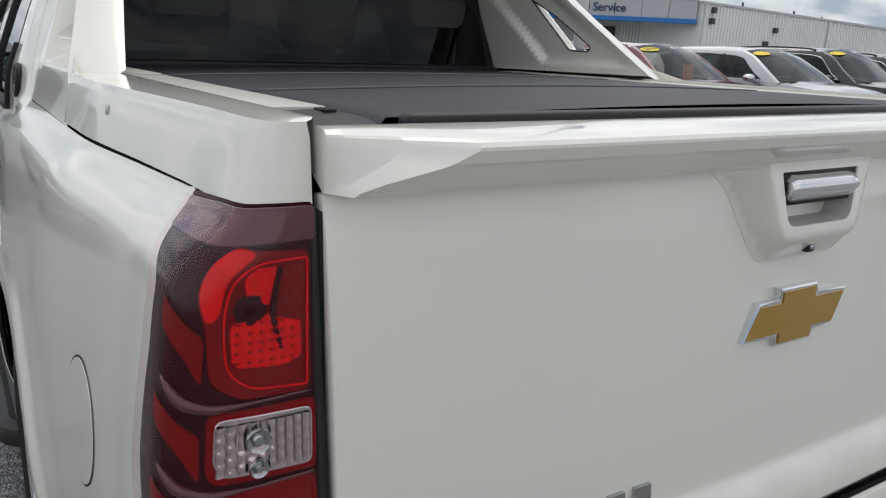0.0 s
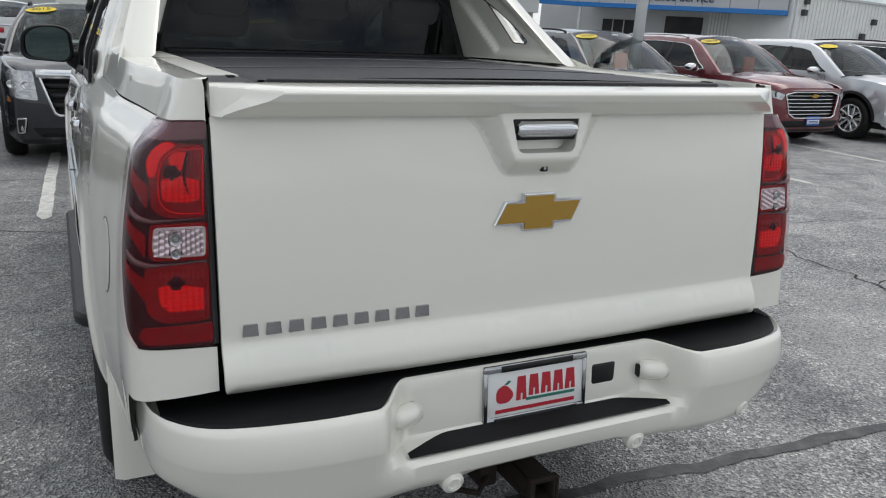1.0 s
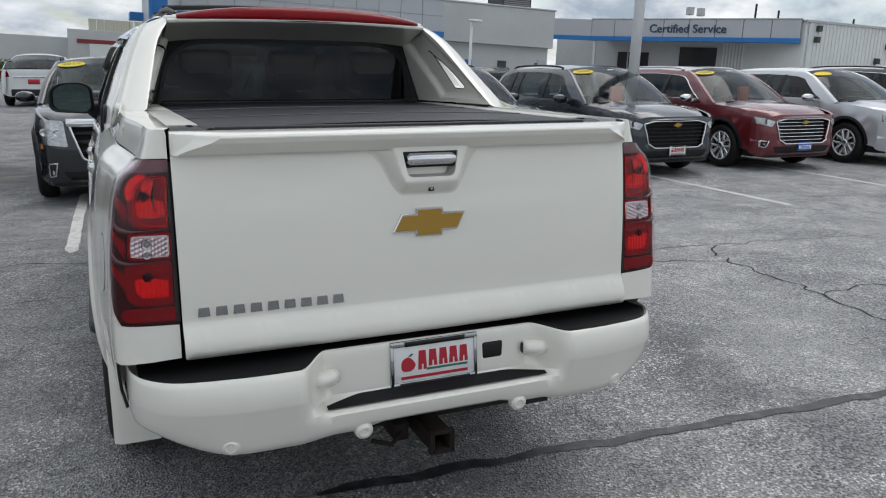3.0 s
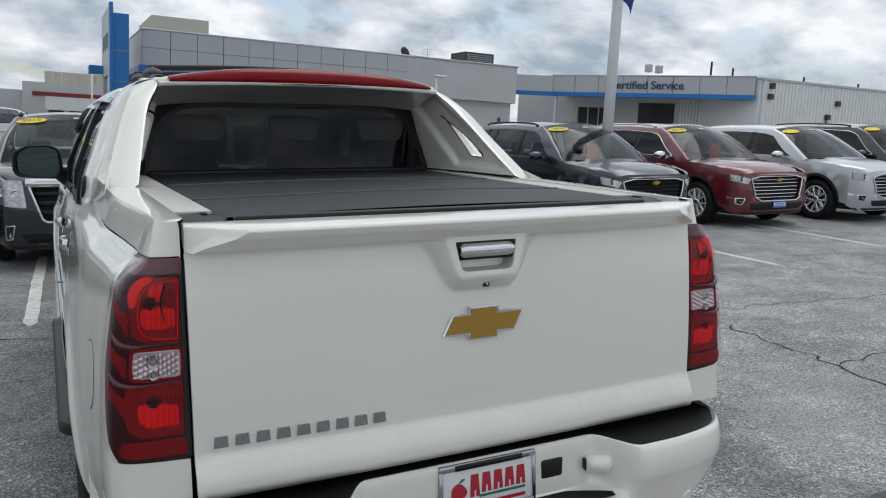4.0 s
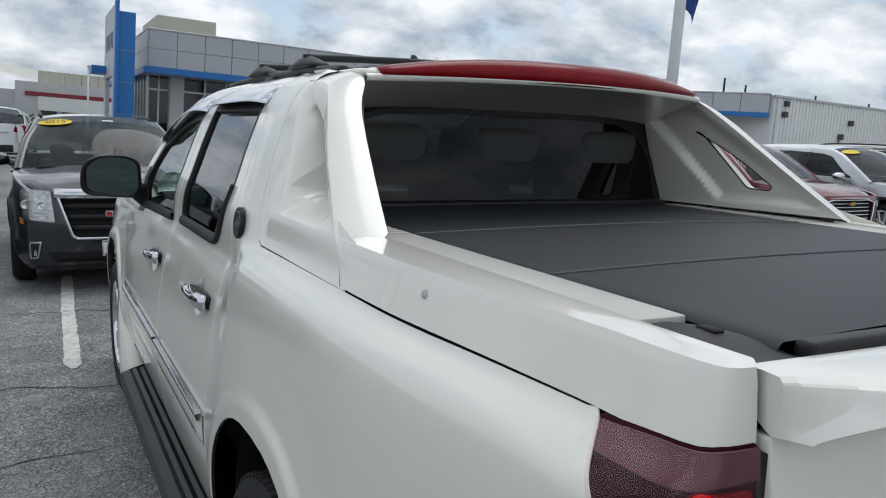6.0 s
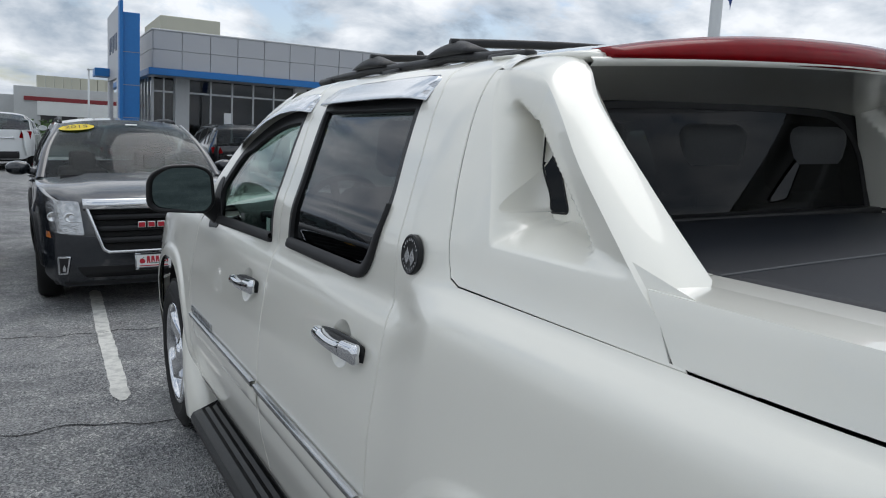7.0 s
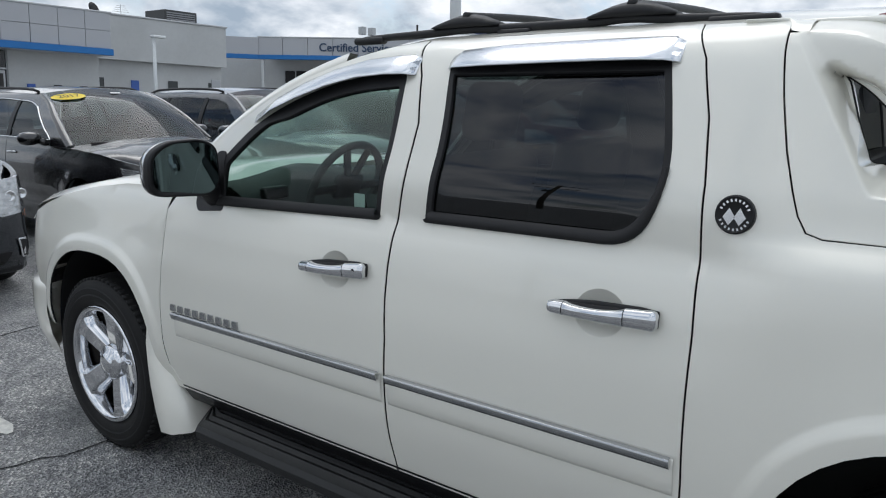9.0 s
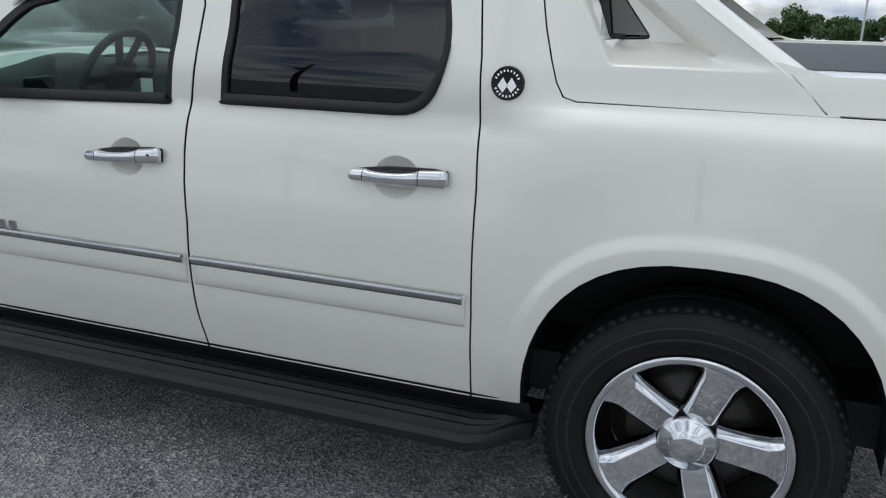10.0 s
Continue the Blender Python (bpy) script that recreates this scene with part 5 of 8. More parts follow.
for k in range(17):
    x = -.080 + .160 * k / 16
    e = .55 if k in (0, 16) else 1
    rows.append([(x, -1.2085 + dy, 1.289 + dz * e) for dy, dz in ((.020, .017), (.003, .0185), (-.006, .014), (-.0105, .002), (-.0095, -.010), (-.004, -.018), (.008, -.020), (.020, -.014))])
loft(bm, rows, close=True, cap=True)
flip_out(bm)
part("gate_handle", bm, CHROME, bez, "chrome tailgate handle", sharp=50)
# black plate: the shade behind the handle, put in as colour
bm = bmesh.new()
box(bm, -.088, -1.204, 1.263, .088, -1.166, 1.3115, .002, 1)
part("handle_shadow_plate", bm, BLACK_TRIM, bez)
bm = bmesh.new()
p = Vector(bezel(.004, 1.196))
box(bm, p.x - .009, p.y - .004, p.z - .008, p.x + .009, p.y + .02, p.z + .008, .003, 2)
part("rear_view_camera", bm, BLACK_TRIM, bez, "small black camera")
bm = bmesh.new()
lathe(bm, [(0, .003), (.0035, .002), (.0045, 0)], Matrix.Translation((p.x, p.y - .0035, p.z)) @ pose(0, 0, 0, 0, 0, -90), 14)
part("camera_lens", bm, CHROME_GREY, bez)

# crossed badge: a chrome rim with a gold face
cross = [(-.122, 1.063), (-.044, 1.063), (-.044, 1.046), (.044, 1.046), (.044, 1.063), (.096, 1.063), (.122, 1.119), (.044, 1.119), (.044, 1.136), (-.044, 1.136), (-.044, 1.119), (-.092, 1.119)]
bm = bmesh.new()
gy = gate(0, 1.09)[1]
prism(bm, cross, lambda a_, b_, h: (a_, gy + .004 - h, b_), .015)
bmesh.ops.bevel(bm, geom=[e for e in bm.edges if all(abs(v.co.y - (gy + .004 - .015)) < 1e-5 for v in e.verts)], offset=.0022, segments=1, affect="EDGES")
flip_out(bm)
emb = part("gate_badge", bm, CHROME, tailgate, "gold cross-shaped badge with chrome rim", smooth=False)
bm = bmesh.new()
prism(bm, shrink(cross, .0048), lambda a_, b_, h: (a_, gy - .0100 - h, b_), .0028)
flip_out(bm)
part("badge_face", bm, GOLD, emb, smooth=False)

# chrome name plate: plain raised bars in place of the name
for k in range(9):
    x = -.706 + .0488 * k
    z = .876
    bm = bmesh.new()
    yy = gate(x, z)[1]
    w = .034
    shape = [(0, .002), (w, .002), (w * .93, .028), (w * .07, .028)]
    prism(bm, shape, lambda a_, b_, h: (x + a_, yy + .002 - h, z - .014 + b_), .008)
    flip_out(bm)
    part("name_bar", bm, CHROME_GREY, tailgate, smooth=False)

# rear bumper: sections along its plan, outer corner to outer corner
OUT = [(-1.10, .700), (-1.20, .706), (-1.300, .706), (-1.318, .709), (-1.330, .716), (-1.341, .712), (-1.347, .700), (-1.353, .665), (-1.356, .628), (-1.353, .620), (-1.342, .585), (-1.334, .560), (-1.325, .530), (-1.315, .500), (-1.302, .474), (-1.26, .460), (-1.15, .46)]
NICHE = [(-1.10, .708), (-1.15, .713), (-1.200, .715), (-1.212, .717), (-1.221, .726), (-1.229, .723), (-1.232, .712), (-1.232, .69), (-1.235, .62), (-1.239, .585), (-1.25, .577), (-1.322, .572), (-1.337, .562), (-1.334, .525), (-1.318, .495), (-1.28, .478), (-1.15, .47)]
pull = curve_of([0, .55, .66, .74, .80, .85, .88, .900, .908], [0, 0, .012, .035, .065, .115, .165, .25, .50])


def bumper_at(x):
    ax = abs(x)
    w = step(.455, .345, ax)
    end = step(.62, .9, ax)
    pts = []
    for (y0, z0), (y1, z1) in zip(OUT, NICHE):
        y, z = y0 + (y1 - y0) * w, z0 + (z1 - z0) * w
        z += .10 * end * step(.60, .40, z) * (1 if z < .6 else 0)
        z += -.012 * end * step(.6, .7, z)
        push = pull(ax)
        y2 = min(y + push, -.75) if y < -1.19 else min(y + push * (.6 if y > -1.2 else 1), -.75)
        z += .030 * step(.235, .195, ax) * step(.52, .47, z)
        pts.append((x, y2, z))
    return pts


xs = sorted({round(v, 4) for s in (-1, 1) for v in [s * q for q in (0, .1, .2, .28, .33, .345, .36, .375, .39, .405, .42, .435, .45, .465, .50, .55, .60, .65, .69, .73, .76, .79, .815, .835, .85, .865, .878, .888, .896, .902, .906, .908)]})
bm = bmesh.new()
vs = loft(bm, [bumper_at(x) for x in xs])
flip_out(bm)
bumper = part("rear_bumper", bm, PEARL, TRUCK, "white rear bumper with black step pads", sharp=45)


def pad_rows(x0, x1, n, i0, i1, up):
    out = []
    for k in range(n + 1):
        x = x0 + (x1 - x0) * k / n
        pts = bumper_at(x)
        a_, b_ = Vector(pts[i0]), Vector(pts[i1])
        out.append([a_.lerp(b_, j / 24) + Vector((0, 0, up + (.0035 if j % 2 else 0) - (.004 if j in (0, 24) else 0))) for j in range(25)])
    return out


bm = bmesh.new()
loft(bm, pad_rows(-.875, .875, 120, 0, 3, .004))
flip_out(bm)
part("top_step_pad", bm, PAD, bumper, "black ribbed pad on the bumper top")
bm = bmesh.new()
rows = []
for k in range(41):
    x = -.372 + .744 * k / 40
    q = max(0.0, abs(x) - .25) / .122
    y0, y1 = -1.246 - .060 * q ** 1.2, -1.322
    rows.append([(x, y0 + (y1 - y0) * j / 12, .5815 - .004 * j / 12 + (.003 if j % 2 else 0)) for j in range(13)])
loft(bm, rows)
flip_out(bm)
part("lower_step_pad", bm, PAD, bumper, "black ribbed pad in the bumper step")
# parking sensors, lamp holes, plate
for x, z in ((-.650, .508), (-.262, .492), (.267, .492), (.658, .508)):
    pts = bumper_at(x)
    near = min(pts, key=lambda p_: abs(p_[2] - z) if p_[1] < -1.2 else 9)
    slant = 0 if abs(x) < .4 else (14 if x > 0 else -14)
    m_ = Matrix.Translation((x, near[1] - .001 if abs(x) < .4 else near[1] + .004, z)) @ pose(0, 0, 0, 0, 0, -90 + slant) @ pose(0, 0, 0, 0, 8, 0)
    bm = bmesh.new()
    lathe(bm, [(0, .010), (.007, .010), (.0085, .0085), (.010, .0085), (.011, .012), (.017, .013), (.020, .009), (.027, .005), (.030, -.012)], m_, 28)
    sen = part("parking_sensor", bm, PEARL, bumper, sharp=30)
bm = bmesh.new()
box(bm, .172, -1.236, .622, .252, -1.218, .684, .010, 3)
part("square_socket", bm, BLACK_TRIM, bumper, "black square trailer socket cover")
for s in (-1, 1):
    bm = bmesh.new()
    tube(bm, [(s * .40, -1.262, .648), (s * .375, -1.262, .648), (s * .345, -1.250, .648), (s * .325, -1.240, .648)], [.022, .026, .027, .024], 18)
    part("plate_lamp_housing", bm, PEARL, bumper)
    bm = bmesh.new()
    box(bm, s * .322, -1.252, .630, s * .3215, -1.238, .665, .002, 1)
    box(bm, s * .324, -1.256, .632, s * .318, -1.232, .664, .002, 1)
    part("plate_lamp", bm, BLACK_TRIM, bumper)


def show_plate(parent, m, w=.305, h=.155):
    """A dealer's plate: chrome frame, white face, red and dark bars and a red fruit mark."""
    bm = bmesh.new()
    box(bm, -w / 2, -.006, -h / 2, w / 2, 0, h / 2, .006, 2, m)
    base_ = part("license_plate", bm, PLATE_WHITE, parent, "white plate in a chrome frame with red bars")
    bm = bmesh.new()
    for x0, z0, x1, z1 in ((-w / 2 - .006, h / 2 - .010, w / 2 + .006, h / 2 + .008), (-w / 2 - .006, -h / 2 - .010, w / 2 + .006, -h / 2 + .016), (-w / 2 - .006, -h / 2, -w / 2 + .006, h / 2), (w / 2 - .006, -h / 2, w / 2 + .006, h / 2)):
        box(bm, x0, -.011, z0, x1, .002, z1, .003, 1, m)
    part("plate_frame", bm, CHROME_GREY, base_)
    for q, z0, z1 in ((.36, h / 2 - .009, h / 2 + .006), (.42, -h / 2 - .007, -h / 2 + .013)):
        bm = bmesh.new()
        box(bm, -w * q, -.0125, z0, w * q, -.008, z1, 0, 1, m)
        part("frame_bar", bm, BLACK_TRIM, base_)
    # the big red word as five blocks, a thin dark line and a red line
    bm = bmesh.new()
    for k in range(5):
        x0 = -w * .20 + k * w * .125
        z0 = -.012 if k else -.020
        z1 = .042
        sh = [(x0, z0), (x0 + w * .045, z0), (x0 + w * .045, z0 + .018), (x0 + w * .065, z0 + .018), (x0 + w * .065, z0), (x0 + w * .105, z0), (x0 + w * .09, z1), (x0 + w * .01, z1)]
        prism(bm, sh, lambda a_, b_, hh: m @ Vector((a_, -.0065 - hh, b_)), .001)
    bm2 = bmesh.new()
    part("red_word_bar", bm, PLATE_RED, base_, smooth=False)
    box(bm2, -w * .10, -.0078, -.024, w * .40, -.0062, -.017, 0, 1, m)
    part("thin_bar", bm2, PLATE_GREEN, base_, smooth=False)
    bm = bmesh.new()
    box(bm, -w * .40, -.0078, -.046, w * .40, -.0062, -.037, 0, 1, m)
    part("address_bar", bm, PLATE_RED, base_, smooth=False)
    bm = bmesh.new()
    prism(bm, [(-w * .32 + .024 * math.cos(a_) * (1 + .08 * math.cos(3 * a_)), .002 + .023 * math.sin(a_) - .004 * abs(math.cos(a_))) for a_ in [2 * math.pi * q / 24 for q in range(24)]], lambda a_, b_, hh: m @ Vector((a_, -.0065 - hh, b_)), .001)
    part("fruit_mark", bm, PLATE_RED, base_, smooth=False)
    bm = bmesh.new()
    prism(bm, [(-w * .32, .026), (-w * .32 + .012, .036), (-w * .32 + .020, .034), (-w * .32 + .010, .026)], lambda a_, b_, hh: m @ Vector((a_, -.0065 - hh, b_)), .001)
    part("leaf_mark", bm, PLATE_GREEN, base_, smooth=False)
    return base_


show_plate(bumper, Matrix.Translation((.003, -1.2335, .645)) @ pose(0, 0, 0, -4, 0, 0), .288, .140)
# tow hitch under the bumper
bm = bmesh.new()
for x0, x1, z0, z1 in ((-.034, -.026, .365, .433), (.026, .034, .365, .433), (-.034, .034, .365, .373), (-.034, .034, .425, .433)):
    box(bm, x0, -1.315, z0, x1, -1.05, z1, .002, 1)
box(bm, -.040, -1.318, .360, .040, -1.295, .366, .002, 1); box(bm, -.040, -1.318, .432, .040, -1.295, .438, .002, 1)
box(bm, -.042, -1.318, .360, -.034, -1.295, .438, .002, 1); box(bm, .034, -1.318, .360, .042, -1.295, .438, .002, 1)
hitch = part("tow_hitch", bm, RUST, TRUCK, "rusty square tow hitch")
bm = bmesh.new()
tube(bm, [(-.55, -1.08, .41), (.55, -1.08, .41)], .032, 12)
box(bm, -.12, -1.20, .37, -.07, -1.05, .43, .004, 1)
tube(bm, [(-.10, -1.20, .40), (-.14, -1.23, .38), (-.20, -1.20, .39)], .008, 8)
part("hitch_bar", bm, RUST, hitch)
# frame and underbody
bm = bmesh.new()
box(bm, -.80, -1.0, .42, .80, 3.9, .55)
box(bm, -.55, -1.05, .34, -.42, 3.9, .46); box(bm, .42, -1.05, .34, .55, 3.9, .46)
tube(bm, [(-.8, 0, .40), (.8, 0, .40)], .06, 10); tube(bm, [(-.8, 3.302, .40), (.8, 3.302, .40)], .05, 10)
part("underbody", bm, BLACK_RUBBER, TRUCK, smooth=False)

NAME_SHAPE = [(0, 0), (.034, 0), (.031, .026), (.003, .026)]

# ---- truck: wheels, running boards, flaps, mirrors, roof rack, nose, cabin ----
def wheel_at(hub, s):
    m = Matrix.Translation((s * .835, hub.y, hub.z)) @ (Matrix() if s > 0 else pose(0, 0, 0, 0, 0, 180))
    bm = bmesh.new()
    R = .405
    prof = [(.262, -.10), (.268, .105), (.276, .122), (.300, .134), (.335, .138), (.365, .132), (.384, .118), (.394, .100), (.400, .085), (.402, .04), (.4025, .036), (.397, .034), (.397, .028), (.4035, .026), (.405, 0), (.4035, -.03), (.397, -.032), (.397, -.038), (.402, -.04), (.398, -.09), (.38, -.12), (.33, -.135), (.262, -.12)]
    lathe(bm, prof, m, 72)
    flip_out(bm)
    tyre = part("tyre", bm, TREAD, TRUCK, "black all-season tyre")
    tyre.name = "wheel"
    # shoulder blocks
    bm = bmesh.new()
    for k in range(72):
        a = 2 * math.pi * k / 72
        r = Matrix.Rotation(a, 4, "X")
        box(bm, .058, -.0115, .384, .112, .0100, .3995, 0, 1, m @ r)
    part("tread_block", bm, TREAD, tyre)
    bm = bmesh.new()
    for r_, h_ in ((.322, .1385), (.352, .1365)):
        lathe(bm, [(r_ - .004, h_ - .002), (r_, h_ + .0015), (r_ + .004, h_ - .002)], m, 72)
    part("sidewall_rib", bm, BLACK_RUBBER, tyre)
    # rim: outer ring, barrel
    bm = bmesh.new()
    lathe(bm, [(.270, .110), (.274, .124), (.268, .131), (.256, .130), (.248, .122), (.244, .105), (.240, .06), (.236, -.09)], m, 64)
    flip_out(bm)
    rim = part("rim", bm, CHROME, tyre, "chrome five-spoke rim")
    # five wide spokes with a ridge and raised flanks
    for k in range(5):
        bm = bmesh.new()
        r = m @ Matrix.Rotation(2 * math.pi * (k + .75) / 5, 4, "X")
        rows = []
        for q in range(9):
            t = q / 8
            rad = .060 + (.254 - .060) * t
            w = .034 + .006 * t + .030 * max(0, t - .82) / .18
            v = w + .020 + .010 * t
            d = .110 - .028 * (1 - t) ** 1.5 + .010 * t
            rows.append([r @ Vector((h_, y_, rad)) for y_, h_ in ((-v, d - .060), (-v + .003, d - .034), (-w, d - .002), (-w + .003, d), (w - .003, d), (w, d - .002), (v - .003, d - .034), (v, d - .060))])
        loft(bm, rows, cap=False)
        flip_out(bm)
        part("spoke", bm, CHROME, rim, sharp=30)
    bm = bmesh.new()
    lathe(bm, [(0, .128), (.030, .1265), (.042, .122), (.047, .115), (.050, .112), (.072, .106), (.082, .096), (.086, .05)], m, 48)
    flip_out(bm)
    part("hub_cap", bm, CHROME, rim, "round polished hub cap")
    bm = bmesh.new()
    prism(bm, [(a_ * .13, b_ * .13) for a_, b_ in ((-.122, -.03), (-.04, -.03), (-.04, -.05), (.04, -.05), (.04, -.03), (.09, -.03), (.122, .03), (.04, .03), (.04, .05), (-.04, .05), (-.04, .03), (-.09, .03))], lambda a_, b_, h: m @ Vector((.1265 + h, a_, b_)), .002)
    part("cap_mark", bm, CHROME, rim, smooth=False)
    for k in range(6):
        bm = bmesh.new()
        r = m @ Matrix.Rotation(2 * math.pi * (k + .5) / 6, 4, "X")
        lathe(bm, [(0, .098), (.006, .098), (.0085, .092), (.0085, .07)], r @ Matrix.Translation((0, 0, .060)), 10)
        part("wheel_nut", bm, CHROME_DULL, rim)
    bm = bmesh.new()
    lathe(bm, [(0, .02), (.17, .02), (.18, .0), (.20, -.02), (.235, -.06)], m, 40)
    part("brake_disc", bm, BRAKE, rim, "dark brake disc")


for s in (-1, 1):
    for hub in (R_HUB, F_HUB):
        wheel_at(hub, s)
    # running board with ribs, tapered ends
    bm = bmesh.new()
    rows = []
    n = 40
    for k in range(n + 1):
        t = k / n
        y = .44 + (2.62 - .44) * t
        e = step(0, .07, t) * step(1, .95, t)
        xo = .865 + .165 * (.15 + .85 * e)
        sec = [(.80, .330), (.835, .352), (.86, .358)]
        m_ = 9
        for j in range(m_):
            x = .865 + (xo - .03 - .865) * j / (m_ - 1)
            sec.append((x, .360 + (.006 if j % 2 else 0) - .012 * (j / (m_ - 1)) ** 2))
        sec += [(xo - .012, .345), (xo, .326), (xo - .004, .296), (xo - .03, .282), (.86, .285), (.80, .30)]
        rows.append([(s * a_, y, z_) for a_, z_ in sec])
    loft(bm, rows, close=True, cap=True)
    flip_out(bm)
    board = part("running_board", bm, BOARD, TRUCK, "black ribbed running board", sharp=35)
    for y in (.75, 1.55, 2.35):
        bm = bmesh.new()
        box(bm, s * .62, y - .03, .30, s * .87, y + .03, .34, .004, 1)
        part("board_bracket", bm, BLACK_RUBBER, board)
    # dark sill under the doors
    bm = bmesh.new()
    loft(bm, [[(s * a_, y, z_) for a_, z_ in ((.935, .44), (.925, .415), (.89, .36), (.84, .33), (.70, .33))] for y in (.44, 1.5, 2.72)])
    flip_out(bm)
    part("sill", bm, BLACK_TRIM, TRUCK)
    # mud flaps: white moulded ones behind the front wheels, and behind the rear wheels
    bm = bmesh.new()
    rows = []
    for z, y0, y1, x0 in ((.672, 2.873, 2.868, .985), (.60, 2.878, 2.845, .992), (.50, 2.868, 2.805, .997), (.42, 2.855, 2.765, 1.000), (.34, 2.838, 2.72, 1.001), (.26, 2.820, 2.690, .999), (.225, 2.812, 2.682, .996)):
        rows.append([(s * (x0 - .04), y0 + .012, z), (s * (x0 - .006), y0 + .010, z), (s * x0, y0, z), (s * (x0 - .010), (y0 + y1) / 2, z), (s * (x0 - .055), y1, z + .012), (s * (x0 - .10), y1 - .006, z + .015), (s * (x0 - .24), y1 + .02, z + .015), (s * (x0 - .24), y1 + .03, z + .015)])
    loft(bm, rows, close=True, cap=True)
    flip_out(bm)
    part("mud_flap", bm, PEARL, TRUCK, "white moulded mud flap", sharp=50)
    bm = bmesh.new()
    rows = []
    for z, y0 in ((.62, -.585), (.50, -.60), (.40, -.60), (.30, -.595), (.25, -.59)):
        rows.append([(s * .80, y0 - .03, z), (s * .93, y0 - .03, z), (s * .955, y0 - .015, z), (s * .955, y0, z), (s * .93, y0 + .012, z), (s * .80, y0 + .012, z)])
    loft(bm, rows, close=True, cap=True)
    flip_out(bm)
    part("mud_flap", bm, PEARL, TRUCK, "white moulded mud flap", sharp=50)
    # door mirror: shell, glass, arm
    mm = Matrix.Translation((s * 1.05, 2.44, 1.348)) @ pose(0, 0, 0, 0, 0, s * 6)
    shape = rounded([(-.135, -.085), (.10, -.100), (.135, -.06), (.128, .075), (.07, .102), (-.06, .098), (-.128, .055)], [.06, .04, .04, .05, .05, .06, .05], 5)
    shape = [(a_ * -s * -1, b_) for a_, b_ in shape]
    bm = bmesh.new()
    rows = []
    for h, q in ((-.018, .93), (-.022, 1.0), (-.005, 1.03), (.03, 1.02), (.07, .93), (.10, .72), (.115, .40), (.118, .05)):
        rows.append([mm @ Vector((-s * a_ * q * -1, h, b_ * q)) for a_, b_ in shape])
    vs = loft(bm, rows, close=True)
    flip_out(bm)
    shell = part("mirror_shell", bm, CHROME_DULL, TRUCK, "chrome-capped door mirror")
    bm = bmesh.new()
    loft(bm, [[mm @ Vector((-s * a_ * q * -1, h, b_ * q)) for a_, b_ in shape] for h, q in ((-.012, .86), (-.0225, .94), (-.024, 1.005), (-.012, 1.035), (.012, 1.036))], close=True)
    flip_out(bm)
    part("mirror_rim", bm, BLACK_TRIM, shell)
    bm = bmesh.new()
    gm = mm @ Matrix.Translation((0, -.019, 0)) @ pose(0, 0, 0, 3, 0, s * 8)
    bm.faces.new([bm.verts.new(gm @ Vector((-s * a_ * .925 * -1, 0, b_ * .925))) for a_, b_ in shape])
    flip_out(bm)
    part("mirror_glass", bm, MIRROR, shell, "mirror glass", smooth=False)
    bm = bmesh.new()
    rows = []
    for t in range(7):
        q = t / 6
        c = Vector((s * .955, 2.47, 1.285)).lerp(Vector((s * .872, 2.50, 1.235)), q)
        hh, dd = .045 + .025 * q, .035 + .02 * q
        rows.append([c + Vector((0, dd * math.cos(a_), hh * math.sin(a_))) for a_ in [2 * math.pi * j / 12 for j in range(12)]])
    loft(bm, rows, close=True, cap=True)
    flip_out(bm)
    part("mirror_arm", bm, BLACK_TRIM, shell)
    panel("mirror_sail", rounded([(2.42, 1.185), (2.56, 1.172), (2.585, 1.20), (2.60, 1.26), (2.465, 1.40), (2.425, 1.40)], .012, 3), side(s, .004), BLACK_TRIM, TRUCK, grid=.03, lip=.008, flip=s < 0)
    # roof rail with two humps
    bm = bmesh.new()
    path, rad = [], []
    for k in range(33):
        t = k / 32
        y = .60 + (2.03 - .60) * t
        z = 1.790 + .013 * math.sin(math.pi * t) ** .6 + .010 * math.exp(-((y - .98) / .10) ** 2) + .006 * math.exp(-((y - 1.55) / .10) ** 2)
        x = .560 - .008 * math.sin(math.pi * t)
        path.append((s * x, y, z)); rad.append(.009 + .006 * math.sin(math.pi * t) ** .4)
    tube(bm, path, rad, 10)
    flip_out(bm)
    rack = part("roof_rail", bm, BLACK_TRIM, TRUCK, "black roof rail")
    for y0, y1 in ((.58, .76), (1.30, 1.42), (1.90, 2.04)):
        bm = bmesh.new()
        box(bm, s * .542, y0, 1.775, s * .578, y1, 1.800, .010, 2)
        part("rail_foot", bm, BLACK_TRIM, rack)
    for y in (.98, 1.55):
        bm = bmesh.new()
        rows = []
        for k in range(9):
            t = k / 8 * 2 - 1
            hgt = .030 * (1 - t * t) + .006
            rows.append([(s * (.552 + dx), y + .13 * t, 1.814 + dz * hgt) for dx, dz in ((-.045, 0), (-.04, .8), (-.01, 1.15), (.018, .8), (.026, 0))])
        loft(bm, rows, close=True, cap=True)
        flip_out(bm)
        part("bar_clamp", bm, BLACK_TRIM, rack)
    # chrome wing badge bars on the front door
    for k in range(9):
        bm = bmesh.new()
        y = 2.706 - .0492 * k
        f = side(s, .0005)
        prism(bm, NAME_SHAPE, lambda a_, b_, h: Vector(f(y - a_, .766 + b_)) + Vector((s * h, 0, 0)), .006)
        flip_out(bm)
        part("name_bar", bm, CHROME_GREY, TRUCK, smooth=False)
    # head lamp on the corner
    panel("head_lamp", rounded([(3.965, 1.03), (3.985, .80), (4.17, .80), (4.17, .98)], .02, 3), side(s, -.002), LENS_CLEAR, TRUCK, grid=.03, lip=.01, flip=s < 0)

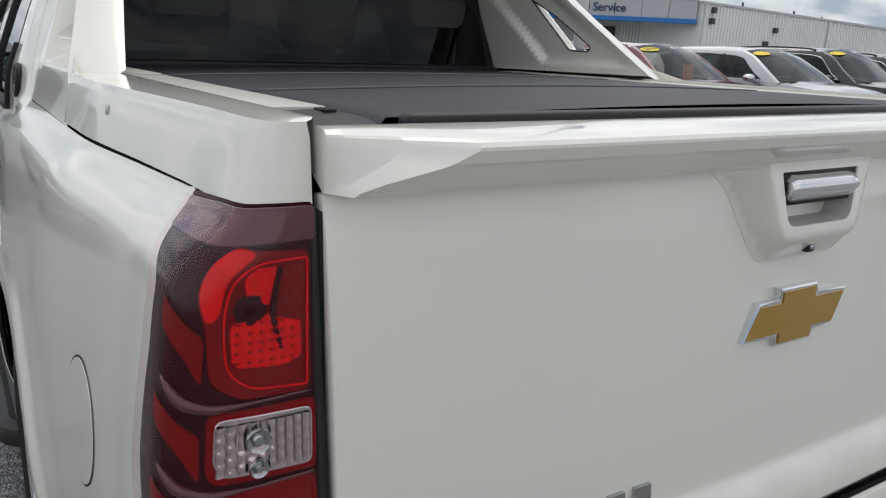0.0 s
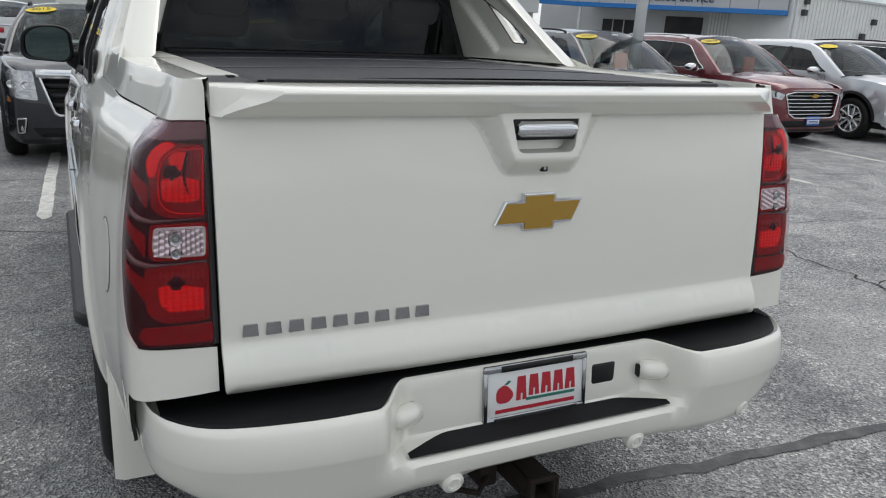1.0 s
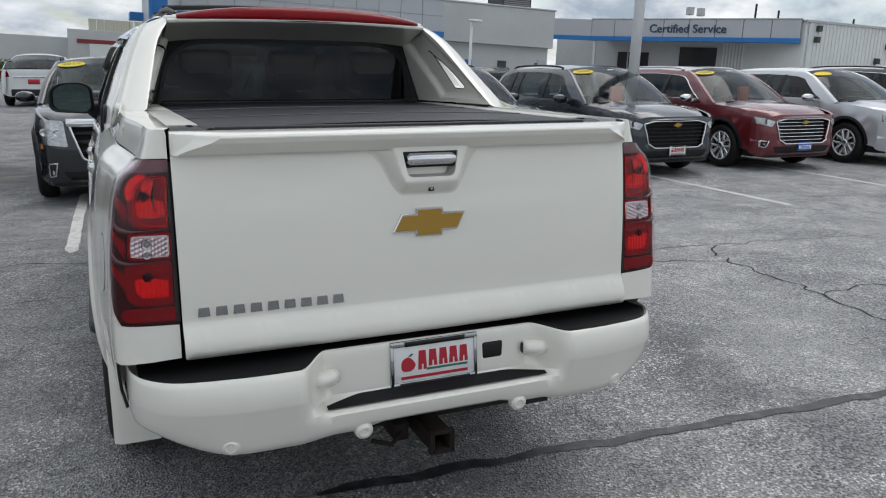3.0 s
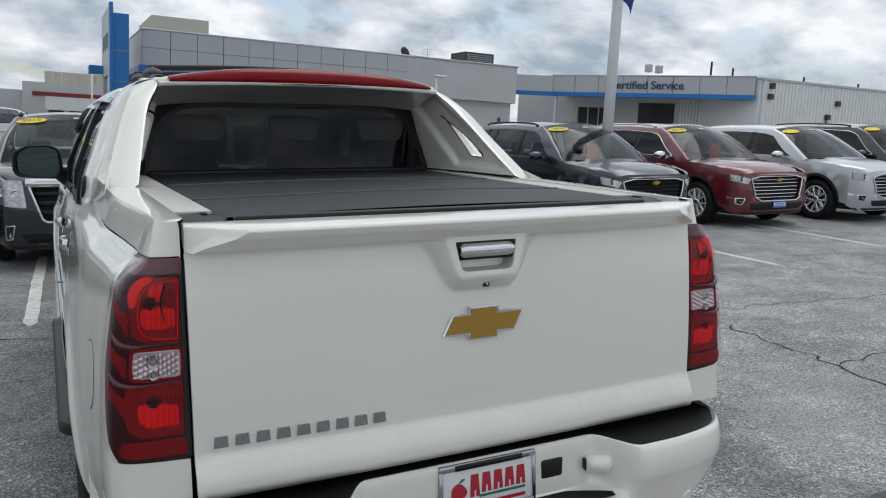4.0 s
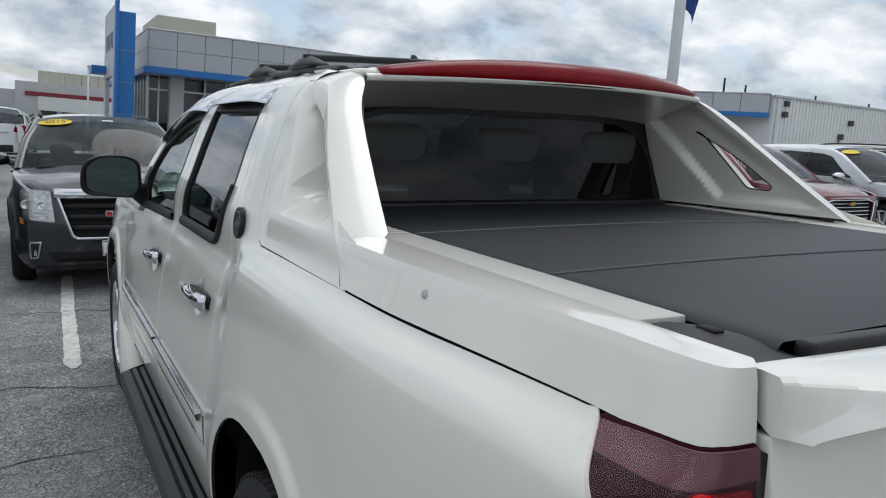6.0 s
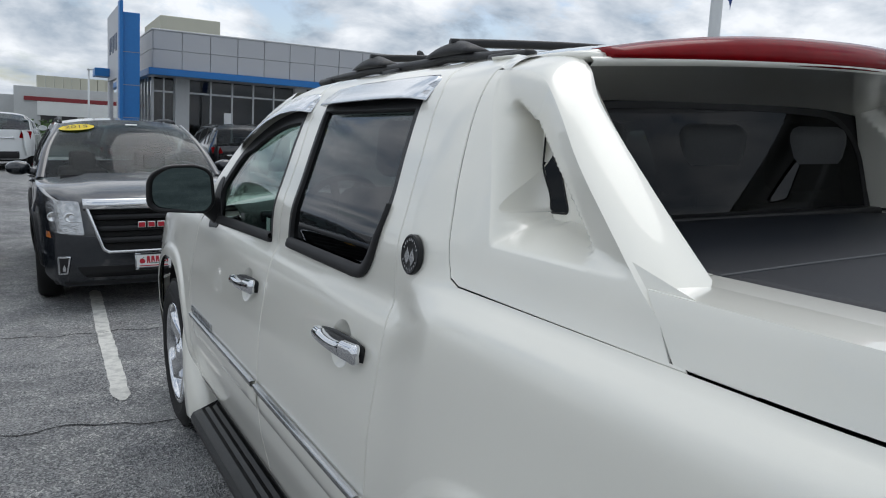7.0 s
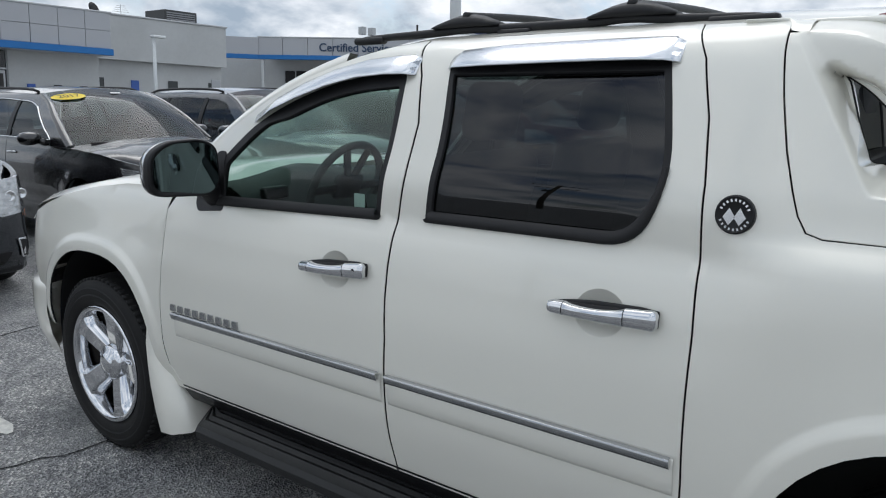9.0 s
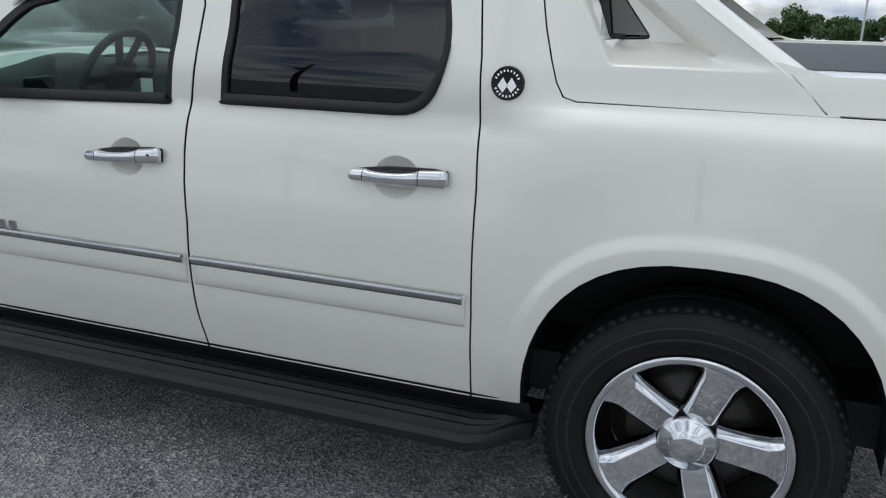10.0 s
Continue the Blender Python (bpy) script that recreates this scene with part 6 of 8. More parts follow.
for y in (.98, 1.55):
    bm = bmesh.new()
    tube(bm, [(-.56 + .04 * k, y, 1.848 + .016 * math.sin(math.pi * k / 28)) for k in range(29)], .013, 10)
    part("roof_cross_bar", bm, BLACK_TRIM, TRUCK, "black roof cross bar")
# small roof antenna
bm = bmesh.new()
rows = []
for z, q in ((0, 1), (.03, .8), (.055, .45), (.062, .2)):
    rows.append([(.018 * q * math.cos(a_), 1.93 + .05 * q * math.sin(a_) - .03 * z / .06, 1.815 + z) for a_ in [2 * math.pi * j / 10 for j in range(10)]])
loft(bm, rows, close=True, cap=True)
flip_out(bm)
part("roof_antenna", bm, BLACK_TRIM, TRUCK)

# windscreen and pillars
def screen_edge(t):
    """Points of the screen's frame at share t from roof (0) to scuttle (1): edge, then centre offset."""
    y = 1.93 + (2.72 - 1.93) * t
    z = edge_z(y)
    return y, z, side_x(y, z)


bm = bmesh.new()
rows = []
for k in range(13):
    t = k / 12
    y, z, x0 = screen_edge(t)
    x0 -= .05
    rows.append([(x0 * q, y + (.12 + .16 * t) * (1 - q * q), z + (.045 + .01 * t) * (1 - abs(q) ** 2.4) - .006) for q in [-1 + j / 8 for j in range(17)]])
loft(bm, rows)
flip_out(bm)
part("windscreen", bm, GLASS_GREEN, TRUCK, "clear windscreen")
for s in (-1, 1):
    rows = []
    for k in range(17):
        t = k / 16
        y, z, x0 = screen_edge(t)
        a_ = Vector((s * x0, y, z))
        b_ = Vector((s * (x0 - .07), y + .02, z + .022))
        rows.append([a_ + Vector((-s * .004, 0, -.02)), a_, a_.lerp(b_, .5) + Vector((s * .01, .0, .014)), b_, b_ + Vector((-s * .012, .0, -.04))])
    bm_s = bmesh.new()
    loft(bm_s, rows)
    flip_out(bm_s)
    part("windscreen_pillar", bm_s, PEARL, TRUCK)

# bonnet, grille, front bumper
hood_z = curve_of([2.70, 3.0, 3.3, 3.6, 3.9, 4.1, 4.2], [1.225, 1.245, 1.232, 1.190, 1.125, 1.065, 1.00])
bm = bmesh.new()
rows = []
for k in range(22):
    y = 2.72 + (4.20 - 2.72) * k / 21
    z0 = hood_z(y)
    w = side_x(min(y, 3.9), min(z0 - .02, 1.22)) - .010 - .10 * step(3.9, 4.2, y)
    rows.append([(w * q, y + .05 * (1 - q * q) * step(3.8, 4.2, y), z0 - .012 + .045 * (1 - abs(q) ** 3) - (.025 if abs(q) > .99 else 0) + .012 * (step(.48, .40, abs(q)))) for q in [-1 + j / 14 for j in range(29)]])
loft(bm, rows)
flip_out(bm)
part("bonnet", bm, PEARL, TRUCK)
bm = bmesh.new()
loft(bm, [[(x, 4.22 - .10 * (x / .85) ** 4, z) for x in [-.80 + .1 * k for k in range(17)]] for z in (.62, .80, .98, 1.02)])
flip_out(bm)
part("grille", bm, CHROME_DULL, TRUCK, "chrome front grille")
bm = bmesh.new()
fb = curve_of([0, .6, .78, .88, .94, .955], [4.30, 4.27, 4.20, 4.10, 3.95, 3.80])
rows = []
xs = [0, .2, .4, .6, .7, .78, .84, .88, .91, .935, .945, .952, .955]
xs = [-x for x in xs[:0:-1]] + xs
for x in xs:
    y = fb(abs(x))
    rows.append([(x, y - .10, .70), (x, y - .02, .695), (x * 1.004, y, .66), (x * 1.008, y + .004, .56), (x, y - .01, .45), (x * .985, y - .06, .36), (x * .96, y - .14, .34)])
loft(bm, rows)
flip_out(bm)
part("front_bumper", bm, PEARL, TRUCK)

# cabin: floor, seats, dash, wheel
def seat(x, y, w):
    bm = bmesh.new()
    box(bm, x - w / 2, y - .25, .72, x + w / 2, y + .28, .88, .05, 3)
    part("seat_cushion", bm, CABIN, TRUCK)
    bm = bmesh.new()
    box(bm, -w / 2, -.07, 0, w / 2, .07, .62, .05, 3, Matrix.Translation((x, y - .24, .80)) @ pose(0, 0, 0, 14, 0, 0))
    part("seat_back", bm, CABIN, TRUCK)
    bm = bmesh.new()
    box(bm, -.13, -.05, .66, .13, .05, .86, .045, 3, Matrix.Translation((x, y - .24, .80)) @ pose(0, 0, 0, 12, 0, 0))
    part("head_restraint", bm, CABIN, TRUCK)


for x in (-.40, .40):
    seat(x, 1.95, .52)
for x in (-.42, .0, .42):
    seat(x, .98, .42)
bm = bmesh.new()
rows = []
for k in range(17):
    x = -.80 + .1 * k
    hump = math.exp(-((x + .40) / .22) ** 2)
    rows.append([(x, 2.44, .78), (x, 2.40, 1.10), (x, 2.43, 1.215 + .05 * hump), (x, 2.50, 1.250 + .065 * hump), (x, 2.58, 1.262 + .050 * hump), (x, 2.74, 1.245), (x, 2.90, 1.20)])
loft(bm, rows)
flip_out(bm)
dash = part("dashboard", bm, CABIN, TRUCK, "grey dashboard")
bm = bmesh.new()
m_ = Matrix.Translation((-.40, 2.28, 1.235)) @ pose(0, 0, 0, -66, 0, 0)
tube(bm, [m_ @ Vector((.185 * math.cos(a_), .185 * math.sin(a_), 0)) for a_ in [2 * math.pi * k / 36 for k in range(37)]], .016, 8, False)
wheel_ = part("steering_wheel", bm, CABIN, TRUCK, "grey steering wheel")
bm = bmesh.new()
box(bm, -.07, -.06, -.03, .07, .05, .02, .02, 2, m_)
for a_ in (0, 180, 250, 290):
    box(bm, .05, -.018, -.018, .18, .018, .0, .006, 1, m_ @ pose(0, 0, 0, 0, 0, a_))
part("wheel_spokes", bm, CABIN_DARK, wheel_)
bm = bmesh.new()
box(bm, -.72, 2.395, 1.20, -.60, 2.435, 1.25, .01, 2)
part("air_vent", bm, BLACK_TRIM, dash)
bm = bmesh.new()
box(bm, -.86, .50, .56, .86, 2.60, .62)
part("cabin_floor", bm, CABIN_DARK, TRUCK, smooth=False)
bm = bmesh.new()
rows = [[(x * .96, y, z - .03) for x, y, z in roof_row(yy)] for yy in (.55, 1.0, 1.5, 1.9)]
loft(bm, rows)
part("headliner", bm, CABIN, TRUCK)
bm = bmesh.new()
loft(bm, [[(x, .60, .6), (x, .60, 1.38)] for x in (-.80, .80)])
part("cab_back_wall", bm, CABIN_DARK, TRUCK)
for s in (-1, 1):
    panel("door_card", [(.75, .62), (2.60, .62), (2.62, 1.19), (.75, 1.21)], side(s, -.08), CABIN, TRUCK, grid=.10, lip=0, flip=s > 0)
bm = bmesh.new()
box(bm, -.12, 2.09, 1.63, .12, 2.13, 1.69, .015, 2)
part("inside_mirror", bm, CABIN_DARK, TRUCK)
# two small stickers in the front door glass
for k, (y0, y1, z0, z1, mat_) in enumerate(((1.718, 1.765, 1.245, 1.295, PLATE_WHITE), (1.665, 1.708, 1.243, 1.298, CABIN))):
    f = side(-1, -.014)
    bm = bmesh.new()
    bm.faces.new([bm.verts.new(f(y, z)) for y, z in ((y0, z0), (y1, z0), (y1, z1), (y0, z1))])
    part("window_sticker", bm, mat_, TRUCK, smooth=False)

# ---- buildings and distance ----
FASCIA = material("grey_facade_panel", (0.45, 0.46, 0.48), 0.45, .1, grain=(30, .05), wear=(.8, .15, (.34, .35, .37)))
FASCIA_GAP = material("panel_joint", (0.27, 0.275, 0.285), 0.8)
BLUE = material("blue_cladding", (0.012, 0.16, 0.46), 0.4, grain=(12, .08), wear=(.9, .2, (.02, .19, .50)))
WALL_GREY = material("painted_wall_grey", (0.52, 0.53, 0.525), 0.75, grain=(8, .06), wear=(.6, .3, (.36, .365, .36)), bump=(60, .003))
WALL_WHITE = material("white_metal_siding", (0.74, 0.75, 0.73), 0.55, grain=(6, .04), wear=(.5, .3, (.55, .56, .54)))
GLAZING = glass("shop_glazing", (0.20, 0.22, 0.23))
# near-black for rooms behind panes and openings: their shade is in the colour
DARK_ROOM = material("interior_shade", (0.03, 0.03, 0.032), .8, wear=(.7, .6, (.10, .09, .08)))
ALU = material("aluminium_frame", (0.45, 0.46, 0.47), .4, .6)
TAN = material("tan_parapet", (0.50, 0.49, 0.40), .8, wear=(.6, .3, (.42, .41, .34)))
RED_BAND = material("red_band", (0.22, 0.025, 0.03), .6, grain=(5, .1))
POLE_WHITE = material("white_painted_steel", (0.66, 0.68, 0.68), .4, .1, wear=(3, .2, (.5, .51, .5)))
NAVY = material("navy_letters", (0.02, 0.05, 0.11), .4)
FLAG_BLUE = material("blue_flag", (0.012, 0.05, 0.22), .8)
SIGN_BLUE = material("violet_sign", (0.16, 0.16, 0.36), .5)


def slab(name, x0, y0, z0, x1, y1, z1, mat, parent, label="", bevel=.01, m=None):
    bm = bmesh.new()
    box(bm, x0, y0, z0, x1, y1, z1, bevel, 1, m)
    return part(name, bm, mat, parent, label, smooth=False)


def showroom():
    ob = thing("showroom_building", "grey panelled car showroom with a blue band and glazed front", "building")
    x0, x1, y, y2 = 2.10, 12.20, 26.70, 40.0
    core = slab("wall", x0 + .05, y + .9, 3.45, x1 - .05, y2, 4.70, FASCIA_GAP, ob)
    slab("panel_backing", x0 + .02, y + .02, 3.50, x1 - .02, y + .9, 4.74, FASCIA_GAP, ob)
    n, rows = 11, ((3.60, 4.19), (4.20, 4.80))
    for k in range(n):
        a, b = x0 + (x1 - x0) * k / n, x0 + (x1 - x0) * (k + 1) / n
        for z0, z1 in rows:
            slab("facade_panel", a + .008, y - .03, z0, b - .008, y + .06, z1, FASCIA, ob, bevel=.008)
    for k in range(6):
        a, b = y + (y2 - y) * k / 6, y + (y2 - y) * (k + 1) / 6
        for z0, z1 in rows:
            slab("facade_panel", x0 - .03, a + .008, z0, x0 + .06, b - .008, z1, FASCIA, ob, bevel=.008)
    slab("coping", x0 - .05, y - .05, 4.80, x1 + .05, y2, 4.86, ALU, ob)
    slab("blue_band", x0 - .14, y - .14, 3.37, x1 + .02, y + .10, 3.59, BLUE, ob, "bright blue band under the facade")
    slab("blue_band", x0 - .14, y + .10, 3.37, x0 + .10, y2, 3.59, BLUE, ob)
    slab("soffit", x0, y, 3.36, x1, y + 1.2, 3.44, FASCIA, ob)
    yw = 27.5
    for a, b in ((2.95, 3.40), (7.14, 7.60), (9.04, 12.15)):
        slab("wall_pier", a, yw, -.3, b, yw + .3, 3.40, WALL_GREY, ob)
    # glazed bays
    def bay(a, b, cols, bars, yy=yw + .10):
        g = slab("glazing", a, yy, .2, b, yy + .012, 3.42, GLAZING, ob, bevel=0)
        for k in range(cols + 1):
            xx = a + (b - a) * k / cols
            slab("mullion", xx - .03, yy - .05, .2, xx + .03, yy + .05, 3.42, ALU, g, bevel=.004)
        for z in bars:
            slab("transom", a, yy - .045, z - .03, b, yy + .045, z + .03, ALU, g, bevel=.004)
    bay(3.40, 7.14, 5, (2.90, 3.38))
    bay(7.60, 9.04, 1, (2.76, 3.46))
    bay(2.25, 2.95, 2, (2.9,), yw + .25)
    # side glazing at the corner
    g = slab("glazing", 2.25, yw + .3, .2, 2.262, 34, 3.42, GLAZING, ob, bevel=0)
    for k in range(8):
        slab("mullion", 2.21, yw + .3 + .85 * k, .2, 2.29, yw + .36 + .85 * k, 3.42, ALU, g, bevel=.004)
    # doors
    for a, b in ((7.68, 8.28), (8.36, 8.96)):
        d = slab("glass_door", a, yw + .04, .35, b, yw + .08, 2.70, ALU, ob)
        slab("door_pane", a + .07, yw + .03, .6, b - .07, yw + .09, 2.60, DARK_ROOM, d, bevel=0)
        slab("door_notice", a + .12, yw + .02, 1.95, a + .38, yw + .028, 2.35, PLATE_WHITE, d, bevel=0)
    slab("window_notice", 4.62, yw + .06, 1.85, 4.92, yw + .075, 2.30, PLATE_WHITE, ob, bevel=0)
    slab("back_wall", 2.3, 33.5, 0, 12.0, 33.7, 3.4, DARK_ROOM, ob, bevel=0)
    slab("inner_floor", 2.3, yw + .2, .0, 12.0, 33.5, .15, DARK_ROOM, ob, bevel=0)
    # plant room on the roof
    slab("roof_plant_room", 2.65, 29.0, 4.7, 4.75, 33.0, 5.62, TAN, ob, bevel=.02)
    for k in range(3):
        slab("service_meter", 9.6 + .9 * k, yw - .10, 2.0, 9.85 + .9 * k, yw, 2.3, PLATE_BLUE if k == 0 else CABIN, ob)


def entrance_tower():
    ob = thing("entrance_tower", "tall blue portal tower beside the showroom", "tower")
    slab("blue_face", 1.06, 25.45, -.2, 1.55, 25.75, 5.10, BLUE, ob)
    for z in (.9, 1.9, 2.9, 3.9):
        slab("face_joint", 1.055, 25.445, z, 1.555, 25.455, z + .02, FASCIA_GAP, ob, bevel=0)
    slab("blue_blade", .95, 25.35, -.2, 1.06, 25.80, 5.42, BLUE, ob)
    slab("side_face", .97, 25.80, 3.15, 1.10, 29.4, 5.36, FASCIA, ob)
    slab("rear_leg", .97, 28.8, -.2, 1.10, 29.4, 3.15, FASCIA, ob)
    slab("front_leg", .97, 25.80, -.2, 1.10, 26.4, 3.15, FASCIA, ob)
    for k in range(5):
        slab("sign_bar", .955, 26.3 + .5 * k, 4.0 + .08 * (k % 2), .972, 26.65 + .5 * k, 4.55, NAVY, ob)
    slab("side_canopy", .50, 28.6, 3.30, .97, 29.6, 3.57, BLUE, ob)


def middle_block():
    ob = thing("middle_building", "pale grey rendered building with flat roof and air handler", "building")
    slab("upper_wall", 12.2, 29.8, 3.45, 19.35, 42, 5.15, WALL_GREY, ob)
    slab("coping", 12.2, 29.75, 5.15, 19.40, 42, 5.22, ALU, ob)
    low = slab("lower_wall", 12.2, 30.15, -.3, 19.3, 42, 3.45, WALL_GREY, ob)
    for x in (13.3, 16.6, 18.6):
        slab("window", x, 30.12, 2.35, x + .45, 30.16, 2.75, GLAZING, low, bevel=0)
    slab("steel_door", 18.75, 30.10, .6, 19.2, 30.15, 2.9, FASCIA, low)
    slab("notice_board", 14.9, 30.10, 2.3, 15.25, 30.15, 2.7, PLATE_BLUE, low)
    h = slab("air_handler", 17.1, 31, 5.2, 18.7, 32.5, 5.80, CABIN, ob, "grey rooftop air handler")
    for k in range(5):
        slab("louvre", 17.2, 30.97, 5.30 + .09 * k, 18.6, 31.0, 5.35 + .09 * k, FASCIA_GAP, h, bevel=0)
    bm = bmesh.new()
    lathe(bm, [(.0, .08), (.16, .05), (.26, 0), (.27, .01), (.16, .065)], Matrix.Translation((13.95, 31, 5.45)) @ pose(0, 0, 0, 0, -20, -70), 20)
    tube(bm, [(13.95, 31.1, 5.2), (13.95, 31.1, 5.5)], .02, 6)
    part("satellite_dish", bm, CABIN_DARK, ob)
    bm = bmesh.new()
    tube(bm, [(15.1, 31, 5.2), (15.1, 31, 5.75)], .012, 6)
    for k in range(4):
        tube(bm, [(14.75 + .05 * k, 31, 5.45 + .08 * k), (15.45 - .05 * k, 31, 5.47 + .08 * k)], .008, 5)
    part("roof_aerial", bm, ALU, ob)


def service_building():
    ob = thing("service_building", "service bays under a grey canopy with blue edge and navy letters", "building")
    L1, L2, Rr = Vector((21.6, 33.8)), Vector((23.35, 32.6)), Vector((29.05, 24.1))
    d = (Rr - L2).normalized()
    away = Vector((-d.y, d.x))
    if away.dot(L2) < 0:
        away = -away
    length = (Rr - L2).length
    ang = math.degrees(math.atan2(d.y, d.x))
    m = Matrix.Translation((L2.x, L2.y, 0)) @ pose(0, 0, 0, 0, 0, ang)
    # local: x along the front, y away from the viewer
    n = 8
    for k in range(n):
        slab("canopy_panel", length * k / n + .012, -.04, 4.38, length * (k + 1) / n - .012, .10, 5.24, FASCIA, ob, m=m)
    slab("canopy_core", .02, .06, 4.35, length - .02, 6, 5.20, FASCIA_GAP, ob, m=m)
    slab("canopy_coping", -.02, -.07, 5.24, length + .02, 6, 5.30, ALU, ob, m=m)
    slab("blue_edge", -.03, -.10, 4.18, length + .02, .12, 4.40, BLUE, ob, "bright blue canopy edge", m=m)
    e = (L1 - L2)
    m2 = Matrix.Translation((L2.x, L2.y, 0)) @ pose(0, 0, 0, 0, 0, math.degrees(math.atan2(e.y, e.x)))
    slab("canopy_return", 0, -.06, 4.38, e.length * 2, .10, 5.24, FASCIA, ob, m=m2)
    slab("blue_edge", 0, -.12, 4.18, e.length * 2, .12, 4.40, BLUE, ob, m=m2)
    slab("canopy_post", .12, .1, .6, .26, .24, 4.2, POLE_WHITE, ob, m=m)
    yb = 2.4
    slab("back_wall", -3, yb, .4, length + .4, yb + .3, 4.4, WALL_GREY, ob, m=m)
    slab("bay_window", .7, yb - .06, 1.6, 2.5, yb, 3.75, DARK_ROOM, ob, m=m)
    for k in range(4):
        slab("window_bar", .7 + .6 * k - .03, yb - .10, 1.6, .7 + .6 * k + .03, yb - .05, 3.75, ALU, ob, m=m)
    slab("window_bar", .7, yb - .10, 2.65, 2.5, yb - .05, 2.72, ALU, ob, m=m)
    # no opening is cut here: a dark slab paints the shade inside the bay
    slab("service_bay_door", 4.1, yb - .08, .8, 6.0, yb + .05, 4.05, DARK_ROOM, ob, "dark slab with the open service bay's shade in its colour", m=m)
    for k in range(26):
        slab("siding_rib", 6.3 + .16 * k, yb - .05, 2.0, 6.38 + .16 * k, yb, 4.3, WALL_WHITE, ob, bevel=0, m=m)
    slab("dealer_sign", 8.9, yb - .9, 2.95, 9.9, yb - .85, 3.55, SIGN_BLUE, ob, "violet wall sign", m=m)
    for k in range(2):
        slab("sign_bar", 9.0, yb - .92, 3.08 + .20 * k, 9.8, yb - .90, 3.20 + .20 * k, PLATE_WHITE, ob, bevel=0, m=m)
    # the letters stand along the canopy
    c = (Vector((24.88, 29.97)) + Vector((27.98, 27.24))) / 2
    mm = Matrix.Translation((c.x, c.y, 4.76)) @ pose(0, 0, 0, 90, 0, ang) @ Matrix.Translation((0, 0, .0))
    local = m.inverted() @ Vector((c.x, c.y, 0))
    mm = m @ Matrix.Translation((local.x, -.06, 4.78)) @ pose(0, 0, 0, 90, 0, 0)
    letters("canopy_letters", "Certified Service", .56, .03, mm, NAVY, ob, "navy letters on the canopy", bold=.006)
    # white ribbed hall to the right
    A, B = Vector((29.2, 23.95)), Vector((60.0, 22.2))
    dd = (B - A).normalized()
    m3 = Matrix.Translation((A.x, A.y, 0)) @ pose(0, 0, 0, 0, 0, math.degrees(math.atan2(dd.y, dd.x)))
    hall = slab("hall_wall", 0, 0, .4, 31, 12, 5.16, WALL_WHITE, ob, m=m3)
    slab("hall_coping", -.05, -.08, 5.12, 31, .1, 5.24, ALU, hall, m=m3)
    for k in range(90):
        slab("wall_rib", .3 + .22 * k, -.035, .4, .36 + .22 * k, .0, 5.12, WALL_WHITE, hall, bevel=0, m=m3)
    for x in (.12, 9.2):
        slab("downpipe", x, -.12, .4, x + .10, -.03, 5.1, POLE_WHITE, hall, m=m3)
    for x, z in ((.55, 4.75), (.50, 4.25), (5.0, 4.2), (4.4, 3.5)):
        slab("wall_lamp", x, -.22, z, x + .22, -.02, z + .26, CABIN, hall, "small wall lamp", m=m3)
    slab("conduit", 4.47, -.07, 1.2, 4.53, -.02, 3.5, CABIN, hall, m=m3)
    for x, h in ((-.8, .75), (.6, .55), (5.5, .5), (9.6, .45), (12.0, .35)):
        bm = bmesh.new()
        tube(bm, [m3 @ Vector((x, 2.5, 5.1)), m3 @ Vector((x, 2.5, 5.3 + h))], .05, 8)
        part("roof_vent_pipe", bm, CABIN_DARK, hall)
    for x in (-5.0, -4.4):
        slab("roof_vent", x, 2.0, 5.2, x + .25, 2.3, 5.55, ALU, ob, m=m3)


def left_store():
    ob = thing("far_store_building", "low grey store with red band and tan parapet far off", "building")
    slab("wall", -2.2, 60, 0, 8, 70, 4.1, WALL_GREY, ob)
    slab("wall_wing", -12, 64, 0, -2.2, 74, 3.6, WALL_GREY, ob)
    for k in range(9):
        slab("parapet_panel", -.8 + .55 * k, 60.5, 4.1, -.28 + .55 * k, 61, 4.92, TAN, ob)
    slab("red_band", -1.6, 59.9, 3.16, 8, 60.05, 3.44, RED_BAND, ob)
    slab("pale_shopfront", -.8, 59.92, 2.2, 8, 60.02, 3.16, WALL_WHITE, ob)
    for k in range(6):
        slab("shop_window", -.6 + 1.3 * k, 59.90, 1.0, .4 + 1.3 * k, 59.98, 2.2, DARK_ROOM, ob)


showroom()
entrance_tower()
middle_block()
service_building()
left_store()


def flag_pole():
    base = LOT @ Vector((7.62, 7.95, 0))
    ob = thing("flag_pole", "tall white steel pole with a blue banner", "pole", Matrix.Translation(base))
    bm = bmesh.new()
    tube(bm, [(0, 0, -.2), (0, 0, 3), (0, 0, 6.5), (0, 0, 9)], [.095, .090, .080, .07], 16)
    bm2 = bmesh.new()
    box(bm2, -.22, -.22, -.05, .22, .22, .06, .02, 2)
    part("pole_shaft", bm, POLE_WHITE, ob)
    part("base_plate", bm2, POLE_WHITE, ob)
    bm = bmesh.new()
    rows = []
    for k in range(13):
        t = k / 12
        rows.append([(.10 + .02 * math.sin(t * 5) + w * (.34 - .10 * t), .05 * math.sin(3 * t + 4 * w), 4.62 - 1.12 * t + (.22 * (1 - w)) * t) for w in (0, .25, .5, .75, 1)])
    loft(bm, rows)
    part("banner", bm, FLAG_BLUE, ob)


flag_pole()


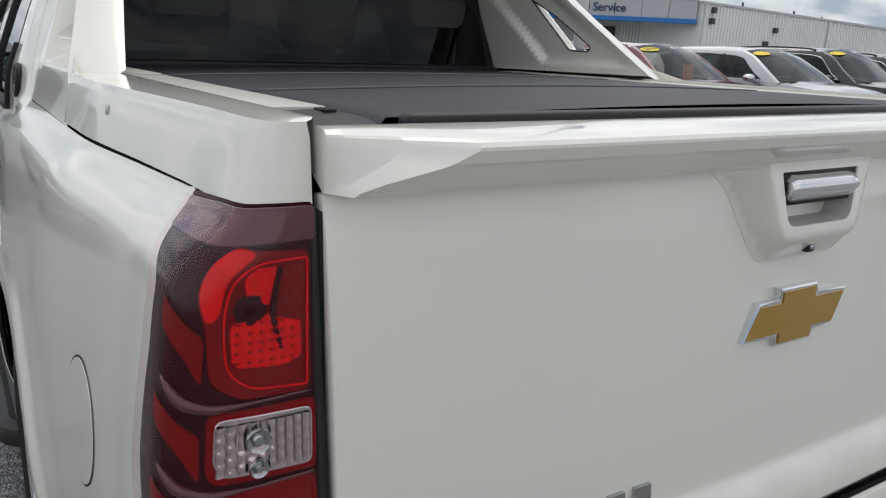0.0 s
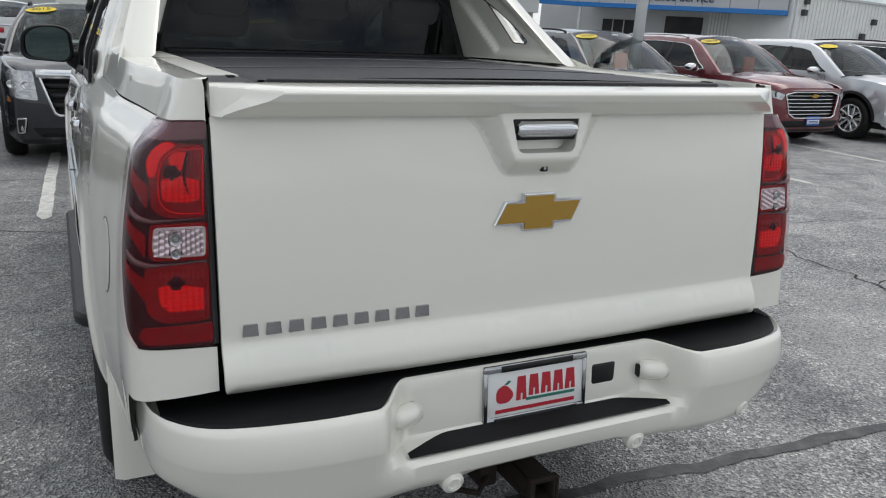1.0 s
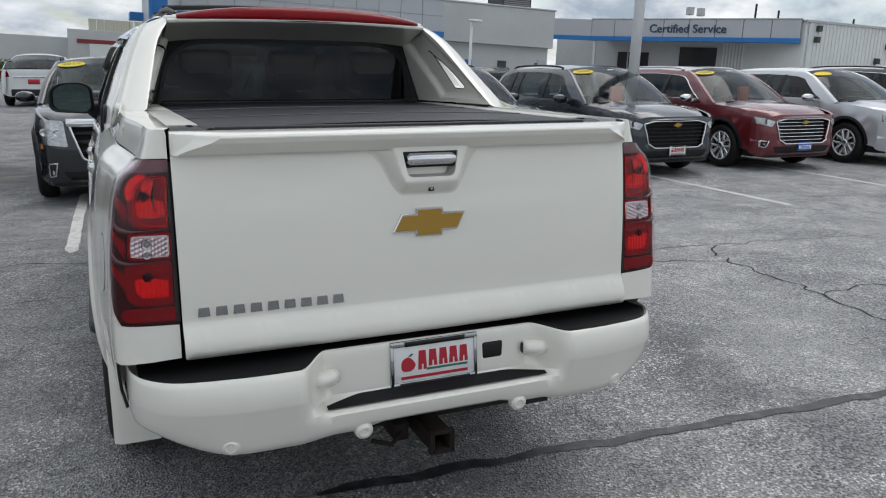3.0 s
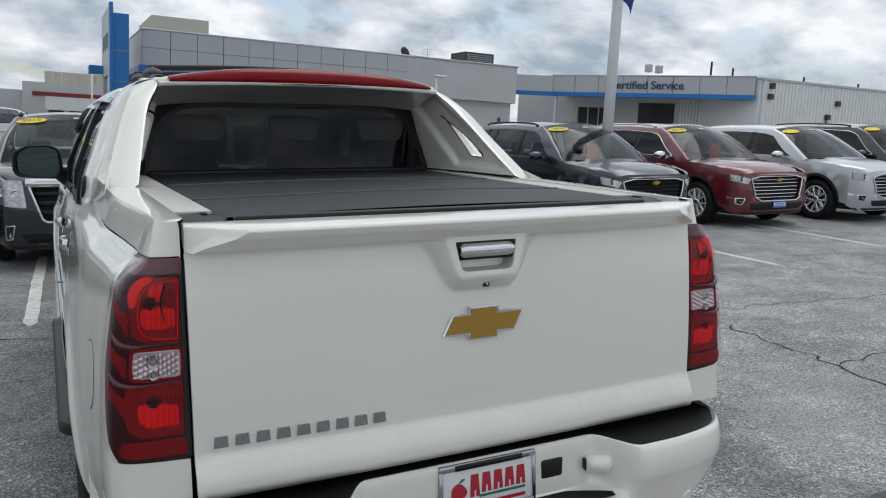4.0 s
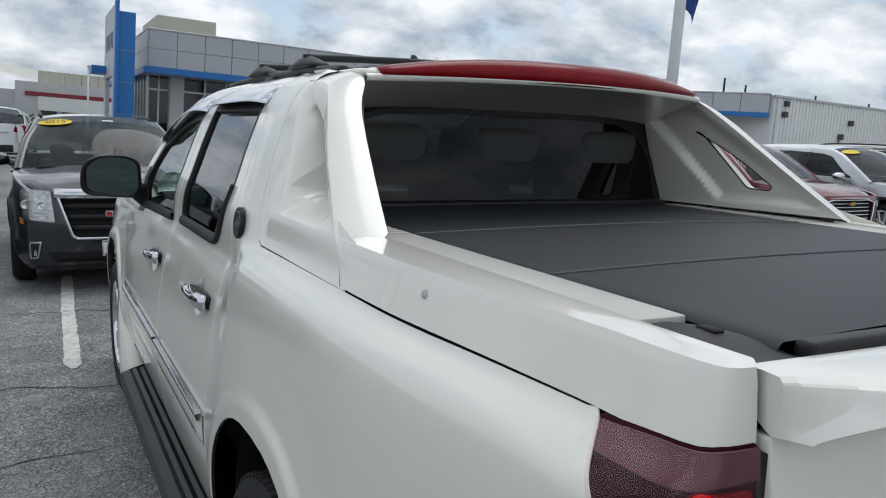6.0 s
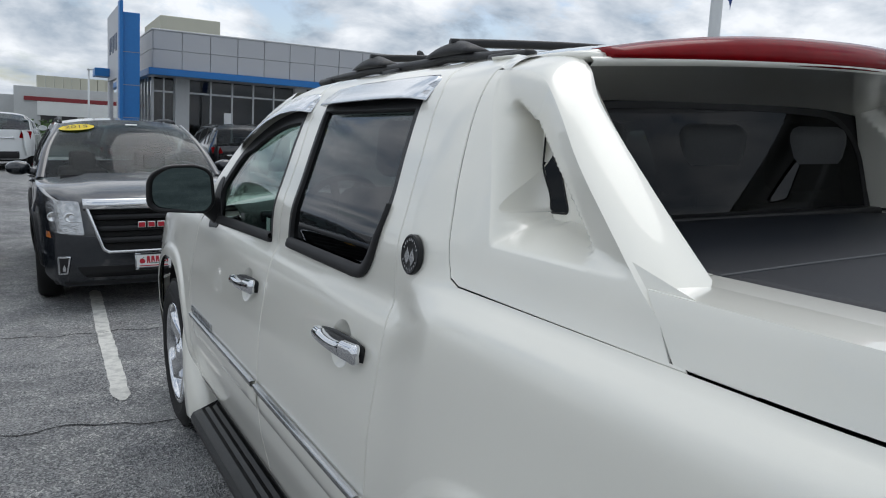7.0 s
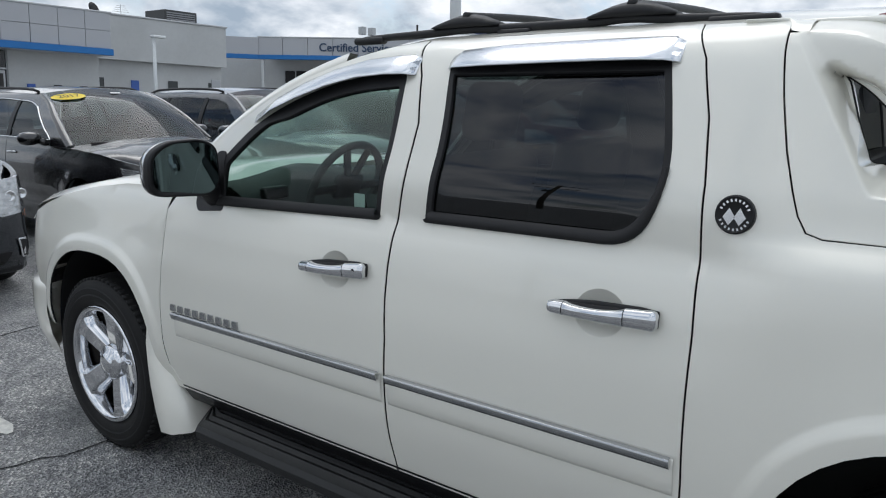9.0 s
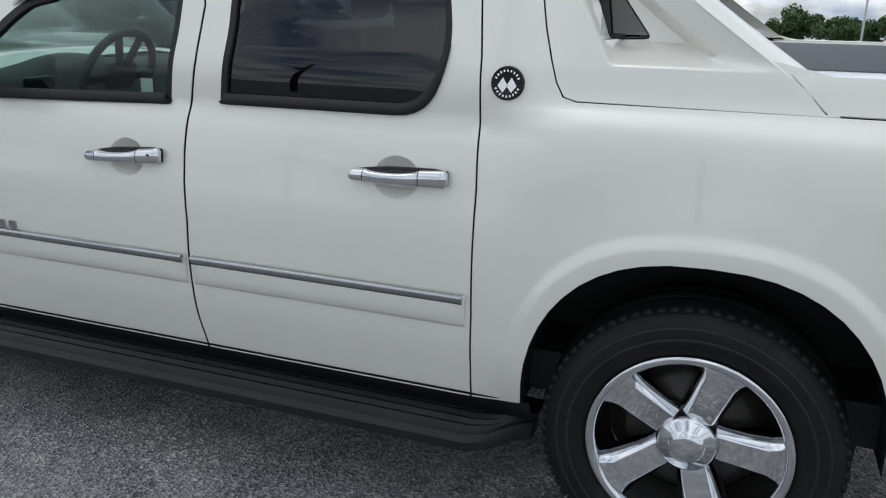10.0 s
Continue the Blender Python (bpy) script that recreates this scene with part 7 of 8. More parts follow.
def lamp_post(x, y, h):
    ob = thing("lot_lamp", "thin white lamp post with a flat head", "lamp post", Matrix.Translation((x, y, ground_z(x, y))))
    bm = bmesh.new()
    tube(bm, [(0, 0, -.1), (0, 0, h)], [.07, .05], 10)
    part("post", bm, POLE_WHITE, ob)
    bm = bmesh.new()
    box(bm, -.08, -.12, h - .03, .38, .12, h + .06, .02, 1)
    part("lamp_head", bm, POLE_WHITE, ob)


lamp_post(12.2, 24.0, 3.35)
lamp_post(1.55, 47.0, 4.6)
lamp_post(51.7, -6.7, 9.0)

BARK = material("tree_bark", (.09, .07, .05), .9, grain=(20, .3), bump=(30, .02))
LEAF = material("tree_leaves", (.055, .105, .028), .6, grain=(1.5, .45))


def tree(x, y, h, seed, wide=.5):
    rnd = random.Random(seed)
    ob = thing("tree", "leafy green tree beyond the lot", "tree", Matrix.Translation((x, y, ground_z(x, y))), "trees beyond the lot")
    bm = bmesh.new()
    tube(bm, [(0, 0, -.2), (.05, 0, h * .25), (.0, .08, h * .5), (.1, 0, h * .8)], [h * .04, h * .03, h * .02, h * .006], 8)
    ends = []
    for k in range(7):
        a = 2 * math.pi * k / 7 + rnd.random()
        z0 = h * (.16 + .06 * (k % 5))
        e = Vector((math.cos(a) * h * wide * .7, math.sin(a) * h * wide * .7, z0 + h * (.15 + .25 * rnd.random())))
        tube(bm, [(0, 0, z0), e * .5 + Vector((0, 0, z0 * .5 + .1)), e], [h * .018, h * .012, h * .004], 6)
        ends.append(e)
    part("trunk", bm, BARK, ob)
    verts, faces = [], []
    lobes = [(e, h * (.16 + .08 * rnd.random())) for e in ends] + [(Vector((rnd.uniform(-.2, .2) * h, rnd.uniform(-.2, .2) * h, h * rnd.uniform(.30, .85))), h * rnd.uniform(.16, .26)) for _ in range(9)]
    for c, r in lobes:
        for _ in range(420):
            v = Vector((rnd.gauss(0, 1), rnd.gauss(0, 1), rnd.gauss(0, .8)))
            p = c + v.normalized() * r * rnd.uniform(.55, 1.08)
            n = Vector((rnd.gauss(0, 1), rnd.gauss(0, 1), rnd.gauss(0, 1))).normalized()
            a = n.orthogonal().normalized() * h * .036
            b = n.cross(a).normalized() * h * .026
            s = len(verts)
            verts += [p - a, p - b + n * .01, p + a, p + b + n * .01]
            faces.append((s, s + 1, s + 2, s + 3))
    me = bpy.data.meshes.new("crown")
    me.from_pydata(verts, [], faces)
    placed("crown", me, LEAF, ob)


for k in range(14):
    y = -1.0 - 3.0 * k
    tree(70 + 3 * math.sin(k * 2.1), y, 2.6 + .8 * abs(math.sin(k * 1.7)), 11 + k, .75)


def hedge():
    rnd = random.Random(5)
    verts, faces = [], []
    for _ in range(2600):
        p = Vector((rnd.uniform(-7, 6), rnd.uniform(55.5, 57), rnd.uniform(.3, 1.9) * (1 - .25 * rnd.random())))
        n = Vector((rnd.gauss(0, 1), rnd.gauss(0, 1), rnd.gauss(0, 1))).normalized()
        a = n.orthogonal().normalized() * .14
        b = n.cross(a).normalized() * .09
        s = len(verts)
        verts += [p - a, p - b, p + a, p + b]
        faces.append((s, s + 1, s + 2, s + 3))
    me = bpy.data.meshes.new("hedge")
    me.from_pydata(verts, [], faces)
    ob = placed("hedge", me, LEAF)
    tagged(ob, "low green hedge before the far store", "hedge", kind="stuff")


hedge()


# ---- posts on the street side ----
def utility_pole(x, y, h, turn):
    ob = thing("utility_pole", "brown wooden utility pole with cross arms", "utility pole", pose(x, y, ground_z(x, y), 0, 0, turn), "utility poles along the street")
    bm = bmesh.new()
    tube(bm, [(0, 0, 0), (0, 0, h * .5), (0, 0, h)], [.17, .15, .11], 12)
    part("pole", bm, BARK, ob)
    for z, w in ((h - .35, 1.25), (h - 1.25, 1.0)):
        bm = bmesh.new()
        box(bm, -w, -.06, z - .06, w, .06, z + .06, .01, 1)
        part("cross_arm", bm, BARK, ob)
        for q in (-.95, -.5, .5, .95):
            bm = bmesh.new()
            lathe(bm, [(0, .17), (.03, .16), (.05, .10), (.03, .05), (.03, 0)], pose(q * w, 0, z + .06, 0, -90, 0), 10)
            part("insulator", bm, CABIN, ob)
    bm = bmesh.new()
    tube(bm, [(.24, 0, h - 3.0), (.24, 0, h - 2.1)], .20, 14)
    part("transformer", bm, CABIN, ob)


utility_pole(-20.5, 33.0, 11.0, 55)
utility_pole(-27.5, 17.0, 11.0, 55)
utility_pole(-34.5, 1.0, 11.0, 55)
post = thing("lamp_post", "tall lot lamp post with twin heads and a blue banner", "lamp post", pose(-10.7, 18.4, ground_z(-10.7, 18.4), 0, 0, -25))
bm = bmesh.new()
tube(bm, [(0, 0, 0), (0, 0, 8.9)], [.09, .07], 12)
part("pole", bm, POLE_WHITE, post)
for s in (-1, 1):
    bm = bmesh.new()
    tube(bm, [(0, 0, 8.6), (s * .5, 0, 8.65)], .035, 8)
    part("arm", bm, POLE_WHITE, post)
    bm = bmesh.new()
    box(bm, s * .45, -.17, 8.58, s * 1.15, .17, 8.72, .03, 2)
    part("lamp_head", bm, CABIN_DARK, post)
bm = bmesh.new()
box(bm, .10, -.012, 5.6, .50, .012, 6.7, .005, 1)
part("banner", bm, FLAG_BLUE, post, "blue banner")

# ---- parked cars: each is built at its own origin, nose at y = 0 pointing to -y, tail at y = L ----
def car(name, label, m, paint, L=4.65, W=1.84, H=1.66, wheel_r=.36, front=.92, rear=3.64, hood=1.02, belt=1.06, rails=None, style="slim", sticker=None, card=None,
        cladding=True, chrome_line=False, plate="red", sedan=False, rear_detail=True, group="cars parked in the lot", glass_mat=None, wheel_mat=None):
    g_mat = glass_mat or CAR_GLASS
    ob = thing(name, label, "car", m, group)
    hw = W / 2
    prof = curve_of([.18, .30, .45, .62, .80, .95, belt, belt + .10, belt + .25, H - .18, H - .08, H - .02], [.90, .955, .985, 1.0, .995, .975, .945, .915, .86, .765, .70, .58])
    plan = curve_of([-.05, .05, .15, .30, .55, .9, L - .8, L - .4, L - .18, L - .05, L + .05], [.42, .26, .16, .085, .03, 0, 0, .03, .08, .15, .28])

    def f_side(s, lift=0.0):
        def f(u, z):
            x = hw * prof(z) - plan(u)
            for c in (front, rear):
                d = math.hypot(u - c, z - wheel_r)
                x += .02 * (1 - step(wheel_r + .06, wheel_r + .16, d))
            # a crease low on the doors
            x -= .018 * math.exp(-((z - .50) / .07) ** 2) * step(front + .4, front + .8, u) * step(rear - .3, rear - .6, u)
            return (s * (x + lift), u, z)
        return f
    nose_top = hood - .22
    hood_z = curve_of([.04, .12, .30, .60, 1.0, 1.35], [nose_top + .02, nose_top + .09, hood - .085, hood - .03, hood, hood + .015])
    base_y = 1.20 if not sedan else 1.25
    roof_f, roof_r = base_y + .95, (L - .62 if not sedan else L - 1.45)
    tail_y_ = L - .10

    def arch_pts(c, r):
        return [(c - r * math.cos(math.pi * k / 16), wheel_r + r * 1.02 * math.sin(math.pi * k / 16)) for k in range(17)]
    ar = wheel_r + .055
    low = .24
    out = [(.10, .30), (.12, low + .02)] + [(max(y, .1), max(z, low)) for y, z in arch_pts(front, ar)] + [(front + ar + .04, low), (rear - ar - .04, low)]
    out += [(y, max(z, low)) for y, z in arch_pts(rear, ar)] + [(L - .10, .36), (L - .02, .60), (L - .03, belt)]
    out += [(L - .5, belt + .015), (base_y + .9, belt), (base_y + .1, hood + .005)] + [(y, hood_z(y)) for y in (1.0, .6, .30, .18, .10)]
    clean = []
    for p in out:
        if not clean or (Vector(p) - Vector(clean[-1])).length > .004:
            clean.append(p)
    # greenhouse
    cab = [(base_y + .02, hood + .012), (base_y + .35, hood + .24), (base_y + .68, H - .19), (roof_f, H - .095), (roof_f + .8, H - .062), (roof_r - .3, H - .072), (roof_r, H - .10)]
    if sedan:
        cab += [(roof_r + .45, H - .24), (L - .55, belt + .02)]
    else:
        cab += [(L - .34, H - .20), (L - .16, belt + .10), (L - .08, belt + .004)]
    cab_out = cab + [(base_y + .9, belt + .003), (base_y + .12, hood + .008)]
    glass_o = [(base_y + .34, belt + .035), (base_y + .52, belt + .13), (base_y + .86, H - .21), (roof_f + .12, H - .165), (roof_f + .8, H - .135), (roof_r - .35, H - .145)]
    glass_o += [(roof_r + .05, H - .20), (roof_r + .10, belt + .12), (roof_r - .15, belt + .045)] if sedan else [(roof_r + .12, H - .20), (L - .42, H - .30), (L - .40, belt + .12), (L - .50, belt + .06)]
    glass_o = rounded(glass_o, .03, 2)
    for s in (-1, 1):
        fl = s < 0
        panel("body_side", clean, f_side(s), paint, ob, grid=.11, lip=.04, flip=fl, gap=.06)
        cabin = panel("cabin_frame", cab_out, f_side(s), paint, ob, holes=[glass_o], grid=.14, lip=.015, flip=fl, gap=.07)
        panel("side_glass", glass_o, f_side(s, -.008), g_mat, cabin, grid=.15, lip=0, flip=fl, gap=.08)
        for u0 in (base_y + 1.32, base_y + 2.22) + (() if sedan else (L - .95,)):
            if u0 < L - .6:
                panel("door_pillar", [(u0, belt + .03), (u0 + .09, belt + .03), (u0 + .05, H - .14), (u0 - .02, H - .14)], f_side(s, .001), BLACK_TRIM, cabin, grid=.1, lip=.01, flip=fl)
        if chrome_line:
            bm = bmesh.new()
            tube(bm, [Vector(f_side(s, .004)(u, z)) for u, z in spaced(glass_o + glass_o[:1], 60)], .008, 6, False)
            part("window_trim", bm, CHROME_DULL, cabin)
        if cladding:
            cl = [(front + ar + .02, low + .005), (rear - ar - .02, low + .005), (rear - ar - .04, low + .13), (front + ar + .04, low + .13)]
            panel("sill_cladding", cl, f_side(s, .006), BLACK_TRIM, ob, grid=.2, lip=.02, flip=fl)
            for c in (front, rear):
                a0, a1 = arch_pts(c, ar - .004), arch_pts(c, ar + .045)
                ring = [p for p in a0 if p[1] > low] + [p for p in a1[::-1] if p[1] > low]
                panel("arch_trim", ring, f_side(s, .006), BLACK_TRIM, ob, grid=.2, lip=.02, flip=fl, gap=.05)
        # seams of the doors
        for pts in ([(front + ar + .10, low + .15), (front + ar + .05, .75), (base_y + .38, belt)], [(base_y + 1.36, low + .15), (base_y + 1.38, belt)], [(rear - ar + .04, low + .30), (rear - .12, .95), (rear - .02, belt)]):
            bm = bmesh.new()
            tube(bm, [Vector(f_side(s, -.001)(u, z)) for u, z in spaced(pts, 8)], .0035, 5)
            part("door_seam", bm, BLACK_GAP, ob)
        for u in (base_y + 1.22, base_y + 2.12):
            bm = bmesh.new()
            tube(bm, [Vector(f_side(s, h)(u - .11 + .055 * k, belt - .115)) for k, h in enumerate((.005, .028, .033, .028, .005))], .012, 8)
            part("door_handle", bm, CHROME_DULL if chrome_line else paint, ob)
        # mirror
        bm = bmesh.new()
        c = Vector((s * (hw + .10), base_y + .48, belt + .055))
        rows = []
        for h, q in ((.05, .80), (.055, .95), (.02, 1.0), (-.04, .92), (-.075, .6), (-.085, .2)):
            rows.append([c + Vector((.115 * q * math.cos(a_), h, .072 * q * math.copysign(abs(math.sin(a_)) ** .8, math.sin(a_)))) for a_ in [2 * math.pi * k / 14 for k in range(14)]])
        loft(bm, rows, close=True, cap=True)
        tube(bm, [c + Vector((-s * .08, 0, -.02)), c + Vector((-s * .20, .0, -.06))], [.035, .045], 8)
        flip_out(bm)
        part("door_mirror", bm, CHROME_DULL if style == "chrome" else paint, ob)
        for c in (front, rear):
            car_wheel(ob, s, c, wheel_r, hw, wheel_mat or CHROME_DULL, f_side)
    # roof
    def roof_edge(u):
        pts = cab[:7] if not sedan else cab[:8]
        for (a0, b0), (a1, b1) in zip(cab, cab[1:]):
            if a0 <= u <= a1:
                return b0 + (b1 - b0) * (u - a0) / (a1 - a0)
        return cab[-1][1]
    bm = bmesh.new()
    rows = []
    for k in range(13):
        u = roof_f + (roof_r - roof_f) * k / 12
        z0 = roof_edge(u)
        x0 = f_side(1)(u, z0)[0]
        rows.append([(x0 * q, u - .10 * (1 - q * q) * step(roof_f + .5, roof_f, u) + (.08 * (1 - q * q) * step(roof_r - .4, roof_r, u)), z0 + .062 * (1 - abs(q) ** 2.4)) for q in [-1 + j / 8 for j in range(17)]])
    loft(bm, rows)
    flip_out(bm)
    part("roof", bm, paint, ob)
    # windscreen and bonnet
    bm = bmesh.new()
    rows = []
    for k in range(9):
        t = k / 8
        u = base_y + .02 + (roof_f - base_y - .02) * t
        z0 = roof_edge(u)
        x0 = f_side(1)(u, z0)[0] - .03
        rows.append([(x0 * q, u - (.18 - .08 * t) * (1 - q * q), z0 + .012 + .05 * t * (1 - abs(q) ** 2.4) + .0 * q) for q in [-1 + j / 8 for j in range(17)]])
    loft(bm, rows)
    flip_out(bm)
    part("windscreen", bm, SCREEN_GLASS, ob)
    for s in (-1, 1):
        bm = bmesh.new()
        rows = []
        for k in range(9):
            t = k / 8
            u = base_y + .02 + (roof_f - base_y - .02) * t
            z0 = roof_edge(u)
            x0 = f_side(1)(u, z0)[0]
            rows.append([(s * x0, u, z0 - .004), (s * (x0 - .015), u - .012, z0 + .016), (s * (x0 - .06), u - .03 + .02 * t, z0 + .022), (s * (x0 - .075), u - .03 + .02 * t, z0 + .006)])
        loft(bm, rows)
        flip_out(bm)
        part("windscreen_pillar", bm, paint, ob)
    bm = bmesh.new()
    rows = []
    for k in range(11):
        u = .07 + (base_y + .05 - .07) * k / 10
        z0 = hood_z(u)
        x0 = f_side(1)(max(u, .12), z0 - .01)[0]
        rows.append([(x0 * q, u - (.18 * (1 - q * q)) * step(base_y - .3, base_y + .05, u) - .07 * (1 - q * q) * step(.4, .07, u) + (.04 * q * q + .20 * q ** 8) * step(.8, .07, u), z0 + .045 * (1 - abs(q) ** 3) * step(.0, .35, u) + .012 * step(.62, .50, abs(q)) * step(.05, .4, u)) for q in [-1 + j / 10 for j in range(21)]])
    loft(bm, rows)
    flip_out(bm)
    part("bonnet", bm, paint, ob)
    bm = bmesh.new()
    for x in (-.35, .22):
        tube(bm, [(x - .32, base_y - .09, hood + .045), (x, base_y - .12, hood + .050), (x + .34, base_y - .10, hood + .045)], .010, 6)
    part("wiper", bm, BLACK_TRIM, ob)
    # nose: a curved fascia with openings
    def nose(x, z):
        q = abs(x) / hw
        return (x, .015 + .08 * q ** 2 + .20 * q ** 8 + 2.1 * max(0.0, q - .78) ** 1.37 + .45 * max(0, .42 - z) ** 1.2 * 1.0 + .16 * max(0, z - .62) ** 1.3 - (.02 if .30 < z < .50 else 0), z)
    top = nose_top + .04
    wide = hw * .93
    fascia = rounded([(-wide, .30), (-wide * .85, low - .02), (wide * .85, low - .02), (wide, .30), (wide * .98, top), (wide * .6, top + .06), (-wide * .6, top + .06), (-wide * .98, top)], .05, 3)
    if style == "bold":
        gr = rounded([(-.52, top + .02), (-.40, .545), (-.36, .52), (.36, .52), (.40, .545), (.52, top + .02)], .03, 3)
        lamp_o = [(.575, top + .060), (.545, .675), (.80, .70), (.83, top + .03), (.80, top + .075)]
    else:
        gr = rounded([(-.58, top - .045), (-.50, .50), (-.40, .445), (.40, .445), (.50, .50), (.58, top - .045), (.40, top - .005), (-.40, top - .005)], .02, 3)
        lamp_o = [(.60, top - .045), (.66, top - .125), (.86, top - .07), (.90, top + .03), (.80, top + .02)]
    fas = panel("front_fascia", fascia, nose, paint, ob, holes=[gr], grid=.07, lip=.03, gap=.04)
    bm = bmesh.new()
    bm.faces.new([bm.verts.new((x, nose(x, z)[1] + .05, z)) for x, z in gr])
    part("grille_back", bm, BLACK_GAP, fas, smooth=False)
    zlo, zhi = min(p[1] for p in gr), max(p[1] for p in gr)
    nb = 3 if style == "bold" else 6
    for k in range(nb):
        z = zlo + (zhi - zlo) * (k + 1) / (nb + 1)
        wx = .50 - .10 * (zhi - z) / (zhi - zlo) if style == "bold" else .54 - .08 * abs(z - (zlo + .15))
        bm = bmesh.new()
        th = .030 if style == "bold" else .009
        rows = [[(x, nose(x, z)[1] + dy, z + dz) for dy, dz in ((.035, th), (.012, th * .7), (.008, -th * .6), (.03, -th))] for x in [-wx + 2 * wx * j / 10 for j in range(11)]]
        loft(bm, rows, close=True, cap=True)
        flip_out(bm)
        part("grille_slat", bm, BLACK_TRIM if style != "chrome" else CHROME_DULL, fas)
    bm = bmesh.new()
    loop = [Vector(nose(x, z)) + Vector((0, -.008, 0)) for x, z in resampled(gr, .06)]
    tube(bm, loop + loop[:1], .016 if style == "bold" else .012, 8, False)
    part("grille_frame", bm, CHROME_DULL, fas, "chrome grille frame")
    if style == "bold":
        bm = bmesh.new()
        rows = []
        for j in range(15):
            x = -.545 + 1.09 * j / 14
            rows.append([(x, nose(x, top)[1] + dy, top + dz) for dy, dz in ((.05, .085), (-.006, .078), (-.028, .045), (-.030, .01), (-.012, -.016), (.03, -.016))])
        loft(bm, rows, close=True, cap=True)
        flip_out(bm)
        part("grille_bar", bm, CHROME_DULL, fas, "broad chrome bar over the grille")
        # red and silver blocks in place of the maker's name
        for k in range(3):
            bm = bmesh.new()
            z = (zlo + zhi) / 2 + .03
            x0 = -.115 + .08 * k
            yy = nose(0, z)[1] - .016
            box(bm, x0, yy, z - .028, x0 + .068, yy + .03, z + .028, .004, 1)
            part("badge_block", bm, CHROME_DULL, fas, smooth=False)
            bm = bmesh.new()
            box(bm, x0 + .008, yy - .003, z - .020, x0 + .060, yy + .01, z + .020, .002, 1)
            part("badge_inlay", bm, PLATE_RED, fas, smooth=False)
    else:
        bm = bmesh.new()
        z = zhi - .055
        yy = nose(0, z)[1] - .012
        sh = [(a_ * .62, b_ * .62) for a_, b_ in ((-.122, -.03), (-.04, -.03), (-.04, -.05), (.04, -.05), (.04, -.03), (.09, -.03), (.122, .03), (.04, .03), (.04, .05), (-.04, .05), (-.04, .03), (-.09, .03))]
        prism(bm, sh, lambda a_, b_, h: (a_, yy - h, z + b_), .012)
        flip_out(bm)
        part("nose_badge", bm, GOLD, fas, "gold cross-shaped badge", smooth=False)
    # lower intake, fogs, head lamps
    panel("lower_intake", rounded([(-.62, .40), (-.55, .30), (.55, .30), (.62, .40)], .03, 3), lambda x, z: (x, nose(x, z)[1] - .004, z), BLACK_TRIM, fas, grid=.1, lip=.01)
    panel("chin", rounded([(-.80, .262), (-.78, low - .01), (.78, low - .01), (.80, .262)], .01, 2), lambda x, z: (x, nose(x, z)[1] - .006, z), BLACK_TRIM, fas, grid=.1, lip=.01)
    for s in (-1, 1):
        def wrap(u, z):
            # the lamp lies on the nose and turns with the corner
            p = Vector(nose(s * min(u, .9 * hw), z))
            return (p.x, p.y - (.020 if style == "bold" else .016), z)
        lo_ = rounded(lamp_o, .02, 3)
        ordered = lo_ if s > 0 else lo_
        hl = panel("head_lamp", ordered, wrap, LAMP_CLEAR, fas, grid=.04, lip=.03 if style == "bold" else .012, flip=s < 0, label="clear head lamp")
        cx, cz = sum(p[0] for p in lamp_o) / len(lamp_o), sum(p[1] for p in lamp_o) / len(lamp_o)
        for dx in ((-.06, .07) if style == "bold" else (-.03,)):
            bm = bmesh.new()
            p = wrap(cx + dx, cz - (.02 if style == "bold" else 0))
            lathe(bm, [(0, -.004), (.020, -.002), (.034, .006), (.038, .008), (.042, .002)], Matrix.Translation(p) @ pose(0, 0, 0, 0, 0, -90), 18)
            flip_out(bm)
            part("lamp_projector", bm, BLACK_TRIM if style != "bold" else CHROME_DULL, hl)
        if style == "bold":
            panel("lamp_amber", rounded([(.815, .70), (.80, .645), (.835, .65), (.845, .70)], .006, 2), lambda u, z: (s * min(u, .9 * hw), wrap(u, z)[1] - .003, z), AMBER, hl, grid=.05, lip=.002, flip=s < 0)
        fog = rounded([(.66, .50), (.69, .34), (.76, .33), (.765, .49)], .015, 3) if style == "bold" else rounded([(.70, .50), (.74, .38), (.80, .40), (.80, .50)], .015, 3)
        panel("fog_bezel", fog, wrap, CHROME_DULL, fas, grid=.06, lip=.01, flip=s < 0)
        panel("fog_lamp", shrink(fog, .014), lambda u, z: (wrap(u, z)[0], wrap(u, z)[1] - .002, z), BLACK_TRIM, fas, grid=.05, lip=.004, flip=s < 0)
    if plate:
        pz = .43 if style == "bold" else .40
        pm = Matrix.Translation((0, nose(0, pz)[1] - .014, pz))
        if plate == "red":
            show_plate(fas, pm, .30, .135)
        else:
            bm = bmesh.new()
            box(bm, -.15, -.006, -.07, .15, 0, .07, .004, 1, pm)
            pl = part("license_plate", bm, PLATE_BLUE, fas, "blue and white plate")
            bm = bmesh.new()
            box(bm, -.13, -.009, -.045, .13, -.004, .012, .002, 1, pm)
            part("plate_panel", bm, PLATE_WHITE, pl)
            for k in range(2):
                bm = bmesh.new()
                box(bm, -.10, -.011, -.032 + .022 * k, .10, -.008, -.020 + .022 * k, 0, 1, pm)
                part("plate_bar", bm, PLATE_BLUE, pl)
    # tail
    def stern(x, z):
        q = abs(x) / hw
        return (x, L - .01 - .10 * q ** 2 - .22 * q ** 6 - .30 * max(0, z - .95) ** 1.3 - .2 * max(0, .45 - z), z)
    tail_top = belt + .02
    st = rounded([(-wide, .36), (-wide * .8, low + .04), (wide * .8, low + .04), (wide, .36), (wide * .99, tail_top), (-wide * .99, tail_top)], .04, 3)
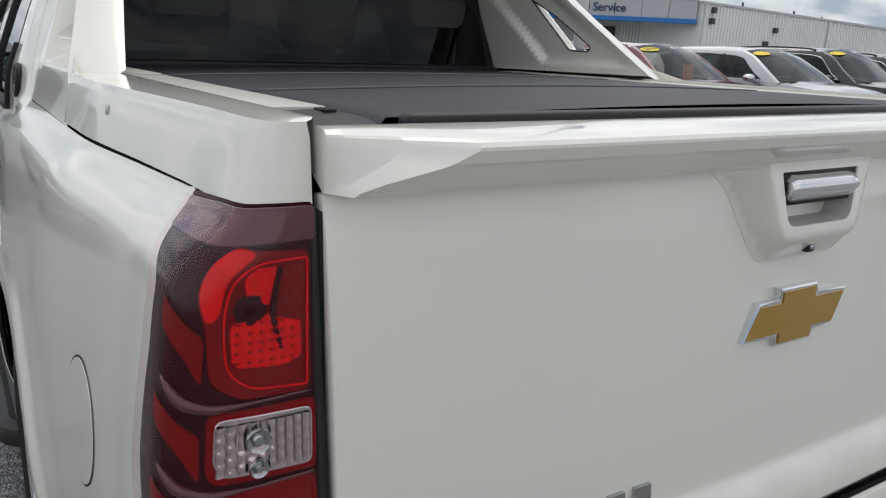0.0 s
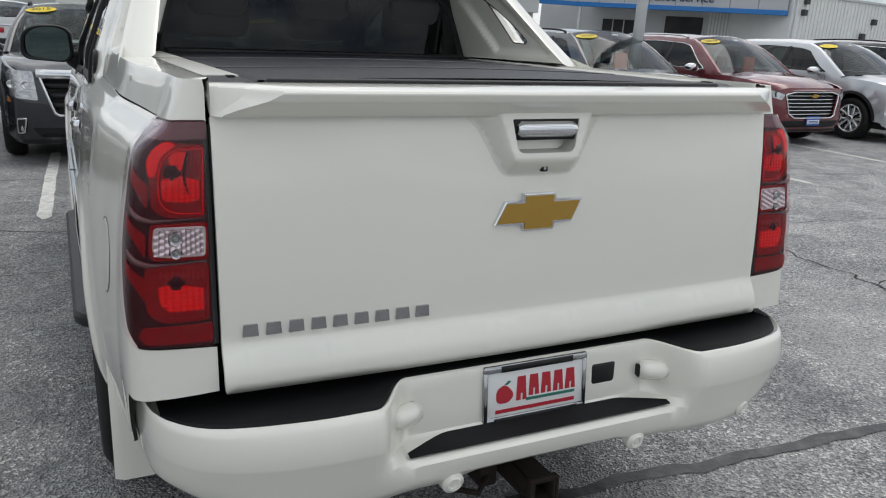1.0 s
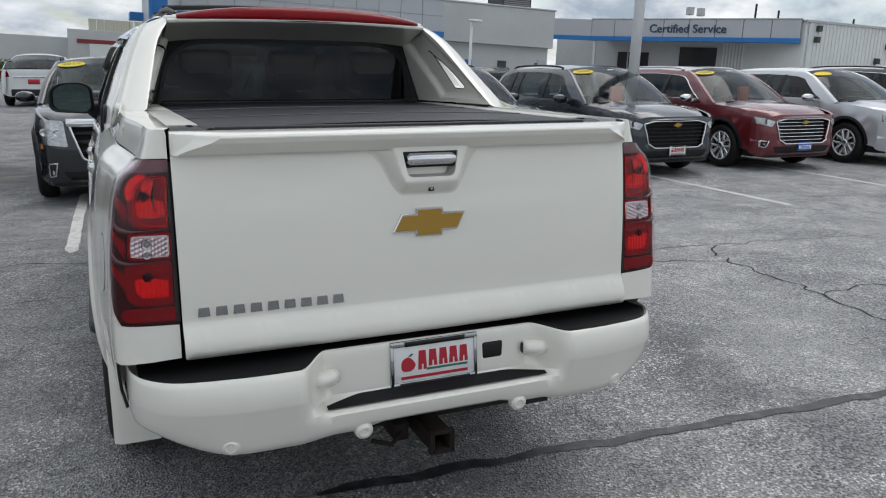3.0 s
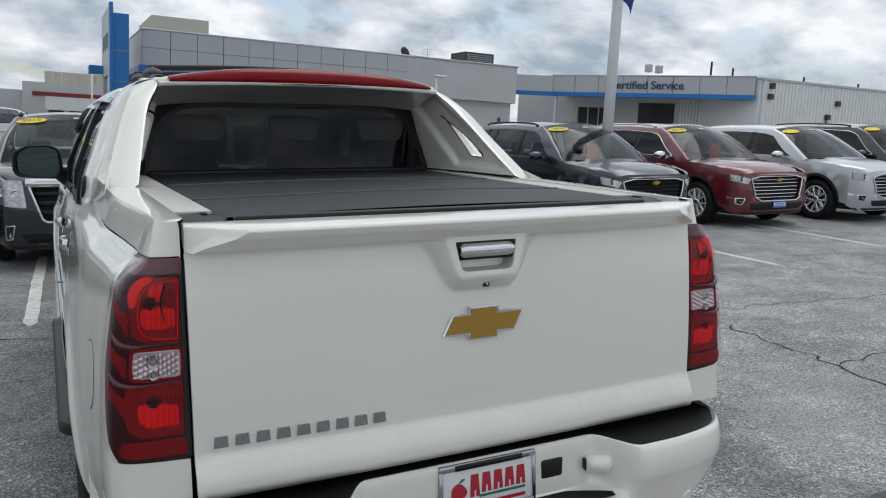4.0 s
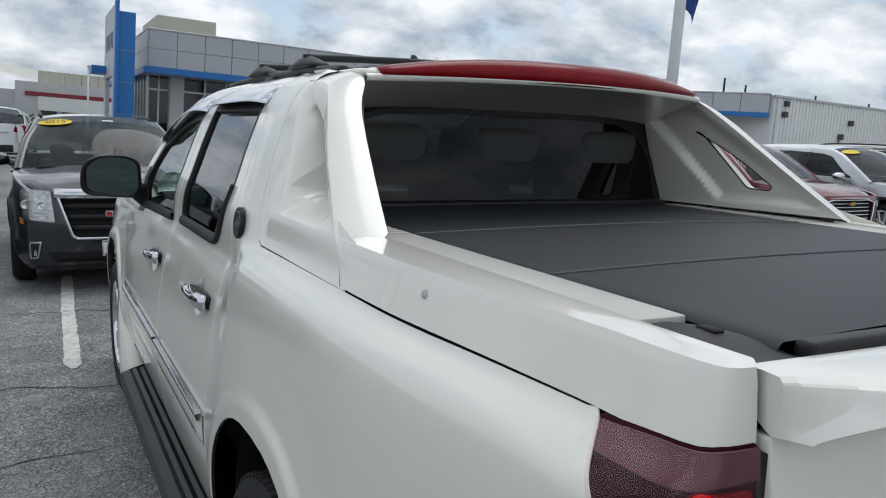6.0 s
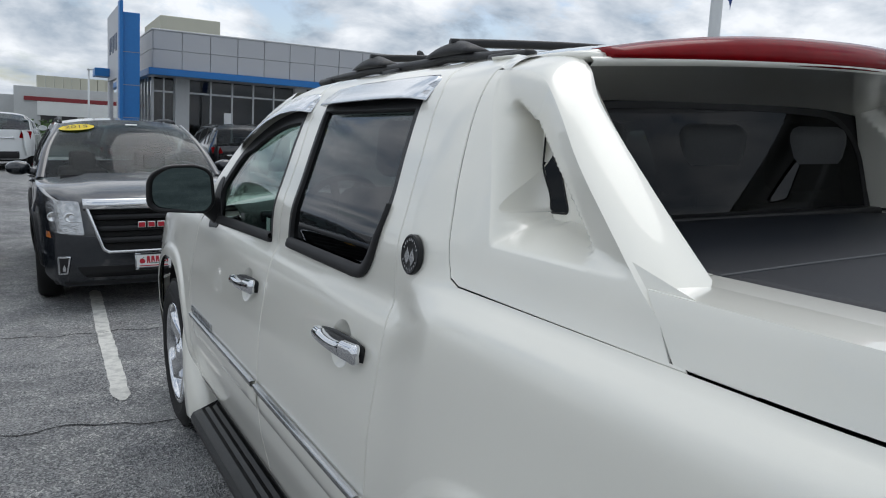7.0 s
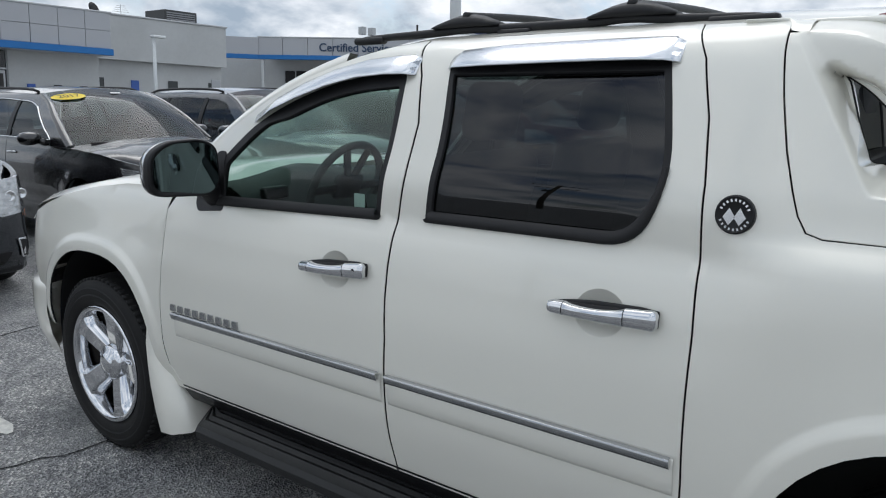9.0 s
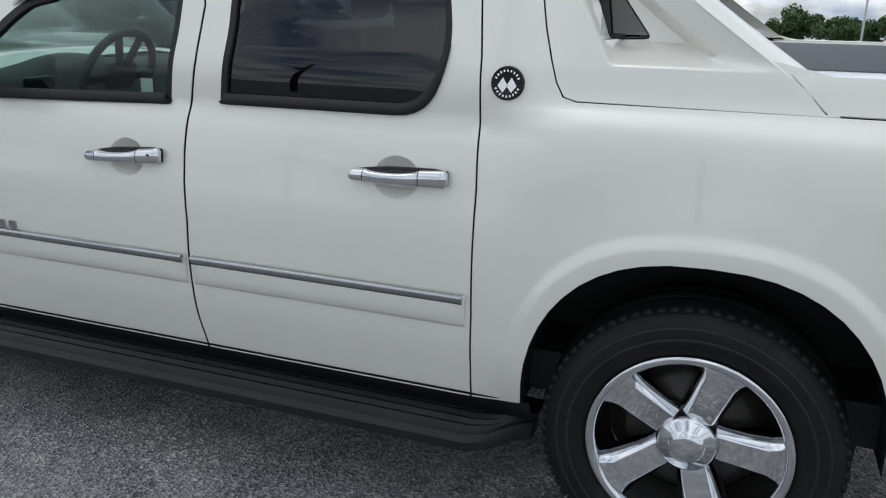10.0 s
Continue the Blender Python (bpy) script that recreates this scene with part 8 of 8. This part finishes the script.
    stob = panel("tail_fascia", st, stern, paint, ob, grid=.10, lip=.03, flip=True, gap=.06)
    if sedan:
        bm = bmesh.new()
        loft(bm, [[(hw * .90 * q, L - .60 + .55 * k / 4, belt + .03 + .02 * (1 - q * q) - .0 * k) for q in [-1 + j / 6 for j in range(13)]] for k in range(5)])
        flip_out(bm)
        part("boot_lid", bm, paint, ob)
    bm = bmesh.new()
    rows = []
    for k in range(7):
        t = k / 6
        u = roof_r + (tail_y_ - .02 - roof_r) * t if not sedan else roof_r + (L - .58 - roof_r) * t
        z0 = roof_edge(u)
        x0 = f_side(1)(u, min(z0, H - .06))[0] - .02
        rows.append([(x0 * q, u + (.08 * (1 - q * q)), z0 + .058 * (1 - t) * (1 - abs(q) ** 2.4) + .004) for q in [-1 + j / 6 for j in range(13)]])
    loft(bm, rows)
    flip_out(bm)
    part("rear_glass", bm, g_mat, ob)
    if rear_detail:
        for s in (-1, 1):
            tl = rounded([(.66, belt - .02), (.60, belt - .18), (.84, belt - .22), (.885, belt - .02)], .02, 3)
            panel("tail_lamp", tl, lambda u, z: (s * u, stern(u, z)[1] + .006, z), LENS_RED, stob, grid=.06, lip=.01, flip=s > 0)
        bm = bmesh.new()
        box(bm, -.50, L - .04, .80, .50, L + .012, .835, .006, 1)
        part("gate_chrome_bar", bm, CHROME_DULL, stob)
        bm = bmesh.new()
        box(bm, -.15, L - .02, .62, .15, L + .008, .75, .005, 1)
        part("rear_plate", bm, PLATE_RED, stob)
        bm = bmesh.new()
        box(bm, -wide * .7, L - .06, .30, wide * .7, L + .015, .48, .02, 2)
        part("rear_valance", bm, BLACK_TRIM, stob)
    # roof rails
    if rails:
        for s in (-1, 1):
            bm = bmesh.new()
            x0 = f_side(1)(roof_f + .5, H - .075)[0] - .05
            pts = [(s * x0, roof_f + .15 + (roof_r - roof_f - .2) * t, H - .065 + .045 * math.sin(math.pi * t) ** .4) for t in [k / 16 for k in range(17)]]
            tube(bm, pts, .016, 8)
            flip_out(bm)
            part("roof_rail", bm, rails, ob)
    # cabin
    bm = bmesh.new()
    box(bm, -hw * .86, base_y - .2, .35, hw * .86, L - .35, .60)
    part("cabin_floor", bm, CABIN_DARK, ob, smooth=False)
    bm = bmesh.new()
    box(bm, -hw * .84, base_y - .15, .70, hw * .84, base_y + .42, hood - .01, .06, 2)
    part("dashboard", bm, CABIN_DARK, ob)
    for x in (-.37, .37):
        for y in (base_y + 1.15, base_y + 2.0):
            bm = bmesh.new()
            box(bm, x - .24, y, .58, x + .24, y + .14, 1.12, .05, 2)
            box(bm, x - .12, y + .03, 1.10, x + .12, y + .12, 1.30, .04, 2)
            part("seat_back", bm, CABIN_DARK, ob)
    if sticker:
        # a yellow oval with the model year, high on the screen's passenger side
        def on_screen(x, t, off=.012):
            u = base_y + .02 + (roof_f - base_y - .02) * t
            z0 = roof_edge(u)
            x0 = f_side(1)(u, z0)[0] - .03
            q = x / x0
            return Vector((x, u - (.18 - .08 * t) * (1 - q * q) - off * .6, z0 + .012 + .05 * t * (1 - abs(q) ** 2.4) + off * .8))
        bm = bmesh.new()
        rows = []
        c_x, c_t = -.46, .80
        ring = [(c_x + .17 * math.cos(a_), c_t + .085 * math.sin(a_)) for a_ in [2 * math.pi * k / 28 for k in range(28)]]
        mid = bm.verts.new(on_screen(c_x, c_t))
        vs = [bm.verts.new(on_screen(x, t)) for x, t in ring]
        for k in range(28):
            bm.faces.new((mid, vs[k], vs[(k + 1) % 28]))
        flip_out(bm)
        oval = part("year_sticker", bm, STICKER, ob, "yellow oval year sticker")
        a_, b_, c_ = on_screen(c_x, c_t, .02), on_screen(c_x + .05, c_t, .02), on_screen(c_x, c_t + .05, .02)
        ax = (b_ - a_).normalized()
        up = (c_ - a_).normalized()
        nz = ax.cross(up).normalized()
        if sticker != "bar":
            letters("year", sticker, .115, .0005, Matrix((( ax.x, up.x, nz.x, a_.x), (ax.y, up.y, nz.y, a_.y), (ax.z, up.z, nz.z, a_.z), (0, 0, 0, 1))), BLACK_TRIM, oval)
        bm = bmesh.new()
        vs = [bm.verts.new(on_screen(x, t)) for x, t in ((.02, .86), (.14, .86), (.14, .83), (.02, .83))]
        bm.faces.new(vs)
        part("screen_label", bm, PLATE_WHITE, ob, smooth=False)
    if card:
        x0, y0 = card
        bm = bmesh.new()
        box(bm, x0 - .12, base_y + .36, hood + .05, x0 + .12, base_y + .38, hood + .29, .002, 1)
        part("window_card", bm, ORANGE, ob, "orange card behind the screen", smooth=False)
    bm = bmesh.new()
    box(bm, -hw * .80, .35, .22, hw * .80, L - .30, .42)
    part("underbody", bm, BLACK_RUBBER, ob, smooth=False)
    return ob


def car_wheel(ob, s, c, r, hw, mat, f_side):
    m = Matrix.Translation((s * (hw - .115), c, r)) @ (Matrix() if s > 0 else pose(0, 0, 0, 0, 0, 180))
    bm = bmesh.new()
    lathe(bm, [(r * .64, -.10), (r * .65, .085), (r * .70, .105), (r * .84, .112), (r * .94, .095), (r * .985, .06), (r, .02), (r, -.06), (r * .95, -.10), (r * .64, -.10)], m, 32)
    flip_out(bm)
    w = part("wheel", bm, TREAD, ob)
    bm = bmesh.new()
    lathe(bm, [(r * .67, .080), (r * .665, .100), (r * .62, .102), (r * .60, .085), (r * .58, -.04)], m, 32)
    flip_out(bm)
    rim = part("rim", bm, mat, w)
    for k in range(5):
        bm = bmesh.new()
        for dv in (-.032, .032):
            rr = m @ Matrix.Rotation(2 * math.pi * k / 5, 4, "X")
            rows = [[rr @ Vector((h, dv * (1 + 1.1 * t) + wv, r * (.10 + .52 * t))) for h, wv in ((.04, -.020), (.078 + .015 * t, -.015), (.082 + .015 * t, 0), (.078 + .015 * t, .015), (.04, .020))] for t in (0, .5, 1)]
            loft(bm, rows)
        flip_out(bm)
        part("spoke", bm, mat, rim)
    bm = bmesh.new()
    lathe(bm, [(0, .095), (r * .10, .094), (r * .16, .085), (r * .18, .05)], m, 20)
    lathe(bm, [(r * .1, .0), (r * .60, .0)], m, 20)
    flip_out(bm)
    part("hub_cap", bm, mat, rim)
    bm = bmesh.new()
    lathe(bm, [(.0, -.02), (r * .60, -.02)], m, 20)
    part("brake_disc", bm, BRAKE, rim)
    # dark liner over the wheel
    bm = bmesh.new()
    pts = [(c - (r + .06) * math.cos(math.pi * k / 12), r + (r + .06) * math.sin(math.pi * k / 12)) for k in range(13)]
    loft(bm, [[(s * x, y, z) for y, z in pts] for x in (hw - .05, hw - .32)])
    vs = [bm.verts.new((s * (hw - .30), y, z)) for y, z in pts]
    bm.faces.new(vs)
    part("wheel_liner", bm, BLACK_RUBBER, ob)




def at_lot(x, y, turn=0.0):
    return LOT @ pose(x, y, 0, 0, 0, turn)


car("parked_suv", "dark grey sport utility with chrome grille bar, facing the pickup", at_lot(-.66, 6.30), CHAR, L=4.71, W=1.85, H=1.70, wheel_r=.37, style="bold", hood=1.08, belt=1.12, sticker="2015", rails=BLACK_TRIM)
car("parked_suv", "black sport utility with yellow year sticker, parked nose-out", at_lot(2.10, 6.70), BLACKP, L=4.77, W=1.84, H=1.68, hood=1.05, belt=1.09, sticker="2017", rails=BLACK_TRIM, chrome_line=True, cladding=False)
car("parked_suv", "dark blue-grey sport utility parked in the row", at_lot(4.55, 6.70), INK, hood=1.02, rails=BLACK_TRIM, style="slim")
car("parked_suv", "dark grey crossover with year sticker and orange card", at_lot(7.05, 5.95), INK, sticker="2020", card=(.0, 0), rails=BLACK_TRIM)
car("parked_suv", "dark red crossover with chrome grille bars and mirrors", at_lot(9.55, 5.85), MAROON, sticker="2019", card=(.15, 0), rails=CHROME_DULL, style="chrome", chrome_line=True, plate="blue")
car("parked_suv", "silver crossover with black grille beside the red one", at_lot(12.1, 5.55), SILVER, sticker="bar", style="chrome", chrome_line=False, plate="blue")
car("parked_suv", "black sport utility with roof rails and chrome window line", at_lot(14.7, 5.7), BLACKP, L=4.9, H=1.72, sticker="bar", rails=BLACK_TRIM, chrome_line=True, cladding=False)
car("parked_suv", "black sport utility at the end of the row", at_lot(-3.35, 7.0), BLACKP, L=4.7, H=1.70, rails=BLACK_TRIM, cladding=False)
car("parked_suv", "silver-grey sport utility further along the row", at_lot(17.3, 5.9), CHAR, sticker="bar", rails=BLACK_TRIM, chrome_line=True)
car("parked_suv", "white crossover in the far part of the row", at_lot(20.0, 6.0), WHITE_P, sticker="bar")
car("parked_suv", "black sport utility seen from behind, red plate", at_lot(3.9, 26.2, 180), BLACKP, L=4.8, H=1.70, rails=BLACK_TRIM)
car("parked_suv", "dark sport utility by the showroom", at_lot(1.0, 25.6, 180), CHAR, L=4.6, H=1.70, rails=BLACK_TRIM)
car("parked_sedan", "white four-door sedan seen from behind with red lamps", at_lot(-2.0, 26.0, 176) @ Matrix.Translation((0, 0, .45)), WHITE_P, L=4.55, W=1.80, H=1.47, hood=.95, belt=1.0, sedan=True, cladding=False, rear=3.55)
car("parked_suv", "dark crossover behind the row", at_lot(9.6, 21.0, 180), BLACKP, rails=BLACK_TRIM)
car("parked_suv", "white crossover behind the row", at_lot(12.6, 19.5, 180), WHITE_P, rails=BLACK_TRIM)
for x, y in ((56.0, -9.5), (57.0, -14.5)):
    car("parked_sedan", "white sedan far across the lot", pose(x, y, ground_z(x, y), 0, 0, 80), WHITE_P, L=4.6, W=1.82, H=1.50, hood=.97, belt=1.02, sedan=True, cladding=False, rear=3.55, plate=None)

# a thing, its parts and their pieces: nothing hangs deeper
for ob in bpy.data.objects:
    while ob.parent and ob.parent.parent and ob.parent.parent.parent:
        ob.parent = ob.parent.parent
